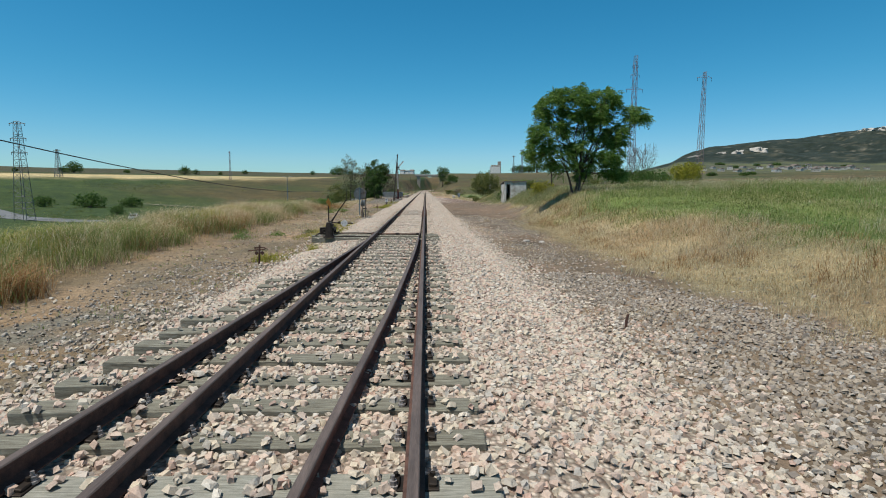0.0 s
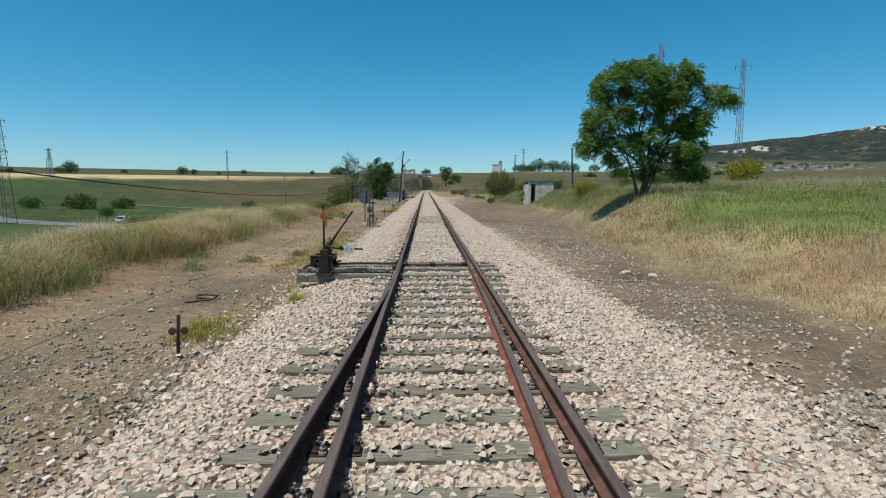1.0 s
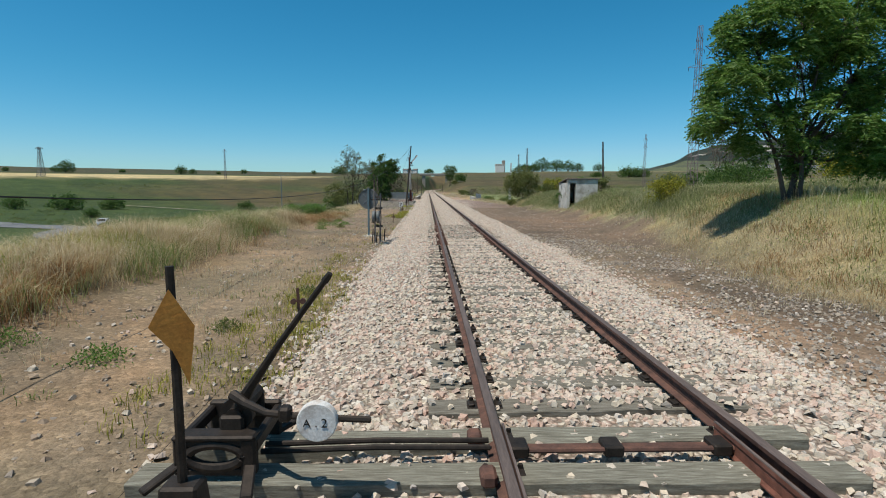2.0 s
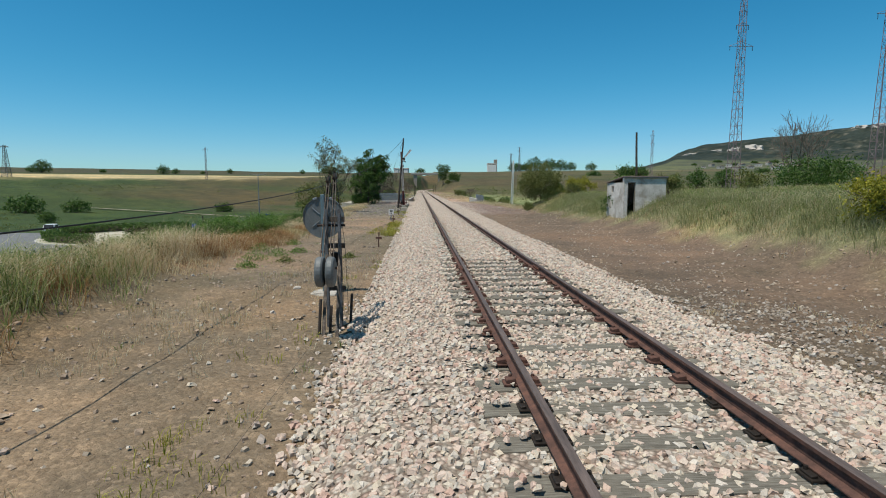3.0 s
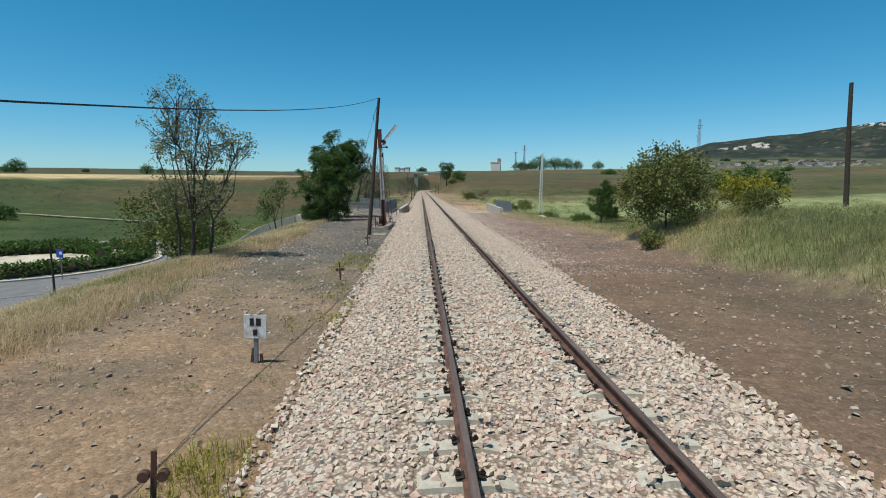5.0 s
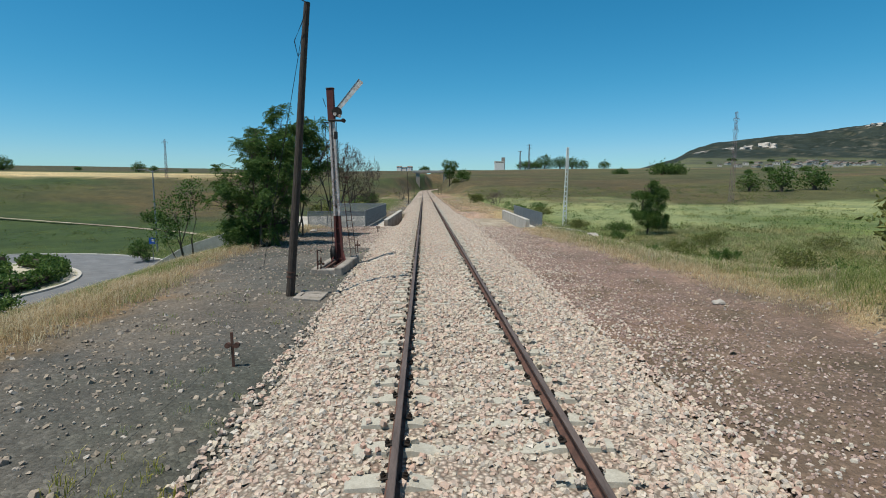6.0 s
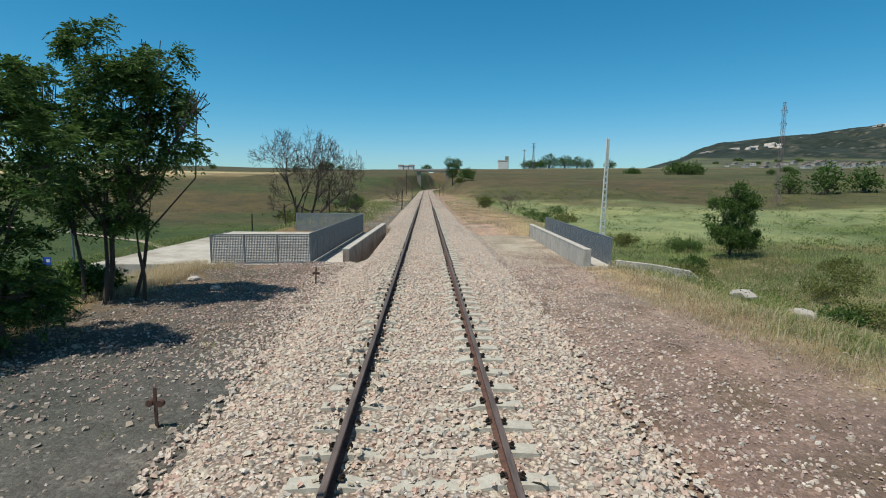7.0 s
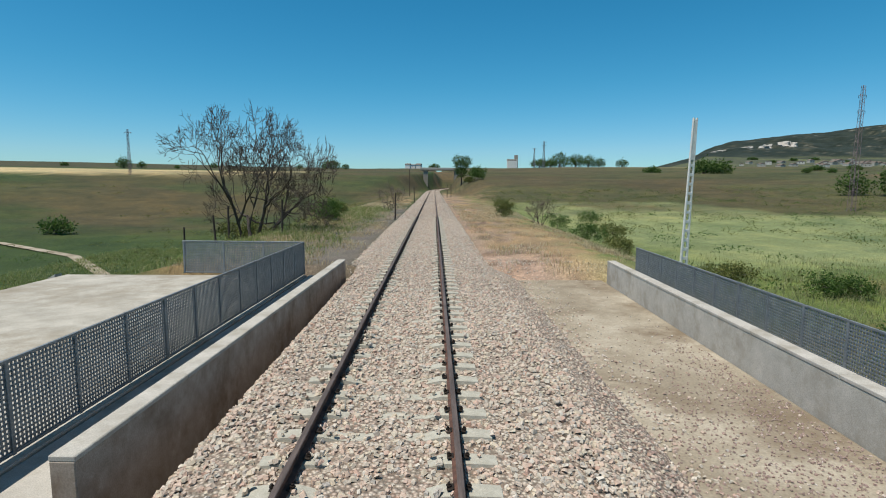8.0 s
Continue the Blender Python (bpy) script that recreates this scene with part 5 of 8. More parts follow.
    for k in range(9):
        u = (k + 0.5) / 9
        bm = bmesh.new()
        a, b = Vector((0.06, 0.3, 3.1)).lerp(Vector((0.32, 0.55, 0.0)), u), Vector((0.24, 0.3, 3.1)).lerp(Vector((0.52, 0.55, 0.0)), u)
        tube(bm, [a, b], 0.01, 5)
        part("rung", bm, RUST, ladder[0])
    bm = bmesh.new()
    cuboid(bm, (0.12, 0.15, 3.12), (0.45, 0.25, 0.03), bevel=0.004)
    part("step", bm, RUST, s)
    bm = bmesh.new()
    tube(bm, [(-0.30, 0.05, 0.42), (-0.25, 0.05, 0.42), (-0.20, 0.05, 0.42), (-0.15, 0.05, 0.42)], [0.27, 0.24, 0.24, 0.27], 22)
    wheel = part("wire_wheel", bm, BLACK, s, "black grooved wire wheel")
    bm = bmesh.new()
    tube(bm, [(-0.34, 0.05, 0.42), (-0.08, 0.05, 0.42)], 0.04, 8)
    part("axle", bm, RUST, wheel)
    for sx, sy in ((-0.2, -0.16), (0.2, -0.16)):
        bm = bmesh.new()
        tube(bm, [(sx * 1.3, sy * 1.6, 0.1), (sx * 0.55, 0.0, 0.5)], 0.03, 6)
        part("foot_brace", bm, REDPAINT, s)
    return s


semaphore(pose(-3.62, 91.0, on_land(-3.62, 91.0) + 0.02, 0, 0, -3))


def hooked_stake(m):
    s = thing("hooked_stake", m, "iron stake with two hooked wheel brackets", "stake")
    bm = bmesh.new()
    cuboid(bm, (0, 0, 0.35), (0.05, 0.03, 0.9), bevel=0.004)
    part("stake", bm, RUST, s)
    for z in (0.76, 0.42):
        bm = bmesh.new()
        tube(bm, [(0, 0, z), (0.06, 0, z + 0.03), (0.12, 0, z), (0.12, 0, z - 0.05)], 0.02, 6)
        part("hook", bm, DARKSTEEL, s)
    return s


hooked_stake(pose(-4.0, 88.9, on_land(-4.0, 88.9), 0, 0, 5))


def cover_slab(m):
    s = thing("cover_slab", m, "weathered concrete cable cover lying by the pole", "cover")
    for x0, x1, y0, y1 in ((-0.35, 0.35, -0.42, -0.22), (-0.35, 0.35, 0.22, 0.42), (-0.35, -0.22, -0.22, 0.22), (0.22, 0.35, -0.22, 0.22)):
        bm = bmesh.new()
        cuboid(bm, ((x0 + x1) / 2, (y0 + y1) / 2, 0.03), (x1 - x0 - 0.004, y1 - y0 - 0.004, 0.14), bevel=0.012)
        part("edge_block", bm, CONCRETE_OLD, s)
    bm = bmesh.new()
    cuboid(bm, (0, 0, 0.02), (0.43, 0.43, 0.12), bevel=0.01)
    part("lid", bm, CONCRETE_OLD, s)
    return s


cover_slab(pose(-3.5, 85.45, on_land(-3.5, 85.45) - 0.03, 2, 4, -4))


# ---- hut ----
def hut():
    """Small roadside hut: west wall towards the track, door in the south wall."""
    x0, x1, y0, y1 = 9.38, 11.75, 58.2, 60.75
    zg, ze, zr = -0.1, 2.1, 2.55
    s = thing("hut", pose(0, 0, 0), "small derelict plastered hut with open doorway and mono-pitch roof", "hut")
    T = 0.2
    dx0, dx1, dz = x0 + 0.22, x0 + 0.66, 2.15

    def roofline(x):
        return ze + (zr - ze) * (x - x0) / 0.9 if x < x0 + 0.9 else zr
    bm = bmesh.new()
    cuboid(bm, ((x0 + dx0) / 2, y0 + T / 2, (zg + 2.2) / 2), (dx0 - x0, T, 2.2 - zg))
    cuboid(bm, ((dx1 + x1) / 2, y0 + T / 2, (zg + 2.2) / 2), (x1 - dx1, T, 2.2 - zg))
    cuboid(bm, ((x0 + x1) / 2, y0 + T / 2, 2.325), (x1 - x0, T, 0.25))
    part("front_wall", bm, PLASTER, s, "blotched cream plaster wall with an open doorway")
    bm = bmesh.new()
    wy0, wy1, wz0, wz1 = 59.7, 60.05, 1.65, 2.0
    for a, b, c, d in ((y0 + T, wy0, zg, 2.2), (wy1, y1 - T, zg, 2.2), (wy0, wy1, zg, wz0), (wy0, wy1, wz1, 2.2)):
        cuboid(bm, (x0 + T / 2, (a + b) / 2, (c + d) / 2), (T, b - a, d - c))
    part("side_wall", bm, PLASTER, s)
    bm = bmesh.new()
    cuboid(bm, ((x0 + x1) / 2, y1 - T / 2, (zg + 2.2) / 2), (x1 - x0, T, 2.2 - zg))
    cuboid(bm, (x1 - T / 2, (y0 + y1) / 2, (zg + 2.2) / 2), (T, y1 - y0 - 2 * T, 2.2 - zg))
    part("back_wall", bm, PLASTER, s)
    bm = bmesh.new()
    cuboid(bm, ((x0 + x1) / 2, (y0 + y1) / 2, zg + 0.05), (x1 - x0 - 2 * T, y1 - y0 - 2 * T, 0.1))
    # near-black floor: the hut's indoor shade is put into its colour
    part("floor_slab", bm, INTERIOR_SHADE, s)
    bm = bmesh.new()
    cuboid(bm, ((x0 + x1) / 2 + 0.02, (y0 + y1) / 2, 2.36), (x1 - x0 + 0.16, y1 - y0 + 0.2, 0.06), turn(-7, 0, 0), 0.012)
    roof = part("roof", bm, ROOFTILE, s, "sagging old roof slab with a ragged edge")
    bm = bmesh.new()
    cuboid(bm, ((x0 + x1) / 2 + 0.02, y0 - 0.03, 2.46), (x1 - x0 + 0.12, 0.05, 0.07), bevel=0.01)
    part("fascia", bm, CONCRETE_OLD, roof)
    bm = bmesh.new()
    for xx0 in (dx0 + 0.02, dx1 - 0.02):
        cuboid(bm, (xx0, y0 + 0.06, (zg + dz) / 2), (0.04, 0.09, dz - zg))
    part("door_frame", bm, TIMBER, s)


hut()


# ---- poles and masts on the right and left ----
p2, _ = timber_pole((20.5, 83.0, on_land(20.5, 83.0)), (20.22, 83.0, 7.45), 0.13, 0.09, "tall dark timber pole standing in the grass")
for x, y, h in ((-9.3, 139.0, 2.2), (-12.0, 137.0, 2.6), (-13.2, 138.0, 2.5), (-19.0, 146.0, 4.2), (-2.9, 152.0, 2.4), (3.6, 226.0, 3.0), (4.6, 230, 3.2), (-5.6, 240, 7.0), (-2.8, 196.0, 2.6)):
    timber_pole((x, y, on_land(x, y)), (x + random.uniform(-0.1, 0.1), y, on_land(x, y) + h), 0.055 + 0.008 * h, 0.045 + 0.005 * h, "thin weathered timber fence post in rough grass")


def lattice_mast(m, height, w0, w1, bays, arms=(), label="", material=LATTICE, bar=0.05):
    s = thing("lattice_mast", m, label, "pylon", "lattice masts")
    legs = []
    for sx, sy in ((-1, -1), (1, -1), (1, 1), (-1, 1)):
        bm = bmesh.new()
        tube(bm, [(sx * w0, sy * w0, -0.5), (sx * w1, sy * w1, height)], [bar * 1.2, bar * 0.9], 5)
        legs.append(part("leg", bm, material, s))
    bm = bmesh.new()
    for k in range(bays):
        z0, z1 = height * k / bays, height * (k + 1) / bays
        a, b = w0 + (w1 - w0) * k / bays, w0 + (w1 - w0) * (k + 1) / bays
        for sx0, sy0, sx1, sy1 in ((-1, -1, 1, -1), (1, -1, 1, 1), (1, 1, -1, 1), (-1, 1, -1, -1)):
            if k % 2:
                tube(bm, [(sx0 * a, sy0 * a, z0), (sx1 * b, sy1 * b, z1)], bar * 0.6, 4)
            else:
                tube(bm, [(sx1 * a, sy1 * a, z0), (sx0 * b, sy0 * b, z1)], bar * 0.6, 4)
            tube(bm, [(sx0 * b, sy0 * b, z1), (sx1 * b, sy1 * b, z1)], bar * 0.5, 4)
    part("bracing", bm, material, s)
    for z, half in arms:
        bm = bmesh.new()
        tube(bm, [(-half, 0, z), (half, 0, z)], bar * 0.9, 4)
        tube(bm, [(-half, 0, z), (0, 0, z + half * 0.35), (half, 0, z)], bar * 0.6, 4)
        arm = part("cross_arm", bm, material, s)
        for sx in (-1, 1):
            bm = bmesh.new()
            tube(bm, [(sx * half * 0.92, 0, z), (sx * half * 0.92, 0, z - 0.5)], bar * 0.9, 5)
            part("insulator", bm, GLASSDARK, arm)
    return s


def mast_at(x, y, top, w0, w1, bays, arms, label, bar=0.05, material=LATTICE):
    z = on_land(x, y)
    h = top - z
    lattice_mast(pose(x, y, z), h, w0, w1, bays, [(h - a, b) for a, b in arms], label, material, bar)


mast_at(36.6, 93.0, 24.2, 0.60, 0.24, 26, ((1.6, 0.5), (5.6, 1.5), (3.2, 0.8)), "tall reddish lattice transmission mast standing beyond the grass", 0.034)
mast_at(40.3, 77.0, 18.2, 0.42, 0.16, 22, ((0.8, 1.1),), "reddish lattice power mast with a short cross arm", 0.028)
mast_at(70.2, 191.5, 19.2, 0.42, 0.2, 18, ((1.5, 0.7), (4.0, 0.7)), "slender lattice mast far off in the field", 0.032)
mast_at(-102, 286, 20.2, 0.42, 0.2, 16, ((1.0, 1.2),), "slender lattice mast on the far rise", 0.045)
mast_at(-88.2, 122, 15.6, 1.4, 0.45, 16, ((0.4, 1.8), (3.6, 1.8), (6.6, 1.8)), "steel lattice power pylon on the low ground", 0.06, SIGNGREY)
mast_at(-167, 251, 18.3, 1.2, 0.3, 14, ((0.5, 1.6),), "distant steel lattice power pylon", 0.09, SIGNGREY)
mast_at(164, 900, 66, 1.6, 0.5, 14, ((1.0, 3.5), (6, 3.5)), "far lattice power pylon on the skyline", 0.2, SIGNGREY)
mast_at(150, 900, 56, 1.4, 0.5, 12, ((1.0, 3),), "far lattice power pylon on the skyline", 0.2, SIGNGREY)


def perforated_post(m, h):
    """Concrete post with a ladder of openings."""
    s = thing("concrete_post", m, "white concrete line post with a column of openings", "post")
    for sx in (-1, 1):
        bm = bmesh.new()
        r0 = [(sx * 0.22 - 0.06, -0.07), (sx * 0.22 + 0.06, -0.07), (sx * 0.22 + 0.06, 0.07), (sx * 0.22 - 0.06, 0.07)]
        lo = [bm.verts.new((x, y, -0.4)) for x, y in r0]
        hi = [bm.verts.new((x * 0.55, y, h)) for x, y in r0]
        for k in range(4):
            bm.faces.new((lo[k], lo[(k + 1) % 4], hi[(k + 1) % 4], hi[k]))
        bm.faces.new(hi)
        part("upright", bm, WHITE_CONCRETE, s)
    n = 12
    for k in range(n):
        z = 0.15 + (h * 0.68) * k / (n - 1)
        w = 0.40 * (1 - 0.45 * z / h)
        bm = bmesh.new()
        cuboid(bm, (0, 0, z), (w, 0.1, 0.2), bevel=0.01)
        part("web", bm, WHITE_CONCRETE, s)
    bm = bmesh.new()
    cuboid(bm, (0, 0, h * 0.86), (0.2, 0.12, h * 0.26), bevel=0.01)
    part("solid_top", bm, WHITE_CONCRETE, s)
    return s


perforated_post(pose(17.7, 140.0, on_land(17.7, 140.0) - 0.05, 0, 1.2, 12), 7.5 - on_land(17.7, 140.0))


# ---- bridge over the underpass: parapets, mesh fences and slabs, turned slightly to the track ----
def across(x, y):
    """Place on the bridge: x off the track's line, y along it."""
    return x + 0.030 * (y - 110), y


BR0, BR1 = 109.85, 124.3


def bridge_wall(x, label, z0, z1, material=CONCRETE, y0=BR0, y1=BR1, thick=0.28):
    s = thing("parapet_wall", pose(*across(x, y0), 0, 0, 0, -1.72), label, "parapet", "bridge parapets")
    L = y1 - y0
    bm = bmesh.new()
    cuboid(bm, (0, L / 2, (z0 + z1) / 2 - 0.03), (thick, L, z1 - z0 - 0.06), bevel=0.012)
    wall = part("wall", bm, material, s)
    bm = bmesh.new()
    n = 6
    for k in range(n):
        bm2 = bmesh.new()
        cuboid(bm2, (0, L * (k + 0.5) / n, z1 - 0.03), (thick + 0.02, L / n - 0.006, 0.07), bevel=0.012)
        part("coping", bm2, CONCRETE, wall)
    bm.free()
    return s


# left wall takes the darker copy: its shaded track side is in the colour
bridge_wall(-3.30, "stained concrete parapet wall beside the ballast, its shade painted in brown", -1.7, 0.14, CONCRETE_SHADED)
bridge_wall(6.92, "pale concrete parapet wall, sunlit and stained at its foot", -1.3, 0.14)


def mesh_fence(a, b, z0, z1, posts, label):
    """Galvanised panel fence from a to b: posts, rails and a lattice of crossing wires in each bay."""
    ax, ay, bx_, by_ = *a, *b
    L = math.hypot(bx_ - ax, by_ - ay)
    ang = math.degrees(math.atan2(by_ - ay, bx_ - ax))
    s = thing("mesh_fence", pose(ax, ay, 0, 0, 0, ang), label, "fence", "bridge fences")
    H = z1 - z0
    for k in range(posts + 1):
        bm = bmesh.new()
        cuboid(bm, (L * k / posts, 0, (z0 + z1) / 2), (0.06, 0.05, H), bevel=0.004)
        part("post", bm, GALV, s)
    for z in (z0 + 0.03, z1 - 0.02):
        bm = bmesh.new()
        cuboid(bm, (L / 2, 0, z), (L, 0.045, 0.04), bevel=0.004)
        part("top_rail" if z > z0 + 0.5 else "bottom_rail", bm, GALV, s)
    pitch = 0.062
    for k in range(posts):
        x0, x1 = L * k / posts + 0.03, L * (k + 1) / posts - 0.03
        nv, nh = int((x1 - x0) / pitch), int((H - 0.1) / pitch)
        q, f = [], []

        def strip(u0, w0, u1, w1, y):
            i = len(q)
            q.extend([(u0, y, w0), (u1, y, w0), (u1, y, w1), (u0, y, w1), (u0, y + 0.012, w0), (u1, y + 0.012, w0), (u1, y + 0.012, w1), (u0, y + 0.012, w1)])
            f.extend([(i, i + 1, i + 2, i + 3), (i + 5, i + 4, i + 7, i + 6), (i, i + 4, i + 5, i + 1), (i + 3, i + 2, i + 6, i + 7), (i, i + 3, i + 7, i + 4), (i + 1, i + 5, i + 6, i + 2)])
        for i in range(nv + 1):
            u = x0 + (x1 - x0) * i / nv
            strip(u - 0.0145, z0 + 0.05, u + 0.0145, z1 - 0.04, -0.006)
        for i in range(nh + 1):
            w = z0 + 0.05 + (H - 0.09) * i / nh
            strip(x0, w - 0.0145, x1, w + 0.0145, -0.001)
        np_mesh("mesh_panel", np.array(q), np.array(f), GALV, s)
    return s


FX = -4.75
mesh_fence((-8.75, 109.55), across(FX, 109.75), -0.44, 0.76, 3, "galvanised grating fence panel at the end of the slab")
mesh_fence(across(FX, 109.75), across(FX, 124.4), -0.44, 0.80, 12, "long galvanised grating fence along the slab")
mesh_fence(across(FX, 124.4), (-8.9, 124.6), -0.44, 0.80, 3, "galvanised grating fence panel at the far end of the slab")
mesh_fence(across(8.0, 110.1), across(8.0, 124.6), -0.72, 0.62, 12, "long galvanised grating fence beside the pale parapet")


def slab(name, x0, x1, y0, y1, z0, z1, material, label):
    bm = bmesh.new()
    c = [across(x0, y0), across(x1, y0), across(x1, y1), across(x0, y1)]
    lo, hi = [bm.verts.new((*p, z0)) for p in c], [bm.verts.new((*p, z1)) for p in c]
    bm.faces.new(lo[::-1])
    bm.faces.new(hi)
    for k in range(4):
        bm.faces.new((lo[k], lo[(k + 1) % 4], hi[(k + 1) % 4], hi[k]))
    bmesh.ops.bevel(bm, geom=list(bm.edges), offset=0.02, segments=1, affect="EDGES")
    return tagged(finish(name, bm, material), label, "bridge", kind="structure")


slab("bridge_deck", -13.6, -4.62, 109.5, 124.3, -1.15, -0.47, SANDY, "pale sandy concrete roof slab of the underpass")
slab("walkway", -4.6, -3.46, 109.4, 124.5, -1.15, -0.50, CONCRETE, "bare concrete walkway between fence and parapet")
slab("walkway", 7.08, 8.1, 109.4, 124.7, -1.4, -0.60, CONCRETE, "bare concrete walkway between parapet and fence")
slab("bridge_deck", -2.52, 6.76, 109.2, 125.2, -1.5, -0.72, SANDY_DARK, "sandy bare concrete deck beside the ballast")
slab("abutment", -13.4, 8.0, 108.9, 109.45, -6.3, -1.2, CONCRETE, "concrete abutment wall under the track")
slab("abutment", -13.4, 8.0, 124.9, 125.4, -6.3, -1.55, CONCRETE, "concrete abutment wall under the track")


def wing_wall(pts, z_top, label):
    bm = bmesh.new()
    for (x0, y0, a), (x1, y1, b) in zip(pts, pts[1:]):
        d = Vector((y1 - y0, x0 - x1, 0)).normalized() * 0.14
        q = [Vector((x0, y0, 0)), Vector((x1, y1, 0))]
        vs = [bm.verts.new((p + sgn * d).to_2d().to_3d() + Vector((0, 0, z))) for p, t in ((q[0], a), (q[1], b)) for sgn, z in ((1, -6.3), (-1, -6.3), (-1, t), (1, t))]
        for k in range(4):
            bm.faces.new((vs[k], vs[(k + 1) % 4], vs[4 + (k + 1) % 4], vs[4 + k]))
        bm.faces.new(vs[:4][::-1])
        bm.faces.new(vs[4:])
    return tagged(finish("wing_wall", bm, CONCRETE), label, "retaining wall")


wing_wall([(8.2, 110.0, -0.34), (9.6, 109.6, -0.46), (11.0, 109.1, -0.66), (12.6, 108.6, -1.9)], 0, "low concrete wing wall running down into the grass")
wing_wall([(-13.7, 109.4, -0.5), (-17, 108.6, -1.6), (-21, 107.0, -4.2)], 0, "concrete wing wall stepping down beside the underpass")
wing_wall([(-13.7, 124.6, -0.5), (-17, 125.6, -2.2), (-22, 127.4, -4.8)], 0, "concrete wing wall stepping down beyond the underpass")


# ---- plants ----


def quads(name, corners, material, parent=None):
    n = len(corners)
    return np_mesh(name, corners.reshape(-1, 3), np.arange(4 * n).reshape(n, 4), material, parent)


def unit(v):
    return v / np.maximum(np.linalg.norm(v, axis=-1, keepdims=True), 1e-9)


def leaf_quads(c, d, length, width):
    """Leaf blades at c pointing along d."""
    n = len(c)
    side = unit(np.cross(d, unit(rng.normal(size=(n, 3)))))
    a = d * length[:, None]
    w = side * width[:, None] / 2
    up = unit(np.cross(side, d)) * (length * 0.12)[:, None]
    return np.stack([c, c + a * 0.45 - w + up, c + a, c + a * 0.45 + w + up], 1)


def pinnate(c, d, length, pairs=6, leaflet=0.11):
    """Drooping feather leaves: paired leaflets along a bending stalk."""
    out = []
    n = len(c)
    flat = unit(np.cross(d, np.array([0, 0, 1.0]) + 0.25 * rng.normal(size=(n, 3))))
    for k in range(pairs):
        u = (k + 1) / pairs
        p = c + d * (length * u)[:, None] - np.array([0, 0, 1.0]) * (length * 0.38 * u * u)[:, None]
        for s in (-1, 1):
            dd = unit(flat * s + d * 0.5 - np.array([0, 0, 0.35]) + 0.15 * rng.normal(size=(n, 3)))
            out.append(leaf_quads(p, dd, np.full(n, leaflet) * rng.uniform(0.75, 1.2, n), np.full(n, leaflet * 0.36)))
    return np.concatenate(out)


def lobe_points(lobes, n, shell=0.45):
    """Points in a cloud of ellipsoids, denser towards their outsides; with the way out of the lobe."""
    vol = np.array([l[3] * l[4] * l[5] for l in lobes]) ** 0.75
    pick = rng.choice(len(lobes), n, p=vol / vol.sum())
    d = unit(rng.normal(size=(n, 3)))
    r = (shell + (1 - shell) * rng.random(n)) ** 0.8
    L = np.array(lobes)
    wob = 0.8 + 0.4 * fractal(d[:, 0] * 2.5 + pick * 7.1, d[:, 2] * 2.5 + d[:, 1] * 1.7, 71)
    p = L[pick, :3] + d * (r * wob)[:, None] * L[pick, 3:]
    return p, d


def limbs(bm, base, lobes, r0, twigs, fork=0.35, r_end=0.012):
    base = Vector(base)
    top = Vector(np.mean([l[:3] for l in lobes], 0))
    crotch = base.lerp(Vector((base.x * 0.7 + top.x * 0.3, base.y * 0.7 + top.y * 0.3, base.z + (top.z - base.z) * fork)), 1)
    tube(bm, [base - Vector((0, 0, 0.25)), base + Vector((0, 0, 0.02)), base.lerp(crotch, 0.5) + Vector((0.05, 0.03, 0)), crotch], [r0 * 1.35, r0 * 1.15, r0 * 0.95, r0 * 0.85], 9)
    for l in lobes:
        c = Vector(l[:3])
        m1 = crotch.lerp(c, 0.5) + Vector([random.uniform(-0.15, 0.15) * (c - crotch).length for _ in range(3)])
        tube(bm, [crotch - (m1 - crotch) * 0.04, m1, c], [r0 * 0.55, r0 * 0.36, r0 * 0.2], 6)
        for _ in range(twigs):
            d = Vector(rng.normal(size=3)).normalized()
            e = c + Vector((d.x * l[3], d.y * l[4], d.z * l[5])) * random.uniform(0.6, 0.95)
            s = m1.lerp(c, random.uniform(0.2, 1.0))
            k = s.lerp(e, 0.5) + Vector([random.uniform(-0.1, 0.1) * (e - s).length for _ in range(3)])
            tube(bm, [s, k, e], [r0 * 0.16, r0 * 0.10, r_end], 4, False)


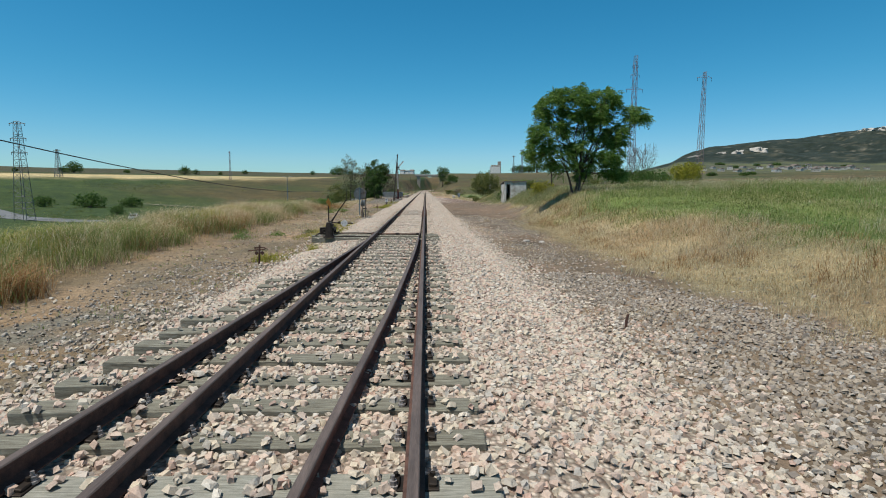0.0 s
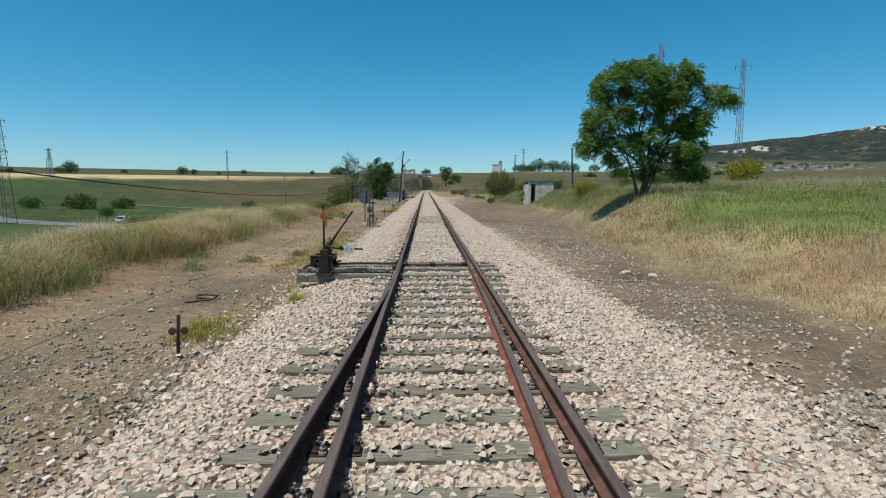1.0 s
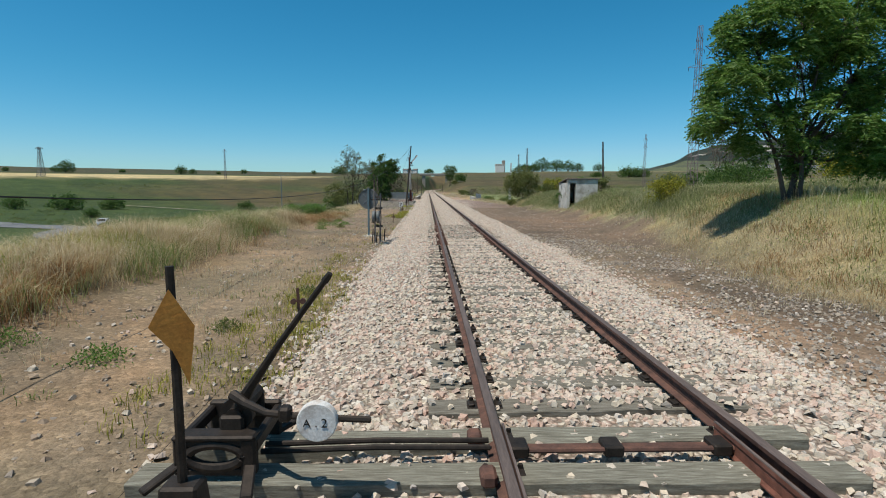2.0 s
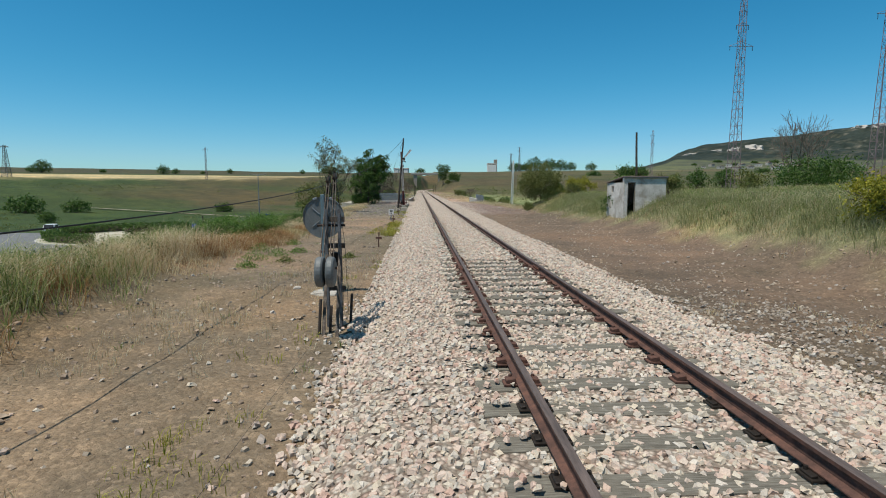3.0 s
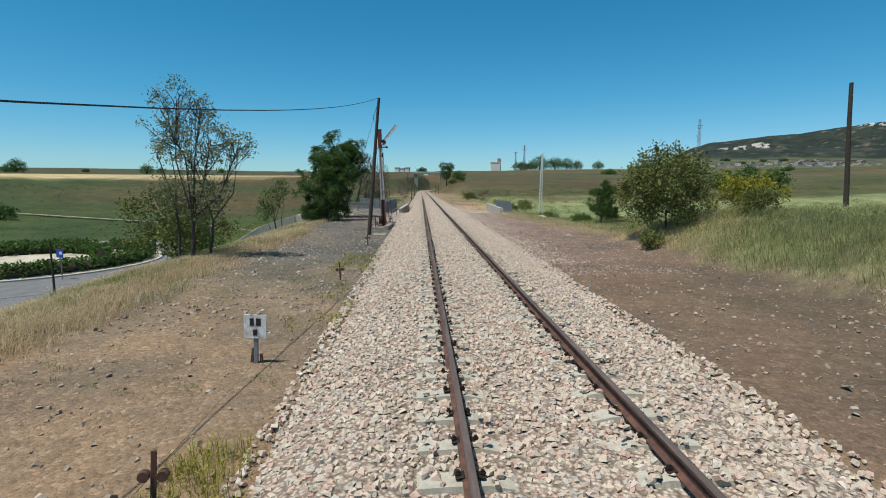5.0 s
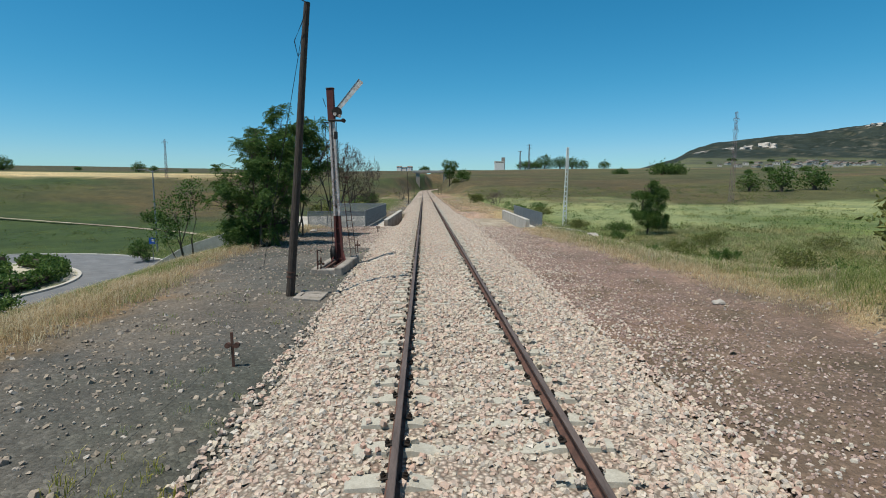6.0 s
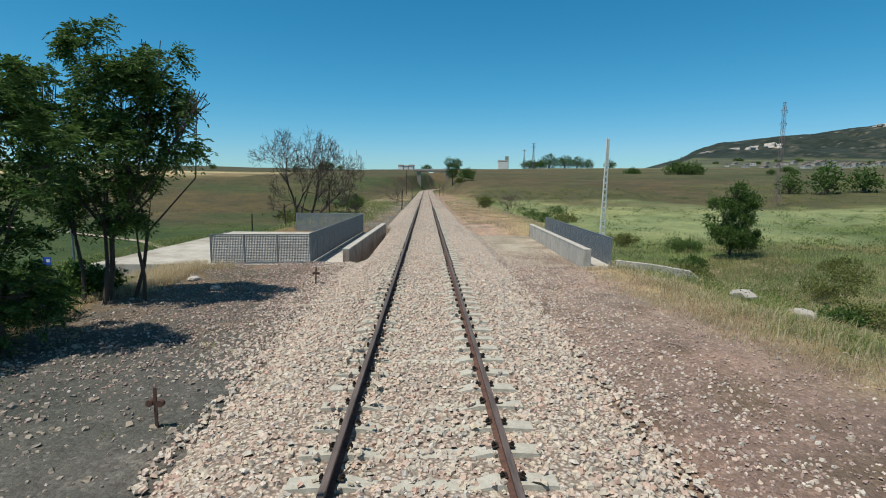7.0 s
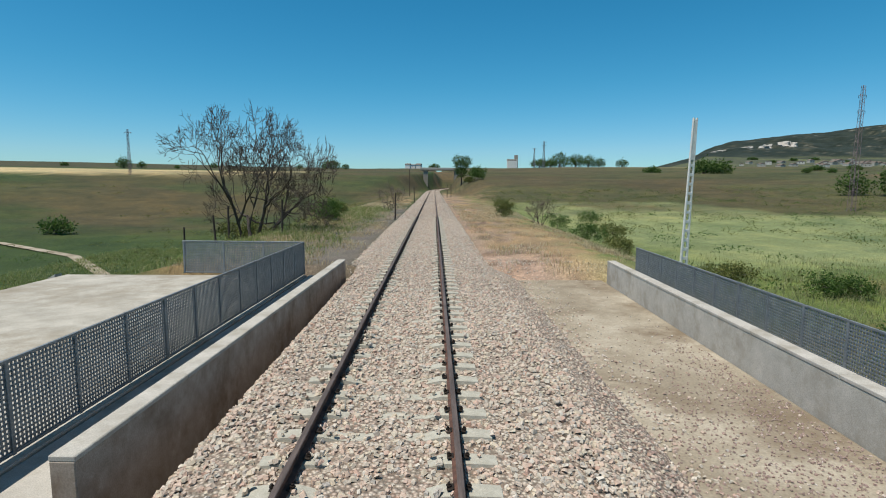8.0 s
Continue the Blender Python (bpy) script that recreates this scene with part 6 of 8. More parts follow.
def tree(name, base, lobes, r0, count, style, material, label, category="tree", twigs=9, leaflet=0.11, length=0.34, extra_trunks=(), shell=0.45, group="", clusters=0):
    """Lobes are ellipsoids in place relative to the base: x, y, z, rx, ry, rz."""
    s = thing(name, pose(*base), label, category, group)
    bm = bmesh.new()
    limbs(bm, (0, 0, 0), lobes, r0, twigs)
    for (tx, ty), pick in extra_trunks:
        limbs(bm, (tx, ty, 0), [lobes[i] for i in pick], r0 * 0.7, 3)
    part("trunk", bm, BARK, s)
    if clusters:
        # leaves fan out from the ends of the twigs, with gaps between the fans
        pc, dc = lobe_points(lobes, clusters, 0.5)
        pick = rng.integers(0, clusters, count)
        off = unit(rng.normal(size=(count, 3))) * rng.uniform(0.05, 1, (count, 1))
        big = rng.uniform(0.5, 1.3, clusters)[pick][:, None]
        p, d = pc[pick] + off * big * length * 0.75, unit(off + dc[pick] * 0.5)
    else:
        p, d = lobe_points(lobes, count, shell)
    if style == "pinnate":
        dd = unit(d * np.array([1, 1, 0.5]) + 0.5 * rng.normal(size=d.shape) + np.array([0, 0, 0.1]))
        q = pinnate(p, dd, length * rng.uniform(0.7, 1.25, count), 6, leaflet)
    else:
        dd = unit(d * 0.6 + rng.normal(size=d.shape) * 0.7 + np.array([0, 0, 0.15]))
        q = np.concatenate([leaf_quads(p + rng.normal(size=p.shape) * leaflet * 0.9, unit(dd + 0.6 * rng.normal(size=dd.shape)), leaflet * rng.uniform(0.9, 1.9, count), leaflet * rng.uniform(0.5, 0.85, count)) for _ in range(2)])
    quads("crown", q, material, s)
    return s


def bare_branches(thick, thin, base, stems, height, spread, levels, r0, lean=0.5):
    """Leafless crown: stems that fork again and again into thinner, crooked branches, fitted to a height and a half-width."""
    runs = []

    def grow(p, d, length, level):
        pts, q = [p], p
        for _ in range(3):
            d = (d + Vector([random.uniform(-0.28, 0.28) for _ in range(3)]) + Vector((0, 0, 0.05))).normalized()
            q = q + d * length / 3
            pts.append(q)
        runs.append((pts, level))
        if level < levels:
            for k in range(3 if level < 2 else random.choice((2, 3, 3))):
                dd = (d + Vector([random.uniform(-0.85, 0.85) for _ in range(3)])).normalized()
                grow(pts[3] if k < 2 else pts[2], dd, length * random.uniform(0.6, 0.85), level + 1)
    for k in range(stems):
        a = 2 * math.pi * (k + 0.3) / stems
        grow(Vector((0.12 * math.cos(a), 0.12 * math.sin(a), -0.2)), Vector((lean * math.cos(a), lean * math.sin(a), 1)).normalized(), 1.0, 0)
    ends = [p for pts, _ in runs for p in pts]
    top, wide = max(p.z for p in ends), sorted(abs(p.x) for p in ends)[int(len(ends) * 0.985)]
    for pts, level in runs:
        bm = thick if level < 2 else thin
        w = [Vector((p.x * spread / wide, p.y * spread / wide, p.z * height / top)) + Vector(base) for p in pts]
        r = r0 * 0.58 ** level
        tube(bm, w, [max(0.013, r), max(0.012, r * 0.85), max(0.011, r * 0.72), max(0.009, r * 0.6)], 6 if level < 2 else 3, False)


def bare_tree(name, x, y, stems, height, spread, levels, r0, label, category="tree", lean=0.5):
    s = thing(name, pose(x, y, on_land(x, y)), label, category)
    thick, thin = bmesh.new(), bmesh.new()
    bare_branches(thick, thin, (0, 0, 0), stems, height, spread, levels, r0, lean)
    part("trunk", thick, BARK, s)
    part("twigwork", thin, BARK if category == "tree" else TWIG, s)
    return s


# broad tree on the right
bx0, by0 = 10.35, 34.5
tree("broad_tree", (bx0, by0, on_land(bx0, by0)), [
    (-1.7, 0.1, 5.4, 0.95, 1.1, 0.75), (-2.35, 0.2, 4.8, 0.7, 0.8, 0.6), (-0.4, -0.3, 5.6, 1.0, 1.2, 0.75), (1.4, 0.2, 5.85, 1.05, 1.2, 0.7), (0.6, 0.4, 6.15, 0.7, 0.9, 0.45), (2.3, 0.1, 4.9, 0.8, 0.9, 0.6), (0.9, -0.3, 5.0, 0.9, 0.9, 0.6), (2.4, -0.1, 3.4, 0.8, 0.9, 0.6),
    (3.3, 0.1, 4.7, 0.9, 0.85, 0.5), (4.0, 0.0, 4.75, 0.6, 0.55, 0.36), (-1.9, -0.2, 3.6, 1.0, 1.1, 0.75), (0.0, 0.0, 4.2, 1.5, 1.5, 0.9), (1.6, -0.2, 3.9, 1.2, 1.2, 0.8), (-2.5, 0.0, 2.5, 0.7, 0.8, 0.5),
    (-1.2, 0.3, 2.4, 1.1, 1.1, 0.7), (0.4, -0.2, 2.5, 1.3, 1.3, 0.8), (1.8, 0.1, 2.4, 1.0, 1.1, 0.7), (2.2, 0.0, 1.5, 0.7, 0.8, 0.5), (-0.8, 0.2, 1.35, 0.9, 0.9, 0.5), (0.9, 0.2, 1.25, 0.9, 0.9, 0.5)], 0.10, 5500, "pinnate", LEAF_TREE,
     "broad multi-stemmed tree with drooping feathery green leaves in the grass", twigs=9, leaflet=0.15, length=0.40, extra_trunks=(((0.25, 0.1), (3, 5, 8)), ((-0.25, -0.1), (0, 10)), ((0.1, -0.3), (11, 15))), clusters=205)

# dark tree beyond the semaphore, with thin stems
tx0, ty0 = -8.4, 97.3
tree("dark_tree", (tx0, ty0, on_land(tx0, ty0)), [(-0.98, 0.2, 3.13, 0.96, 1.1700000000000002, 1.1), (0.24, 0.0, 4.42, 0.96, 1.1700000000000002, 1.01), (0.96, -0.2, 4.51, 0.64, 0.9, 0.83), (1.61, 0.1, 3.4, 0.72, 0.9, 0.92), (0.32, -0.3, 2.76, 1.2, 1.35, 0.92), (-0.33, 0.3, 4.97, 0.64, 0.81, 0.74), (-0.69, -0.2, 1.56, 1.04, 1.08, 0.83), (0.68, 0.2, 1.75, 0.96, 0.9900000000000001, 0.83), (-1.56, 0.0, 2.12, 0.64, 0.7200000000000001, 0.64), (0.46, 0.0, 0.83, 0.96, 0.9, 0.64), (-0.62, 0.2, 0.74, 0.96, 0.9, 0.64), (1.32, 0.1, 1.1, 0.64, 0.7200000000000001, 0.55)], 0.08, 3000, "pinnate", LEAF_DARK,
     "dense dark-green tree with several thin stems above the grey verge", twigs=9, leaflet=0.12, length=0.34, extra_trunks=(((0.5, 0.2), (2, 3)), ((-0.5, -0.2), (0, 6)), ((0.2, -0.5), (1, 5)), ((0.9, -0.1), (7,))), clusters=140)
tree("tall_tree", (-8.4, 101.9, on_land(-8.4, 101.9)), [(-0.72, 0.2, 3.96, 1.2, 1.35, 1.2), (0.63, 0.0, 5.5, 1.12, 1.26, 1.12), (1.72, -0.2, 5.93, 0.8, 0.9900000000000001, 0.95), (2.16, 0.1, 4.47, 0.88, 1.08, 0.86), (0.88, -0.3, 3.78, 1.2, 1.35, 0.95), (-0.08, 0.3, 6.36, 0.8, 0.9, 0.77), (2.61, -0.1, 5.16, 0.48, 0.63, 0.52), (-0.01, 0, 2.58, 1.2, 1.1700000000000002, 0.77), (-1.29, 0, 5.33, 0.72, 0.81, 0.69)], 0.07, 3300, "pinnate", LEAF_DARK,
     "tall thin-stemmed tree with drooping dark-green leaf fans near the bridge", twigs=14, leaflet=0.13, length=0.36, extra_trunks=(((0.6, 0.2), (2, 3, 6)), ((-0.5, -0.2), (0, 8)), ((0.2, -0.5), (1, 5)), ((1.0, -0.1), (4,))), clusters=125)
tree("slender_tree", (-12.6, 98.5, on_land(-12.6, 98.5)), [(-0.3, 0, 2.6, 0.9, 0.9, 1.0), (0.5, 0.3, 3.6, 0.7, 0.7, 0.8), (-0.7, -0.2, 1.7, 0.7, 0.7, 0.7)], 0.06, 900, "leaf", LEAF_DARK, "thin-stemmed young tree on the embankment slope", twigs=10, leaflet=0.10,
     extra_trunks=(((0.4, 0.1), (1,)), ((-0.4, 0.2), (2,))))

# thin pale tree with dead branches, and scrub at its foot
tree("thin_tree", (-9.7, 76.5, on_land(-9.7, 76.5)), [(0.0, 0, 4.2, 1.0, 1.0, 1.1), (-0.8, 0.3, 4.9, 0.8, 0.8, 0.8), (1.0, -0.2, 4.4, 0.9, 0.9, 0.7), (1.9, -0.1, 4.1, 0.7, 0.7, 0.5), (-0.3, 0.2, 5.8, 0.7, 0.7, 0.7), (0.6, 0, 5.4, 0.6, 0.6, 0.5), (0.2, 0, 2.5, 1.4, 1.2, 1.0)], 0.07, 3000, "leaf", LEAF_PALE,
     "thin half-dead tree with bare twigs and few pale leaves", twigs=30, leaflet=0.075, length=0.5, extra_trunks=(((0.5, 0.3), (2, 3)), ((-0.5, 0.1), (1, 4))), clusters=150)


def bush(name, x, y, lobes, count, leaflet, material, label, twigs=10, r0=0.04, dz=0.0):
    return tree(name, (x, y, on_land(x, y) + dz), lobes, r0, count, "leaf", material, label, "bush", twigs, leaflet, length=lobes[0][3] * 0.65, clusters=max(26, count // 26))


def round_lobes(r, h, k, flat=0.8):
    out = []
    for i in range(k):
        a = 2 * math.pi * i / k + random.uniform(-0.3, 0.3)
        q = 0.5 * r
        out.append((q * math.cos(a), q * math.sin(a), h * random.uniform(0.42, 0.62), r * random.uniform(0.5, 0.65), r * random.uniform(0.5, 0.65), h * random.uniform(0.32, 0.42)))
    out.append((0, 0, h * 0.62, r * 0.55, r * 0.55, h * 0.38))
    return out


bush("bush", -11.2, 78.5, round_lobes(2.0, 3.2, 5), 2600, 0.10, LEAF_BUSH, "dull green scrub growing on the embankment edge")
bush("bush", -12.5, 83.0, round_lobes(1.5, 2.2, 4), 1500, 0.10, LEAF_DARK, "dark low scrub on the embankment slope")
for x0, y0, r, h in ((-9.7, 98.3, 0.9, 1.5), (-9.0, 100.0, 0.8, 1.3), (-9.4, 102.8, 0.8, 0.9)):
    bush("bush", x0, y0, round_lobes(r, h, 5), 1500, 0.10, LEAF_DARK, "dark dense scrub in the shade below the trees", 14, 0.03)
bush("bush", -15.5, 90.0, round_lobes(1.3, 1.9, 4), 1300, 0.10, LEAF_DARK, "dark round bush on the embankment slope")
bush("bush", -12.2, 52.5, round_lobes(1.2, 1.2, 4), 900, 0.08, LEAF_DARK, "low weedy bush in tall dry grass")
for x0, y0, r, h in ((-10.4, 53.5, 1.1, 1.0), (-11.8, 56.2, 1.3, 1.2), (-9.6, 50.6, 0.8, 0.8), (-13.4, 59.0, 1.4, 1.2), (-10.6, 48.6, 0.9, 0.8), (-12.6, 50.0, 1.2, 1.0), (-9.2, 54.4, 0.8, 0.8), (-9.7, 56.6, 0.9, 0.8), (-8.9, 52.2, 0.7, 0.7), (-10.3, 59.4, 1.0, 0.9)):
    bush("bush", x0, y0, round_lobes(r, h, 5), 1300, 0.06, LEAF_TREE, "leafy green weeds on the embankment shoulder", 14, 0.015)
for x0, y0, r, h in ((13.0, 113.0, 1.0, 0.9), (15.5, 117.5, 1.2, 1.0), (19.0, 112.0, 1.3, 1.2), (23.5, 116.0, 1.4, 1.1), (18.0, 122.5, 1.1, 0.9), (13.6, 104.5, 0.9, 0.8), (16.8, 106.8, 1.2, 1.0), (27.0, 121.0, 1.2, 1.0), (32.0, 113.0, 1.6, 1.3), (20.5, 108.0, 1.0, 0.8)):
    bush("bush", x0, y0, round_lobes(r, h, 4), 800, 0.09, LEAF_BUSH if r > 1.15 else LEAF_DARK, "grey-green bush in rough grass on the low ground", 8, 0.02)
for x0, y0, r, h in ((14.0, 150.0, 1.6, 1.7), (19.0, 158.0, 1.5, 1.6), (16.5, 172.0, 1.8, 2.2), (23.0, 180.0, 1.8, 2.0), (11.5, 186.0, 1.4, 1.6), (-9.5, 161.0, 1.5, 1.6), (-17.0, 166.0, 1.7, 1.8), (-20.0, 150.0, 1.4, 1.2)):
    bush("bush", x0, y0, round_lobes(r, h, 4), 800, 0.12, LEAF_DARK if r > 1.55 else LEAF_BUSH, "dull green bush in dry grass beyond the bridge", 8, 0.03)
bush("bush", -31.6, 130.8, round_lobes(1.3, 2.9, 4), 900, 0.14, LEAF_DARK, "small round tree beside the road bend")
bush("broad_bush", 9.9, 80.4, round_lobes(2.1, 3.9, 6), 5200, 0.11, LEAF_BUSH, "tall olive-green broom bush at the field edge")
bush("bush", 13.6, 80.6, round_lobes(1.6, 2.1, 4), 1700, 0.10, LEAF_BROOM, "low yellow-green broom bush beside a taller one")
bush("bush", 8.3, 78.4, round_lobes(0.7, 0.7, 4), 700, 0.08, LEAF_BUSH, "low grey-green bush at the soil's edge")
bush("bush", 12.4, 77.5, round_lobes(0.9, 1.1, 4), 800, 0.08, LEAF_BUSH, "low bush in long grass")
bush("bush", 13.4, 67.5, round_lobes(1.3, 1.5, 5), 1500, 0.08, LEAF_TREE, "green bush in the long meadow grass")
bush("bush", 21.5, 66.0, round_lobes(1.3, 1.5, 4), 1000, 0.11, LEAF_BUSH, "bush in the meadow")
bush("yellow_broom", 9.9, 42.5, round_lobes(0.95, 1.25, 4), 1500, 0.07, LEAF_BROOM, "yellow-flowering broom bush at the meadow edge")
bush("yellow_broom", 26.3, 52.5, round_lobes(1.6, 2.6, 5), 2000, 0.12, LEAF_BROOM, "bright yellow-green broom bush in the meadow")
bush("bush", 12.3, 59.0, round_lobes(0.75, 1.5, 4), 900, 0.07, LEAF_BUSH, "grey-green bush growing against the hut wall")
bush("bush", 9.6, 60.4, round_lobes(0.7, 1.2, 4), 800, 0.07, LEAF_DARK, "dark bush growing behind the hut")
bush("bush", 29.5, 70.0, round_lobes(3.2, 2.6, 6), 3000, 0.14, LEAF_DARK, "wide dark scrub patch in the meadow")
bare_tree("bare_shrub", 30.0, 72.5, 6, 6.6, 2.2, 4, 0.05, "leafless grey shrub with upright twigs", "bush", 0.25)
tree("field_tree", (23.0, 126.8, on_land(23.0, 126.8)), [(-0.8, 0, 2.6, 1.2, 1.2, 0.9), (0.9, 0.2, 2.9, 1.2, 1.2, 0.9), (0.1, 0, 4.6, 1.1, 1.1, 0.9), (1.1, 0, 4.2, 0.9, 0.9, 0.7), (-0.6, 0.1, 3.9, 1.0, 1.0, 0.8), (0.0, -0.2, 1.7, 1.4, 1.4, 0.8), (1.3, 0.0, 1.7, 0.9, 0.9, 0.6), (0.2, 0.0, 5.3, 0.6, 0.6, 0.5)], 0.11, 6500, "leaf", LEAF_DARK,
     "dark-green tree standing alone in the low meadow", twigs=8, leaflet=0.12, length=0.6, clusters=110)
bush("bush", 25.0, 128.5, round_lobes(1.3, 1.7, 4), 1200, 0.10, LEAF_BUSH, "grey-green bush below a lone tree")
bush("bush", 17.5, 134.0, round_lobes(1.4, 1.1, 4), 1200, 0.10, LEAF_BUSH, "low green bush on the cutting's bank")
bush("bush", 21.5, 131.0, round_lobes(1.6, 1.2, 4), 1200, 0.10, LEAF_DARK, "low dark bush on the cutting's bank")
bush("bush", 13.4, 140.5, round_lobes(1.2, 1.5, 4), 1000, 0.10, LEAF_BUSH, "low bush by the concrete post")
bush("bush", 28.5, 97.0, round_lobes(1.3, 1.3, 4), 900, 0.10, LEAF_DARK, "dark bush in the low meadow")
bush("bush", 22.0, 103.0, round_lobes(1.5, 1.4, 4), 1100, 0.10, LEAF_BUSH, "green bush in the low meadow")
bush("bush", 18.0, 95.0, round_lobes(1.1, 1.1, 4), 900, 0.10, LEAF_DARK, "green bush beyond dry grass")
bare_tree("bare_shrub", 10.4, 153.0, 5, 2.6, 1.7, 4, 0.04, "brown leafless shrub beside the track", "bush", 0.6)
bush("bush", 7.6, 158.0, round_lobes(1.1, 1.5, 4), 900, 0.11, LEAF_BUSH, "green bush beside the track")
bare_tree("bare_tree", -12.2, 142.0, 4, 9.6, 5.6, 7, 0.16, "spreading leafless tree with dark twisted limbs beyond the bridge", lean=0.75)
bush("bush", -14.0, 146.0, round_lobes(2.0, 2.2, 5), 1500, 0.13, LEAF_BUSH, "grey-green scrub round a bare tree")
bush("bush", -8.6, 150.0, round_lobes(1.5, 1.7, 4), 1000, 0.13, LEAF_DARK, "dark scrub beside a bare tree")
bush("bush", -13.0, 175.0, round_lobes(1.9, 2.0, 4), 900, 0.15, LEAF_DARK, "round green bush on the far verge")
bare_tree("bare_shrub", -4.6, 168.0, 4, 3.8, 1.8, 4, 0.05, "brown leafless shrub by the track", "bush", 0.5)
tree("far_tree", (10.6, 300.0, on_land(10.6, 300.0)), [(0, 0, 7.0, 2.8, 2.6, 2.4), (-1.2, 0, 9.2, 2.2, 2.0, 1.8), (1.6, 0, 8.6, 2.2, 2.2, 2.0), (0, 0, 4.6, 2.2, 2.2, 1.8)], 0.25, 2600, "leaf", LEAF_DARK, "dark-green tree beside the track near the overpass", twigs=6, leaflet=0.26)
bush("bush", 15.2, 285.0, round_lobes(3.8, 4.2, 5), 1700, 0.26, LEAF_DARK, "large round dark bush beside the far track")
bush("bush", 12.4, 287.0, round_lobes(2.0, 2.2, 4), 600, 0.24, LEAF_BUSH, "green bush beside the far track")


# trees far off, on the rises to either side
def far_tree(x, y, w, h, label, material=LEAF_DARK, dz=0.0):
    k = max(0.15, w * 0.065)
    lobes = [(-0.28 * w, 0, 0.40 * h, 0.26 * w, 0.26 * w, 0.36 * h), (0.25 * w, 0, 0.38 * h, 0.28 * w, 0.28 * w, 0.36 * h), (0.03 * w, 0, 0.60 * h, 0.28 * w, 0.28 * w, 0.36 * h)]
    tree("far_tree", (x, y, on_land(x, y) + dz), lobes, 0.06 * w, 460, "leaf", material, label, "tree", 1, k, group="far trees")


for bear, dist, w, h in ((-0.645, 430, 13, 9), (-0.665, 445, 7, 5), (-0.445, 450, 9, 7.5), (-0.425, 470, 6, 5), (-0.335, 560, 6, 5), (-0.21, 620, 6, 5), (-0.162, 640, 18, 9), (-0.14, 650, 8, 6), (0.0, 760, 13, 7), (-0.83, 400, 7, 4), (-0.79, 420, 6, 4), (-0.75, 430, 5, 3.5), (-0.55, 520, 6, 3), (-0.38, 500, 4, 3)):
    far_tree(0.9 + bear * dist, 1.6 + dist, w, h, "dark round tree on a far field boundary")
for bear, dist, w, h in ((0.195, 880, 26, 14), (0.215, 880, 22, 13), (0.232, 890, 30, 24), (0.262, 880, 28, 21), (0.285, 880, 22, 20), (0.305, 880, 20, 15), (0.348, 880, 18, 14)):
    far_tree(bear * dist, 88 + dist, w, h, "tall rounded tree in a row on the skyline")
for x, y, w, h in ((-108, 177, 9, 4.5), (-97, 181, 7, 3.5), (-119, 172, 6, 3.5), (-84, 150, 4, 2.5), (-60, 190, 5, 2.6)):
    far_tree(x, y, w, h, "dark round bush on the low ground by the road")
for x, y, w, h in ((125, 348, 13, 6.5), (133, 350, 12, 6), (96, 212, 8, 7.5), (106, 213, 8, 6.5), (89, 215, 6, 5.5), (120, 395, 9, 3), (230, 420, 8, 3), (262, 430, 7, 2.6), (160, 330, 4, 2.4), (175, 335, 4, 2.4), (300, 480, 8, 3)):
    far_tree(x, y, w, h, "dark tree in a hedgerow across the fields")


# ---- grass ----
def tufts(name, x, y, height, per, width, material, label, lean=0.35, spread=0.12):
    """Tufts of blades: each a bent strip, thinner to its tip."""
    n = len(x) * per
    bx_ = np.repeat(x, per) + rng.normal(size=n) * spread
    by_ = np.repeat(y, per) + rng.normal(size=n) * spread
    h = np.repeat(height, per) * rng.uniform(0.55, 1.15, n)
    base = np.stack([bx_, by_, land_z(bx_, by_) - 0.02], 1)
    a = rng.uniform(0, 2 * np.pi, n)
    d = np.stack([np.cos(a), np.sin(a), np.zeros(n)], 1) * (lean * h * rng.uniform(0.2, 1.2, n))[:, None]
    s = np.stack([-np.sin(a + 0.6), np.cos(a + 0.6), np.zeros(n)], 1) * (width * rng.uniform(0.6, 1.3, n))[:, None] / 2
    up = np.array([0, 0, 1.0])
    mid = base + d * 0.35 + up * (h * 0.62)[:, None]
    tip = base + d * 1.2 + up * (h * rng.uniform(0.62, 1.0, n))[:, None]
    v = np.stack([base - s, base + s, mid - s * 0.7, mid + s * 0.7, tip], 1).reshape(-1, 3)
    f = (np.array([(0, 1, 3), (0, 3, 2), (2, 3, 4)])[None] + 5 * np.arange(n)[:, None, None]).reshape(-1, 3)
    return tagged(np_mesh(name, v, f, material), label, "grass", kind="stuff")


def scatter(n, x0, x1, y0, y1, keep):
    x, y = rng.uniform(x0, x1, n), rng.uniform(y0, y1, n)
    ok = rng.random(n) < keep(x, y)
    return x[ok], y[ok]


def left_in(x, y):
    return grass_edge_left(y) - x + 1.6 * (fractal(x * 0.6, y * 0.6, 81) - 0.5)


def right_in(x, y):
    return x - grass_edge_right(y) + 1.8 * (fractal(x * 0.6, y * 0.6, 83) - 0.5)


open_road = lambda x, y: np.hypot(x - ROUND_X, y - ROUND_Y) > 24
no_bridge = lambda x, y: ~((y > 108.5) & (y < 125.5) & (x > -14.5) & (x < 9.4))
# left verge: red-brown and straw stalks at the edge, green weeds behind, in patches
def leafy(x, y):
    k = fractal(x * 0.28, y * 0.13, 201) + 0.25 * ((y < 21) & (x < -8.0)) - 0.12 * (left_in(x, y) < 1.4) + 0.05 * np.clip(left_in(x, y) - 2, 0, 4) - 0.10 * ((y > 21) & (y < 46))
    return smooth_step(0.44, 0.52, k)


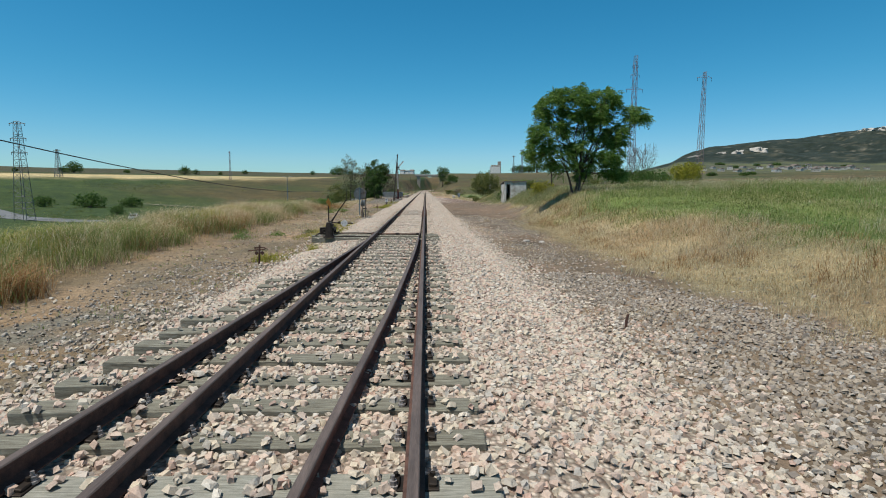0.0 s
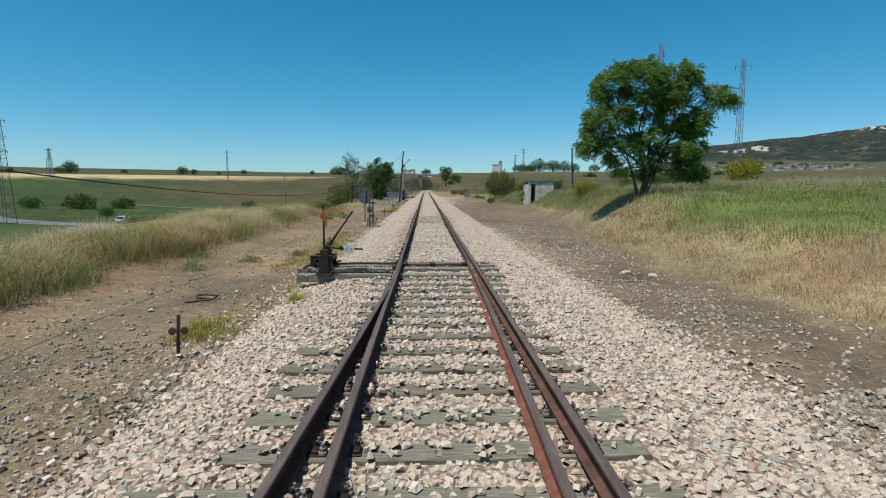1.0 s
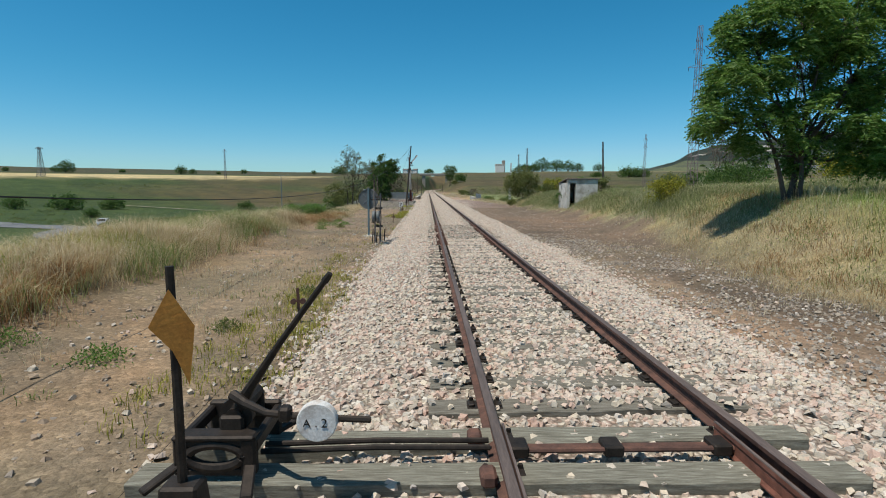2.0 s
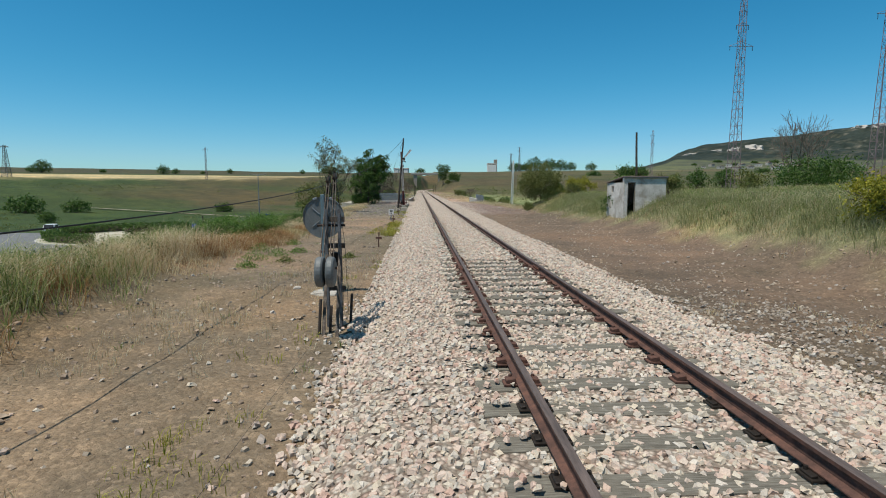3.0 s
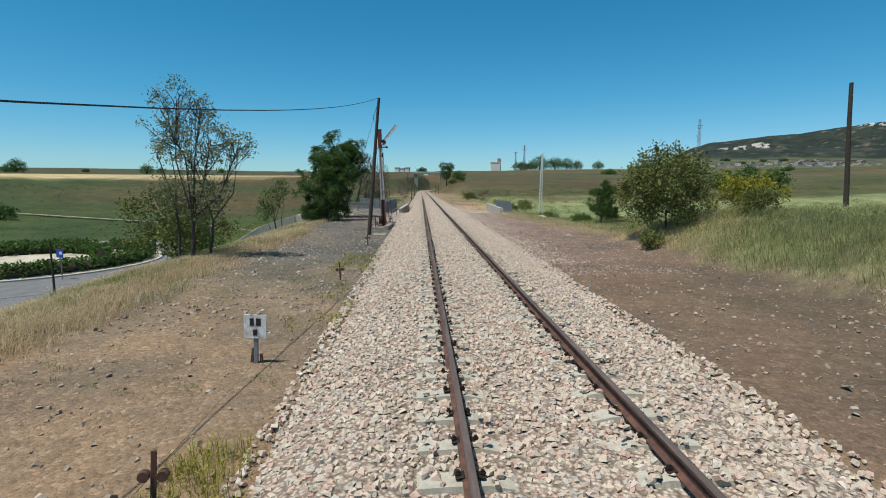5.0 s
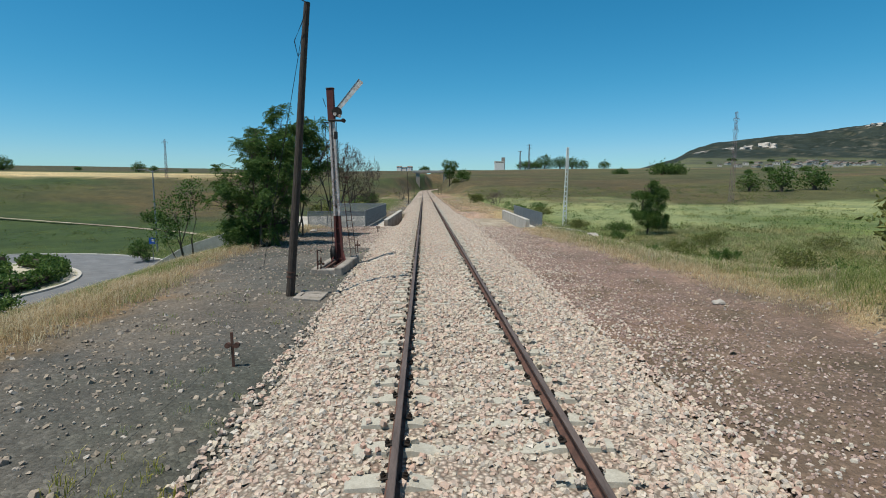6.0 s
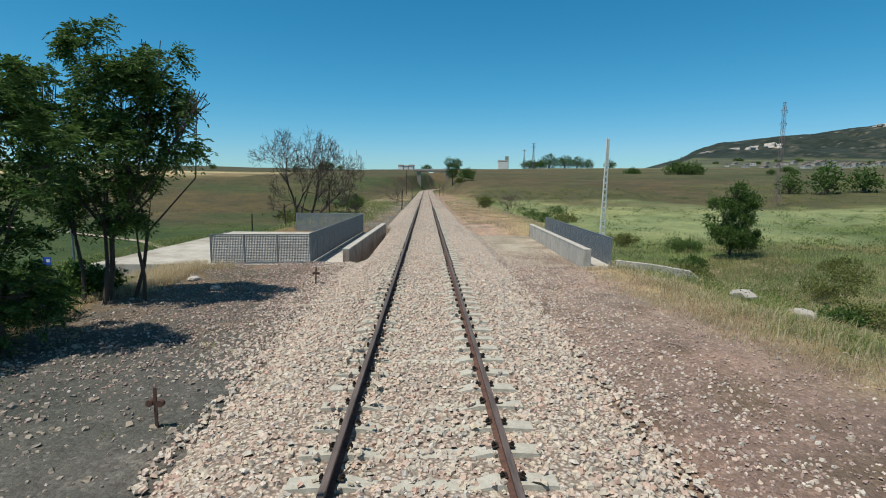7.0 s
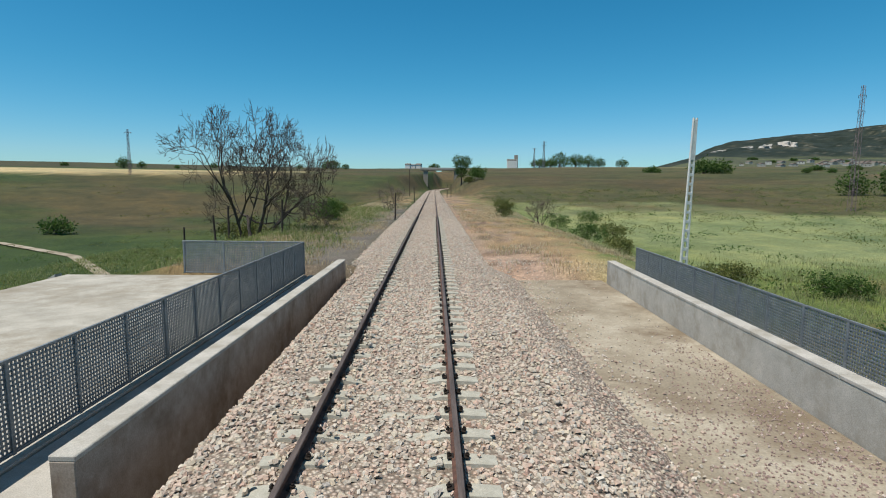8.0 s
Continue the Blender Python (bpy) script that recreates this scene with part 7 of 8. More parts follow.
x, y = scatter(24000, -13, -5, 3, 56, lambda x, y: smooth_step(0, 0.5, left_in(x, y)) * (1 - smooth_step(0.9, 2.2, left_in(x, y))) * smooth_step(0.42, 0.55, fractal(x * 0.35, y * 0.2, 85)) * (1 - 0.8 * leafy(x, y)) * (1 - 0.5 * smooth_step(36, 42, y)))
tufts("dry_grass", x, y, (0.25 + 0.75 * fractal(x * 0.6, y * 0.6, 87)) * np.where(y > 46, 0.75, 1), 20, 0.011, GRASS_RED, "tall reddish-brown dry stalks edging the bare verge", 0.9, 0.16)
x, y = scatter(31000, -12.5, -5, 3, 108, lambda x, y: smooth_step(-0.3, 1.0, left_in(x, y)) * (1 - smooth_step(3.0, 5.0, left_in(x, y))) * (1 - 0.55 * leafy(x, y)) * (0.25 + 0.75 * smooth_step(0.4, 0.55, fractal(x * 0.5, y * 0.35, 88))))
tufts("dry_grass", x, y, np.where(y < 46, 0.2 + 1.25 * fractal(x * 0.5, y * 0.5, 89) * smooth_step(-0.3, 1.2, left_in(x, y)), 0.16 + 0.3 * fractal(x * 0.6, y * 0.6, 90)), 20, 0.010, GRASS_DRY, "tall bleached straw grass along the verge", 0.95, 0.16)
x, y = scatter(20000, -18, -6, 2, 105, lambda x, y: smooth_step(-0.2, 1.0, left_in(x, y)) * np.maximum(leafy(x, y), smooth_step(3.0, 5.0, left_in(x, y))) * open_road(x, y))
tufts("green_grass", x, y, np.where(y < 46, 0.3 + 0.95 * fractal(x * 0.5, y * 0.5, 91), 0.26), 18, 0.012, GRASS_GREEN, "green weeds and grass on the embankment slope", 0.95, 0.17)


def leaf_clumps(name, x, y, height, per, leaf, material, label, spread=0.2):
    """Low broad-leaved weeds standing together: leaves heaped round many stems."""
    n = len(x) * per
    h = np.repeat(height, per)
    off = rng.normal(size=(n, 2)) * spread
    px, py = np.repeat(x, per) + off[:, 0], np.repeat(y, per) + off[:, 1]
    top = h * np.exp(-(off ** 2).sum(1) / (2.2 * spread) ** 2)
    c = np.stack([px, py, land_z(px, py) + top * rng.random(n) ** 0.6], 1)
    q = leaf_quads(c, unit(rng.normal(size=(n, 3)) + np.array([0, 0, 0.5])), leaf * rng.uniform(0.7, 1.5, n), leaf * rng.uniform(0.3, 0.6, n))
    return tagged(quads(name, q, material), label, "weeds", kind="stuff")


x, y = scatter(1900, -13, -6, 4, 62, lambda x, y: smooth_step(0.2, 1.2, left_in(x, y)) * leafy(x, y) * smooth_step(0.42, 0.55, fractal(x * 0.6, y * 0.6, 203)))
leaf_clumps("leafy_weeds", x, y, 0.35 + 0.7 * fractal(x * 0.7, y * 0.7, 205), 46, 0.055, LEAF_WEED, "broad-leaved green weeds standing among the dry grass", 0.17)
x, y = scatter(1000, -13, -6, 34, 64, lambda x, y: smooth_step(0.3, 1.0, left_in(x, y)) * (1 - smooth_step(3.0, 5.0, left_in(x, y))) * smooth_step(34, 39, y) * (0.25 + 0.75 * smooth_step(0.42, 0.54, fractal(x * 0.5, y * 0.35, 247))))
leaf_clumps("leafy_weeds", x, y, (0.35 + 0.7 * fractal(x * 0.6, y * 0.6, 249)) * np.where(y > 50, 0.7, 1), 50, 0.055, LEAF_WEED, "tall green weeds crowding the edge of the bank", 0.2)
x, y = scatter(900, -13, -6, 4, 62, lambda x, y: smooth_step(-0.1, 0.8, left_in(x, y)) * smooth_step(0.52, 0.6, fractal(x * 0.5, y * 0.5, 207)))
leaf_clumps("leafy_weeds", x, y, 0.25 + 0.5 * fractal(x * 0.7, y * 0.7, 209), 40, 0.05, LEAF_BUSH, "dull olive weeds along the edge of the verge", 0.15)
x, y = scatter(1700, -12.5, -7.0, 12, 34, lambda x, y: smooth_step(0.8, 2.2, left_in(x, y)) * smooth_step(0.48, 0.6, fractal(x * 0.5, y * 0.5, 93)))
tufts("yellow_weeds", x, y, np.full(len(x), 0.8), 12, 0.014, WEED_YELLOW, "yellow-flowering weeds among the dry grass", 0.5, 0.2)
# right meadow: straw at the edge, then tall mixed green
x, y = scatter(20000, 5, 13, 3, 109, lambda x, y: smooth_step(-0.8, 0.6, right_in(x, y)) * (1 - smooth_step(0.8, 2.6, right_in(x, y) - 2.5 * (1 - smooth_step(18, 34, y)) + 5 * (fractal(x * 0.22, y * 0.16, 92) - 0.5))) * no_bridge(x, y) * (1 - 0.8 * smooth_step(34, 42, y) * (1 - smooth_step(72, 80, y))))
tufts("dry_grass", x, y, 0.06 + 0.24 * fractal(x * 0.5, y * 0.5, 95), 18, 0.010, GRASS_DRY, "short bleached straw grass at the meadow edge", 1.0, 0.17)
x, y = scatter(3000, 5, 14, 3, 70, lambda x, y: smooth_step(-0.2, 1.0, right_in(x, y)) * (1 - smooth_step(2.4, 4.4, right_in(x, y) - 1.6 * (1 - smooth_step(13, 24, y)))) * smooth_step(0.48, 0.6, fractal(x * 0.4, y * 0.3, 96)) * (1 - 0.85 * smooth_step(34, 44, y)))
tufts("dry_grass", x, y, 0.18 + 0.25 * fractal(x * 0.8, y * 0.8, 94), 16, 0.010, GRASS_RED, "reddish-brown low stalks at the meadow edge", 0.9, 0.15)
x, y = scatter(30000, 6, 34, 3, 112, lambda x, y: smooth_step(0.2, 1.8, right_in(x, y) - 2.5 * (1 - smooth_step(18, 34, y)) + 5 * (fractal(x * 0.22, y * 0.16, 92) - 0.5)) * no_bridge(x, y) * (1 - smooth_step(22, 38, x)) * (1 - smooth_step(100, 112, y)))
tufts("green_grass", x, y, (0.08 + 0.45 * fractal(x * 0.35, y * 0.35, 97) ** 1.5) * np.where(y > 42, 1.35, 1.0), 18, 0.012, GRASS_GREEN, "uncut green meadow grass with pale seed heads", 1.0, 0.22)
x, y = scatter(9500, 8, 34, 3, 112, lambda x, y: smooth_step(0.6, 2.6, right_in(x, y)) * no_bridge(x, y) * smooth_step(0.42, 0.58, fractal(x * 0.22, y * 0.16, 99)))
tufts("dry_grass", x, y, 0.4 + 0.3 * fractal(x * 0.4, y * 0.4, 101), 10, 0.010, GRASS_DRY, "pale seed stalks standing in the green meadow", 0.6, 0.2)
x, y = scatter(1500, 7, 30, 4, 108, lambda x, y: smooth_step(0.8, 2.2, right_in(x, y) - 1.6 * (1 - smooth_step(13, 24, y))) * no_bridge(x, y) * smooth_step(0.50, 0.6, fractal(x * 0.3, y * 0.3, 211)))
leaf_clumps("leafy_weeds", x, y, 0.25 + 0.7 * fractal(x * 0.5, y * 0.5, 213), 44, 0.06, LEAF_BUSH, "grey-green weeds standing in the meadow", 0.2)
x, y = scatter(900, 7, 26, 4, 108, lambda x, y: smooth_step(0.8, 2.2, right_in(x, y) - 1.6 * (1 - smooth_step(13, 24, y))) * no_bridge(x, y) * smooth_step(0.54, 0.62, fractal(x * 0.25, y * 0.25, 215)))
leaf_clumps("leafy_weeds", x, y, 0.25 + 0.6 * fractal(x * 0.5, y * 0.5, 217), 44, 0.055, LEAF_TREE, "fresh green weeds standing in the meadow", 0.2)
x, y = scatter(9000, 7, 22, 34, 80, lambda x, y: smooth_step(-0.1, 0.6, right_in(x, y)) * smooth_step(34, 42, y) * (1 - smooth_step(72, 80, y)) * (1 - smooth_step(12, 21, x)) * ~((x > 9.2) & (x < 11.9) & (y > 57.8) & (y < 61)))
tufts("green_grass", x, y, 0.22 + 0.5 * fractal(x * 0.6, y * 0.6, 245), 18, 0.011, GRASS_SAGE, "tall pale grey-green grass covering the bank", 0.9, 0.18)
x, y = scatter(700, 8, 15, 38, 78, lambda x, y: smooth_step(0.3, 0.9, right_in(x, y)) * smooth_step(0.46, 0.56, fractal(x * 0.5, y * 0.4, 241)) * ~((x > 9.2) & (x < 12) & (y > 57.5) & (y < 61)))
leaf_clumps("leafy_weeds", x, y, 0.3 + 0.5 * fractal(x * 0.5, y * 0.5, 243), 50, 0.05, LEAF_PALE, "pale grey-green bushy weeds along the bank", 0.2)
x, y = scatter(5200, 7, 34, 76, 124, lambda x, y: smooth_step(0.0, 1.0, right_in(x, y)) * no_bridge(x, y) * smooth_step(0.40, 0.55, fractal(x * 0.2, y * 0.2, 227)) * (1 - smooth_step(14, 34, x)))
tufts("dry_grass", x, y, 0.25 + 0.4 * fractal(x * 0.4, y * 0.4, 229), 14, 0.013, GRASS_DRY, "pale straw grass along the foot of the slope", 0.9, 0.22)
x, y = scatter(7000, 9, 60, 100, 150, lambda x, y: smooth_step(9.5, 12, x) * no_bridge(x, y) * (1 - smooth_step(26, 58, x)) * smooth_step(100, 110, y) * (1 - smooth_step(128, 150, y)))
tufts("green_grass", x, y, 0.25 + 0.35 * fractal(x * 0.2, y * 0.2, 103), 16, 0.022, GRASS_SAGE, "rough pale green grass on the low ground", 0.8, 0.3)
x, y = scatter(5200, -40, -3.6, 125, 175, lambda x, y: no_bridge(x, y) * open_road(x, y) * smooth_step(3.6, 6, -x))
tufts("green_grass", x, y, 0.3 + 0.3 * fractal(x * 0.2, y * 0.2, 105), 14, 0.025, GRASS_GREEN, "rough green grass on the far bank", 0.8, 0.3)
x, y = scatter(4200, 3.2, 14, 125, 190, lambda x, y: smooth_step(0.35, 0.6, fractal(x * 0.4, y * 0.4, 107)))
tufts("dry_grass", x, y, 0.16 + 0.2 * fractal(x * 0.4, y * 0.4, 109), 14, 0.018, GRASS_DRY, "dry straw-coloured grass beside the far track", 0.8, 0.2)
x, y = scatter(2600, -10, -3.2, 125, 190, lambda x, y: smooth_step(0.4, 0.6, fractal(x * 0.4, y * 0.4, 111)))
tufts("dry_grass", x, y, 0.16 + 0.2 * fractal(x * 0.4, y * 0.4, 113), 14, 0.018, GRASS_DRY, "dry straw-coloured grass on the far left verge", 0.8, 0.2)
x, y = scatter(1100, 8.5, 34, 88, 124, lambda x, y: smooth_step(1.5, 3.5, right_in(x, y)) * no_bridge(x, y) * smooth_step(0.42, 0.56, fractal(x * 0.25, y * 0.25, 219)))
leaf_clumps("leafy_weeds", x, y, 0.3 + 0.8 * fractal(x * 0.4, y * 0.4, 221), 46, 0.075, LEAF_BUSH, "tangled grey-green weeds on the low ground", 0.28)
x, y = scatter(700, 9, 34, 88, 124, lambda x, y: smooth_step(3.0, 5.0, right_in(x, y)) * no_bridge(x, y) * smooth_step(0.46, 0.58, fractal(x * 0.25 + 9, y * 0.25, 223)))
leaf_clumps("leafy_weeds", x, y, 0.25 + 0.8 * fractal(x * 0.4, y * 0.4, 225), 46, 0.075, LEAF_TREE, "dark green weeds on the low ground", 0.28)
off_road = lambda x, y: (np.hypot(x - ROUND_X, y - ROUND_Y) > 26) & ~((np.abs(x + 24) < 5) & (y < 100))
for n0, x0, x1, y0, y1, leaf, material, seed, label in (
        (900, 12, 120, 126, 240, 0.20, LEAF_BUSH, 231, "low olive scrub scattered over the fields"), (600, 12, 120, 130, 240, 0.20, LEAF_DARK, 233, "low dark scrub scattered over the fields"),
        (1000, -150, -8, 126, 260, 0.22, LEAF_BUSH, 235, "low dull scrub on the low fields"), (700, -120, -14, 20, 170, 0.16, LEAF_DARK, 237, "low dark weeds on the low ground"), (420, 18, 90, 20, 108, 0.13, LEAF_BUSH, 239, "grey-green clumps in the meadow")):
    x, y = scatter(n0, x0, x1, y0, y1, lambda x, y: off_road(x, y) * no_bridge(x, y) * smooth_step(0.46, 0.6, fractal(x * 0.06, y * 0.06, seed)))
    leaf_clumps("field_scrub", x, y, 0.25 + 0.9 * fractal(x * 0.2, y * 0.2, seed + 1), 26, leaf, material, label, 0.55)
# sparse weeds on the verges and along the foot of the ballast
for n0, x0, x1, y0, y1 in ((230, -3.6, -2.95, 53, 62), (45, -3.8, -3.2, 15.8, 17.2), (35, -3.9, -3.2, 24.5, 28)):
    x, y = scatter(n0, x0, x1, y0, y1, lambda x, y: 0.25 + 0.9 * smooth_step(0.4, 0.6, fractal(x * 0.9, y * 0.7, 123)))
    tufts("verge_weeds", x, y, 0.1 + 0.25 * rng.random(len(x)), 16, 0.010, WEED_YELLOW, "bright yellow-green weeds at the ballast's foot", 0.7, 0.09)
x, y = scatter(60, -2.75, -2.4, 18.3, 18.8, lambda x, y: np.ones(len(x)))
tufts("verge_weeds", x, y, 0.15 + 0.3 * rng.random(len(x)), 16, 0.010, WEED_YELLOW, "bushy yellow-green weed growing out of the ballast", 0.8, 0.07)
x, y = scatter(2600, -7.5, -3.0, 6, 108, lambda x, y: 0.45 * smooth_step(0.5, 0.65, fractal(x * 0.7, y * 0.7, 115)) + 0.03)
tufts("verge_weeds", x, y, np.full(len(x), 0.12), 12, 0.010, GRASS_GREEN, "sparse low weeds on the stony verge", 0.8, 0.07)
x, y = scatter(2600, -4.3, -2.8, 8, 108, lambda x, y: (0.25 * ((y > 50) & (y < 68)) + 0.9) * smooth_step(0.52, 0.66, fractal(x * 0.2, y * 0.16, 117)))
tufts("verge_weeds", x, y, np.full(len(x), 0.16), 14, 0.010, WEED_YELLOW, "yellow-green weeds along the foot of the ballast", 0.7, 0.08)
x, y = scatter(1500, 3.0, 8.5, 3, 40, lambda x, y: 0.5 * smooth_step(0.5, 0.65, fractal(x * 0.6, y * 0.6, 119)) + 0.03)
tufts("verge_weeds", x, y, np.full(len(x), 0.13), 12, 0.009, GRASS_DRY, "sparse dry grass on the stony verge", 0.8, 0.09)
x, y = scatter(900, -7, -3.2, 22, 46, lambda x, y: 0.6 * smooth_step(0.45, 0.6, fractal(x * 0.8, y * 0.5, 121)))
tufts("verge_weeds", x, y, np.full(len(x), 0.2), 12, 0.009, GRASS_DRY, "dry tufts on the bare soil by the track", 0.6, 0.09)


# low leafy weeds in clumps on the bare soil
for x0, y0, r in ((-6.4, 46.6, 0.35), (-6.0, 47.6, 0.28), (-6.9, 45.6, 0.4), (-7.2, 47.4, 0.45), (-5.9, 45.3, 0.25), (-6.7, 44.3, 0.3), (-4.1, 46.2, 0.22), (-5.3, 24.0, 0.3), (-6.3, 22.5, 0.35), (-7.0, 24.6, 0.4), (-4.3, 25.4, 0.25), (-3.7, 28.0, 0.25), (-6.8, 50.2, 0.3)):
    s = thing("weed", pose(x0, y0, on_land(x0, y0)), "low bushy green weed rooted in bare soil", "weed", "weeds on the verge")
    n = 420
    p = rng.normal(size=(n, 3)) * np.array([r * 0.5, r * 0.5, 0])
    p[:, 2] = rng.random(n) * r * 0.7 * np.exp(-(p[:, 0] ** 2 + p[:, 1] ** 2) / (r * r))
    quads("foliage", leaf_quads(p, unit(rng.normal(size=(n, 3)) + np.array([0, 0, 0.7])), rng.uniform(0.03, 0.08, n), rng.uniform(0.012, 0.025, n)), LEAF_TREE if r > 0.27 else LEAF_BUSH, s)


def boulder(x, y, s, label):
    bm = bmesh.new()
    bmesh.ops.create_icosphere(bm, subdivisions=2, radius=1)
    for v in bm.verts:
        v.co *= 1 + 0.5 * (noise.noise(v.co * 1.3 + Vector((x, y, 0))))
        v.co = Vector((v.co.x * s[0], v.co.y * s[1], v.co.z * s[2]))
    ob = finish("boulder", bm, HILLROCK)
    ob.matrix_basis = pose(x, y, on_land(x, y) + s[2] * 0.45, 0, 0, random.uniform(0, 180))
    return tagged(ob, label, "boulder", "boulders")


for x, y, s in ((9.4, 103.0, (0.36, 0.28, 0.2)), (10.9, 102.4, (0.34, 0.26, 0.2)), (6.6, 84.4, (0.16, 0.12, 0.08)), (4.9, 22.0, (0.14, 0.1, 0.06)), (5.4, 21.6, (0.16, 0.11, 0.06)), (-6.2, 103.4, (0.2, 0.16, 0.1)), (-7.4, 104.8, (0.22, 0.15, 0.1)), (-4.6, 41.2, (0.09, 0.07, 0.05))):
    boulder(x, y, s, "pale broken boulder lying in the dry grass")


# ---- road, roundabout and its planting ----
def ring(name, r0, r1, z, material, label, category, a0=0.0, a1=2 * math.pi, thick=0.0, n=96, kind="structure"):
    bm = bmesh.new()
    prev = None
    for k in range(n + 1):
        a = a0 + (a1 - a0) * k / n
        c, s = math.cos(a), math.sin(a)
        q = [bm.verts.new((ROUND_X + r * c, ROUND_Y + r * s, zz)) for r, zz in (((r0, z), (r1, z)) if not thick else ((r0, z - thick), (r0, z), (r1, z), (r1, z - thick)))]
        if prev:
            for i in range(len(q) - 1):
                bm.faces.new((prev[i], prev[i + 1], q[i + 1], q[i]))
        prev = q
    bmesh.ops.remove_doubles(bm, verts=bm.verts, dist=0.001)
    return tagged(finish(name, bm, material), label, category, kind=kind)


ring("road", 14.2, 22.5, ROAD_Z + 0.12, ASPHALT, "worn grey asphalt ring road of a roundabout", "road")
ring("kerb", 13.9, 14.2, ROAD_Z + 0.26, KERB, "pale concrete kerb round the traffic island", "kerb", thick=0.4)
ring("kerb", 22.5, 22.8, ROAD_Z + 0.24, KERB, "pale concrete outer kerb of the roundabout", "kerb", radians(-28), radians(140), 0.4)
ring("island", 0.01, 13.9, ROAD_Z + 0.24, GRAVELPALE, "pale gravel and dry grass on the traffic island", "traffic island")


def road_strip(pts, half, label, material=ASPHALT, name="road", lift=0.1, level=None):
    bm = bmesh.new()
    prev = None
    for i, (px, py) in enumerate(pts):
        d = Vector((pts[min(i + 1, len(pts) - 1)][0] - pts[max(i - 1, 0)][0], pts[min(i + 1, len(pts) - 1)][1] - pts[max(i - 1, 0)][1], 0)).normalized()
        nrm = Vector((-d.y, d.x, 0)) * half
        zc = max(on_land(px, py), on_land(px + nrm.x, py + nrm.y), on_land(px - nrm.x, py - nrm.y)) + lift
        zc = zc if level is None else level
        q = [bm.verts.new((px + sgn * nrm.x, py + sgn * nrm.y, zc)) for sgn in (-1, 1)]
        if prev:
            bm.faces.new((prev[0], prev[1], q[1], q[0]))
        prev = q
    return tagged(finish(name, bm, material), label, "road", kind="structure")


road_strip([(-24, 112.5), (-20, 115), (-14, 116.5), (0, 117), (6, 117)], 3.4, "asphalt road running into the underpass", level=ROAD_Z + 0.1)
road_strip([(-33, 97), (-28, 90), (-24.5, 82), (-23.5, 70), (-24, 50), (-26, 20)], 3.2, "asphalt road along the foot of the embankment")
road_strip([(-67, 118), (-80, 122), (-100, 134), (-135, 165), (-170, 190), (-215, 200)], 3.4, "asphalt road leading away over the fields")
road_strip([(-23.9, 147), (-28.2, 151.8), (-42.5, 167.8), (-61, 180), (-110, 196)], 0.6, "pale gravel track across the green field", SANDY_DARK, "gravel_path", 0.08)


def hedge(r, a0, a1, label):
    n = int(520 * (a1 - a0))
    a = rng.uniform(a0, a1, n)
    rr = r + rng.uniform(-0.9, 0.9, n)
    c = np.stack([ROUND_X + rr * np.cos(a), ROUND_Y + rr * np.sin(a), ROAD_Z + 0.2 + 1.25 * rng.random(n) ** 0.6], 1)
    q = np.concatenate([leaf_quads(c + 0.12 * rng.normal(size=c.shape), unit(rng.normal(size=c.shape) + np.array([0, 0, 0.3])), np.full(n, 0.3), np.full(n, 0.2)) for _ in range(5)])
    s = thing("hedge", pose(0, 0, 0), label, "hedge", "roundabout hedges")
    quads("foliage", q, LEAF_DARK, s)
    bm = bmesh.new()
    k = 24
    tube(bm, [(ROUND_X + r * math.cos(a0 + (a1 - a0) * i / k), ROUND_Y + r * math.sin(a0 + (a1 - a0) * i / k), ROAD_Z + 0.75) for i in range(k + 1)], 0.5, 6)
    part("branchwork", bm, BARK, s)


hedge(12.4, radians(-75), radians(75), "clipped dark-green hedge along the traffic island")
hedge(12.4, radians(85), radians(200), "clipped dark-green hedge on the island's far side")
hedge(8.0, radians(20), radians(140), "inner dark-green hedge on the traffic island")
hedge(12.4, radians(-150), radians(-95), "clipped dark-green hedge on the island's near side")


def road_sign(m):
    s = thing("road_sign", m, "small blue road sign on a thin grey post", "road sign")
    bm = bmesh.new()
    tube(bm, [(0, 0, -0.3), (0, 0, 2.6)], 0.04, 8)
    part("post", bm, GALV, s)
    bm = bmesh.new()
    cuboid(bm, (0, -0.06, 2.25), (0.75, 0.03, 0.7), bevel=0.01)
    plate = part("plate", bm, BLUE, s)
    bm = bmesh.new()
    cuboid(bm, (0.12, -0.08, 2.3), (0.3, 0.006, 0.25))
    part("mark", bm, WHITE, plate)
    return s


road_sign(pose(-33.2, 104.6, ROAD_Z + 0.2, 0, 0, -15))
copy_thing(bpy.data.objects["road_sign"], pose(-30.5, 131.0, ROAD_Z + 0.2, 0, 0, -10))
timber_pole((-29.2, 97.6, ROAD_Z), (-29.2, 97.6, ROAD_Z + 4.3), 0.09, 0.06, "grey post standing on the verge of the road")


def street_lamp(m):
    s = thing("street_lamp", m, "tall grey street lamp with two short arms by the roundabout", "street lamp")
    bm = bmesh.new()
    tube(bm, [(0, 0, -0.2), (0, 0, 0.5), (0, 0, 10.4)], [0.14, 0.12, 0.07], 10)
    part("pole", bm, GALV, s)
    for sx in (-1, 1):
        bm = bmesh.new()
        tube(bm, [(0, 0, 10.2), (sx * 0.6, 0, 10.45), (sx * 1.2, 0, 10.5)], 0.035, 6)
        arm = part("arm", bm, GALV, s)
        bm = bmesh.new()
        cuboid(bm, (sx * 1.45, 0, 10.5), (0.6, 0.22, 0.12), bevel=0.03)
        part("lamp_head", bm, SIGNGREY, arm)
    return s


street_lamp(pose(-35.0, 141.0, on_land(-35.0, 141.0)))


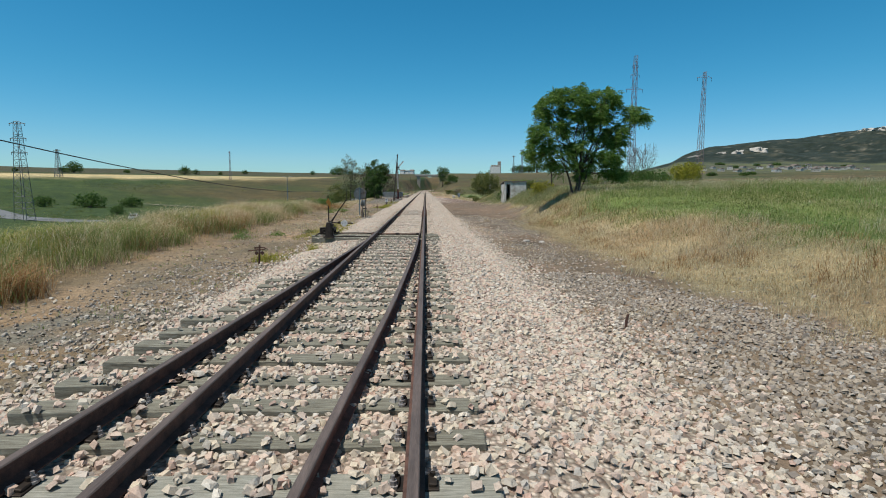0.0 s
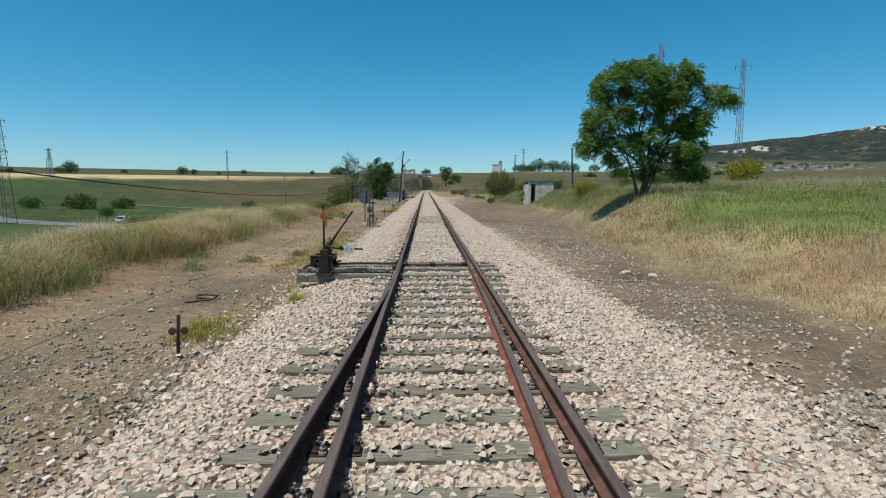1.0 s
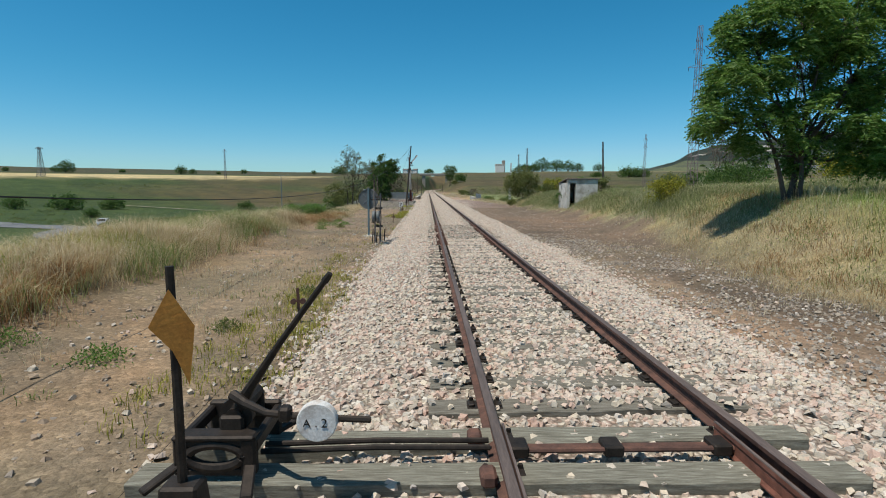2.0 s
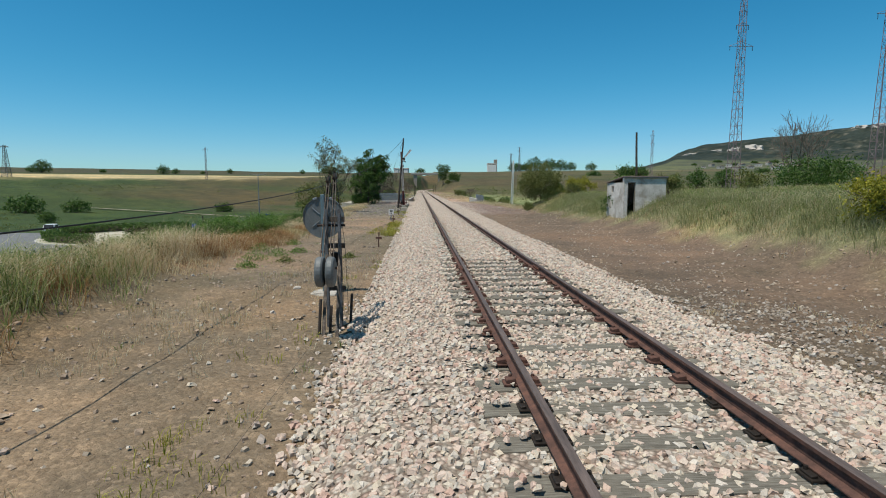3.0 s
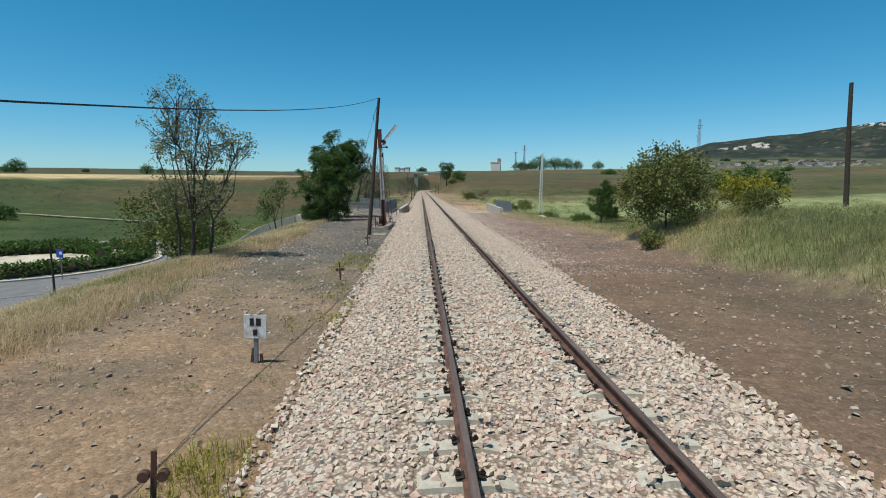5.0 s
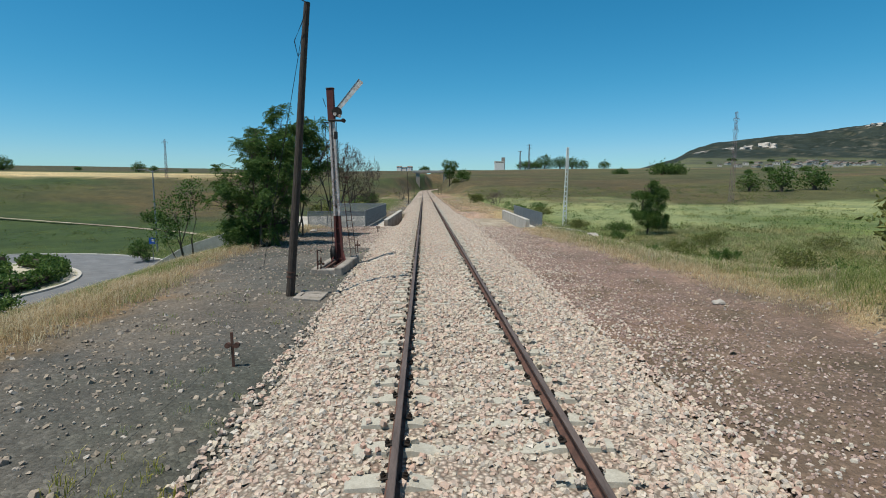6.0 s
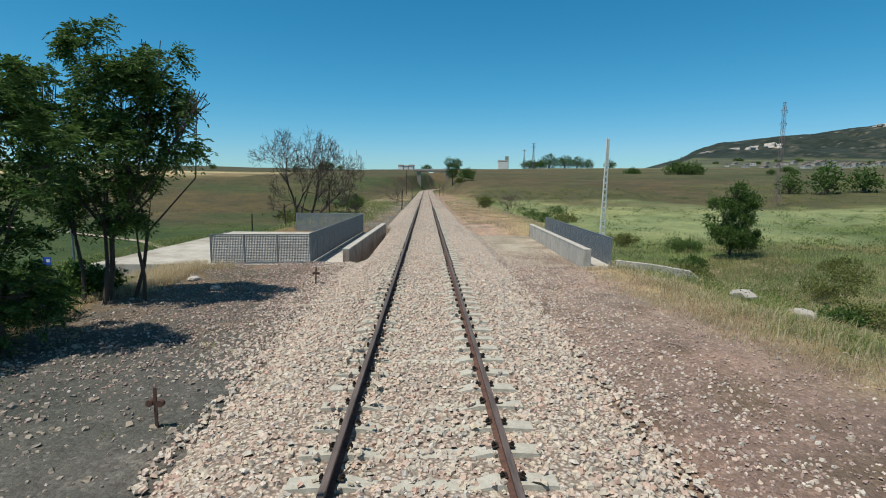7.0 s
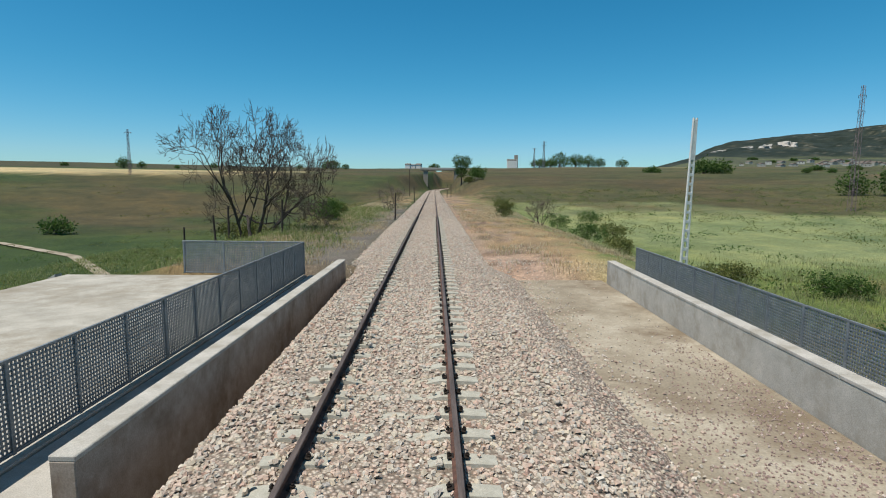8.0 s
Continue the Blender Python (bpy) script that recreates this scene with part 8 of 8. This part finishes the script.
def parked_car(m):
    """Estate car, nose along +x."""
    s = thing("car", m, "white estate car standing on the roundabout road", "car")
    side = [(-2.15, 0.35), (-2.2, 0.75), (-2.1, 0.95), (-1.75, 1.42), (0.25, 1.47), (1.0, 0.98), (1.95, 0.85), (2.15, 0.6), (2.1, 0.32)]
    bm = bmesh.new()
    rings = [[bm.verts.new((x, w * (0.86 if z > 1.2 else 1.0), z)) for x, z in side] for w in (-0.86, 0.86)]
    for k in range(len(side)):
        bm.faces.new((rings[0][k], rings[0][(k + 1) % len(side)], rings[1][(k + 1) % len(side)], rings[1][k]))
    bm.faces.new(rings[0][::-1])
    bm.faces.new(rings[1])
    bmesh.ops.bevel(bm, geom=list(bm.edges), offset=0.05, segments=2, affect="EDGES")
    body = part("body", bm, CARPAINT, s)
    for sy in (-1, 1):
        for x0, x1 in ((-1.6, -0.75), (-0.65, 0.25)):
            bm = bmesh.new()
            cuboid(bm, ((x0 + x1) / 2, sy * 0.815, 1.18), (x1 - x0, 0.05, 0.36), turn(-sy * 12, 0, 0), 0.02)
            part("window", bm, GLASSDARK, body)
    for x0, ang in ((0.66, 57), (-1.98, -36)):
        bm = bmesh.new()
        cuboid(bm, (x0, 0, 1.22), (0.06, 1.35, 0.55), turn(0, -ang, 0), 0.02)
        part("windscreen" if x0 > 0 else "rear_window", bm, GLASSDARK, body)
    for x0 in (-1.35, 1.35):
        for sy in (-0.8, 0.8):
            bm = bmesh.new()
            tube(bm, [(x0, sy - 0.1, 0.32), (x0, sy + 0.1, 0.32)], 0.32, 18)
            w = part("wheel", bm, RUBBER, s)
            bm = bmesh.new()
            tube(bm, [(x0, sy * 1.14, 0.32), (x0, sy * 1.12 - 0.02, 0.32)], 0.19, 14)
            part("rim", bm, GALV, w)
    for sy in (-0.65, 0.65):
        bm = bmesh.new()
        cuboid(bm, (2.1, sy, 0.7), (0.1, 0.32, 0.13), bevel=0.02)
        part("headlight", bm, GALV, body)
    return s


parked_car(pose(-64.6, 122.6, ROAD_Z + 0.13, 0, 0, 110))


# ---- road overpass, silo, houses and the hill ----
def overpass():
    y = 393
    s = thing("overpass", pose(0, y, 0), "concrete road bridge crossing over the track", "bridge")
    bm = bmesh.new()
    cuboid(bm, (4.2, 0, 10.3), (22, 8, 0.75), bevel=0.05)
    deck = part("deck", bm, CONCRETE_OLD, s)
    for yy in (-3.9, 3.9):
        bm = bmesh.new()
        cuboid(bm, (4.2, yy, 11.0), (22, 0.25, 0.7), bevel=0.03)
        part("parapet", bm, CONCRETE, deck)
    for x in (-4.0, 12.6):
        bm = bmesh.new()
        cuboid(bm, (x, 0, 4.7), (2.4, 7, 10.6), bevel=0.05)
        part("pier", bm, CONCRETE_OLD, s)


overpass()


def silo():
    z = on_land(146, 1100)
    s = thing("grain_silo", pose(146, 1100, z), "white concrete grain silo standing on the skyline", "silo")
    for k in range(3):
        bm = bmesh.new()
        tube(bm, [(-6.2 + 6.2 * k, 0, -6), (-6.2 + 6.2 * k, 0, 15)], 3.3, 18)
        part("cell", bm, WHITE_CONCRETE, s)
    bm = bmesh.new()
    cuboid(bm, (0, -0.8, 5), (18, 6.6, 21), bevel=0.1)
    part("wall", bm, WHITE_CONCRETE, s)
    bm = bmesh.new()
    cuboid(bm, (0, 0, 17), (19, 8, 4.2), bevel=0.1)
    part("head_house", bm, PLASTER, s)
    bm = bmesh.new()
    cuboid(bm, (8, 4, 10), (6, 7, 33), bevel=0.1)
    part("lift_tower", bm, CONCRETE_OLD, s)
    for k in range(5):
        bm = bmesh.new()
        cuboid(bm, (-6.4 + 3.2 * k, -4.02, 17), (1.8, 0.1, 1.8))
        part("window", bm, GLASSDARK, s)


silo()


RIDGE_B = [0.30, 0.40, 0.475, 0.52, 0.55, 0.60, 0.66, 0.73, 0.80, 0.87, 1.1, 1.5, 2.4]
RIDGE_E = [0.022, 0.030, 0.050, 0.072, 0.082, 0.086, 0.093, 0.100, 0.109, 0.120, 0.150, 0.13, 0.09]


def hill_z(bear, dist):
    """Height of the hill at a bearing and distance from the track at y = 60."""
    R = np.interp(bear, RIDGE_B, RIDGE_E)
    x, y = bear * dist, 60 + dist
    w = smooth_step(0.28, 0.41, bear)
    steps = [(900, 24 + 0 * R), (1250, 2 + np.minimum(0.040, R * 0.85) * 1250), (1700, 2 + np.minimum(0.052, R * 0.85) * 1700), (3000, 2 + R * 3000), (3300, R * 2850)]
    z = steps[0][1]
    for (d0, z0), (d1, z1) in zip(steps, steps[1:]):
        u = np.clip((dist - d0) / (d1 - d0), 0, 1)
        z = np.where(dist >= d0, z0 + (z1 - z0) * u, z)
    rough = 50 * (fractal(x * 0.006, y * 0.006, 131) - 0.5) + 14 * (fractal(x * 0.025, y * 0.025, 133) - 0.5)
    z = z + rough * smooth_step(1500, 2200, dist) * (R / 0.1) * np.where(dist > 2700, 0.4, 1)
    return z * w + (land_z(x, y) - 8) * (1 - w)


def hill():
    """Long ridge rising to the right, seen over the fields."""
    nb, nd = 280, 90
    B, D = np.meshgrid(np.linspace(0.27, 2.4, nb), np.linspace(900, 3300, nd))
    X, Y, Z = B * D, 60 + D, hill_z(B, D)
    i = np.arange(nb * nd).reshape(nd, nb)
    f = np.stack([i[:-1, :-1], i[:-1, 1:], i[1:, 1:], i[1:, :-1]], -1).reshape(-1, 4)
    x, y, d = X.ravel(), Y.ravel(), D.ravel()
    k = fractal(x * 0.010, y * 0.010, 137)
    c = np.tile(np.array((0.024, 0.036, 0.029)), (len(x), 1))
    c = blend(c, (0.016, 0.026, 0.019), smooth_step(0.46, 0.56, k))
    c = blend(c, (0.012, 0.021, 0.014), smooth_step(0.54, 0.62, fractal(x * 0.03, y * 0.012, 138)))
    c = blend(c, (0.060, 0.064, 0.046), smooth_step(0.62, 0.72, fractal(x * 0.02, y * 0.02, 139)))
    c = blend(c, (0.17, 0.16, 0.13), smooth_step(0.72, 0.78, fractal(x * 0.05, y * 0.02, 140)) * smooth_step(1700, 2000, d))
    c = blend(c, (0.080, 0.090, 0.056), 1 - smooth_step(1500, 1800, d + 500 * (k - 0.5)))
    c = blend(c, (0.12, 0.135, 0.065), (1 - smooth_step(1600, 1800, d)) * smooth_step(0.5, 0.56, fractal(x * 0.006, y * 0.012, 141)))
    hb = np_mesh("backdrop", np.stack([x, y, Z.ravel()], 1), f, LAND, tint=c)
    hb.data.polygons.foreach_set("use_smooth", np.ones(len(f), bool))
    return tagged(hb, "wooded grey-green hill with rocky slopes in the distance", "hill", kind="structure")


hill()


def house(x, y, z, w, d, h, ang, label, wall=WHITE):
    s = thing("house", pose(x, y, z, 0, 0, ang), label, "house", "far houses")
    bm = bmesh.new()
    cuboid(bm, (0, 0, h / 2 - 3), (w, d, h + 6))
    body = part("wall", bm, wall, s)
    bm = bmesh.new()
    prism(bm, [(-w / 2 - 0.4, h), (w / 2 + 0.4, h), (0, h + w * 0.2)], [(0, -d / 2 - 0.3, 0), (0, d / 2 + 0.3, 0)])
    part("roof", bm, ROOFTILE, s)
    for k in range(2):
        bm = bmesh.new()
        cuboid(bm, (-w * 0.22 + w * 0.44 * k, -d / 2 - 0.03, h * 0.55), (w * 0.12, 0.1, h * 0.28))
        part("window", bm, GLASSDARK, body)


for k, (bear, dist) in enumerate(((0.56, 1160), (0.575, 1250), (0.595, 1120), (0.61, 1220), (0.635, 1300), (0.655, 1140), (0.67, 1260), (0.69, 1330), (0.705, 1200), (0.715, 1280), (0.73, 1240), (0.742, 1320), (0.748, 1260), (0.755, 1180), (0.762, 1230), (0.77, 1290), (0.78, 1240), (0.787, 1300), (0.795, 1250), (0.805, 1210),
                                  (0.815, 1280), (0.828, 1220), (0.84, 1260), (0.855, 1300), (0.87, 1240), (0.89, 1280), (0.735, 1400), (0.765, 1420), (0.80, 1390), (0.63, 1080), (0.71, 1100), (0.79, 1130))):
    house(bear * dist, 60 + dist, float(hill_z(np.array(bear), np.array(float(dist)))), 9 + (k * 37 % 12), 8 + (k * 17 % 7), 3.2 + (k * 13 % 4), (k * 41) % 60 - 30, "low whitewashed house at the foot of the hill", CONCRETE if k % 3 else PLASTER)
for k, (bear, dist, w, h) in enumerate(((0.585, 1500, 26, 6), (0.62, 1320, 18, 5), (0.66, 1450, 20, 6), (0.70, 1500, 24, 7), (0.76, 1400, 14, 5), (0.84, 1400, 20, 6), (0.54, 1300, 14, 5))):
    far_tree(bear * dist, 60 + dist, w, h, "dark clump of trees among the houses", dz=float(hill_z(np.array(bear), np.array(float(dist)))) - on_land(bear * dist, 60 + dist))
for bear, dist, w, h in ((-0.045, 720, 7, 3.5), (-0.036, 730, 6, 3), (-0.026, 740, 9, 3.5)):
    house(bear * dist, 60 + dist, on_land(bear * dist, 60 + dist) + 1.5, w, 6, h, 80, "far whitewashed farm building on the skyline", WHITE_CONCRETE)


def crag(bear, dist, size, label):
    """A pale outcrop on the hill's face."""
    bm = bmesh.new()
    bmesh.ops.create_icosphere(bm, subdivisions=3, radius=1)
    for v in bm.verts:
        v.co *= 1 + 0.7 * noise.noise(v.co * 1.7 + Vector((bear * 40, dist * 0.01, 0))) + 0.3 * noise.noise(v.co * 4.5)
        v.co = Vector((v.co.x * size[0], v.co.y * 40, v.co.z * size[1]))
    ob = finish("crag", bm, HILLROCK)
    ob.matrix_basis = Matrix.Translation((bear * dist, 60 + dist, float(hill_z(np.array(bear), np.array(float(dist))))))
    return tagged(ob, label, "rock", "crags on the hill")


for bear, dist, size in ((0.575, 2160, (9, 6)), (0.612, 2120, (11, 15)), (0.652, 2180, (24, 19)), (0.525, 2120, (8, 5)), (0.86, 2780, (26, 14)), (0.90, 2760, (30, 18))):
    crag(bear, dist, size, "pale bare rock outcrop on the hillside")


# ---- stones lying loose on top of the ballast, the nearest ones each by itself ----
STONE_PIECE = islands("single_ballast_stone", [(0, (0.53, 0.395, 0.315)), (0.2, (0.60, 0.49, 0.40)), (0.4, (0.50, 0.45, 0.38)), (0.6, (0.62, 0.53, 0.41)), (0.8, (0.50, 0.345, 0.275)), (1, (0.66, 0.60, 0.52))], 0.92, 0.006, 90, objects=True)


def stone_mesh():
    v = (SHARD + rng.uniform(-0.34, 0.34, (8, 3))) * rng.uniform((0.7, 0.7, 0.55), (1.25, 1.25, 0.95))
    me = bpy.data.meshes.new("ballast_stone")
    me.from_pydata([tuple(p) for p in v], [], [tuple(int(i) for i in f) for f in SHARD_F] + [(3, 2, 1, 0)])
    me.materials.append(STONE_PIECE)
    return me


STONE_SHAPES = [stone_mesh() for _ in range(14)]
count = 0
while count < 290:
    x, y = random.uniform(-3.0, 3.4), 3.0 + 3.2 * random.random() ** 1.3
    near_rails = [GAUGE, -GAUGE, float(stock_left(y)), float(np.interp(y, [-18, 4.5, 9], [-0.95, 0.25, 0.475]))]
    wood, _ = sleeper_clear(np.array([x]), np.array([y]))
    if wood[0] or any(abs(x - r) < 0.12 for r in near_rails):
        continue
    size = random.uniform(0.022, 0.034)
    z = max(float(bed_z(np.array([x]), np.array([y]))[0]), on_land(x, y)) + 0.035
    piece = new("ballast_stone", STONE_SHAPES[count % len(STONE_SHAPES)])
    piece.parent = bed
    piece.matrix_basis = pose(x, y, z, random.uniform(-20, 20), random.uniform(-20, 20), random.uniform(0, 360)) @ Matrix.Scale(size, 4)
    count += 1
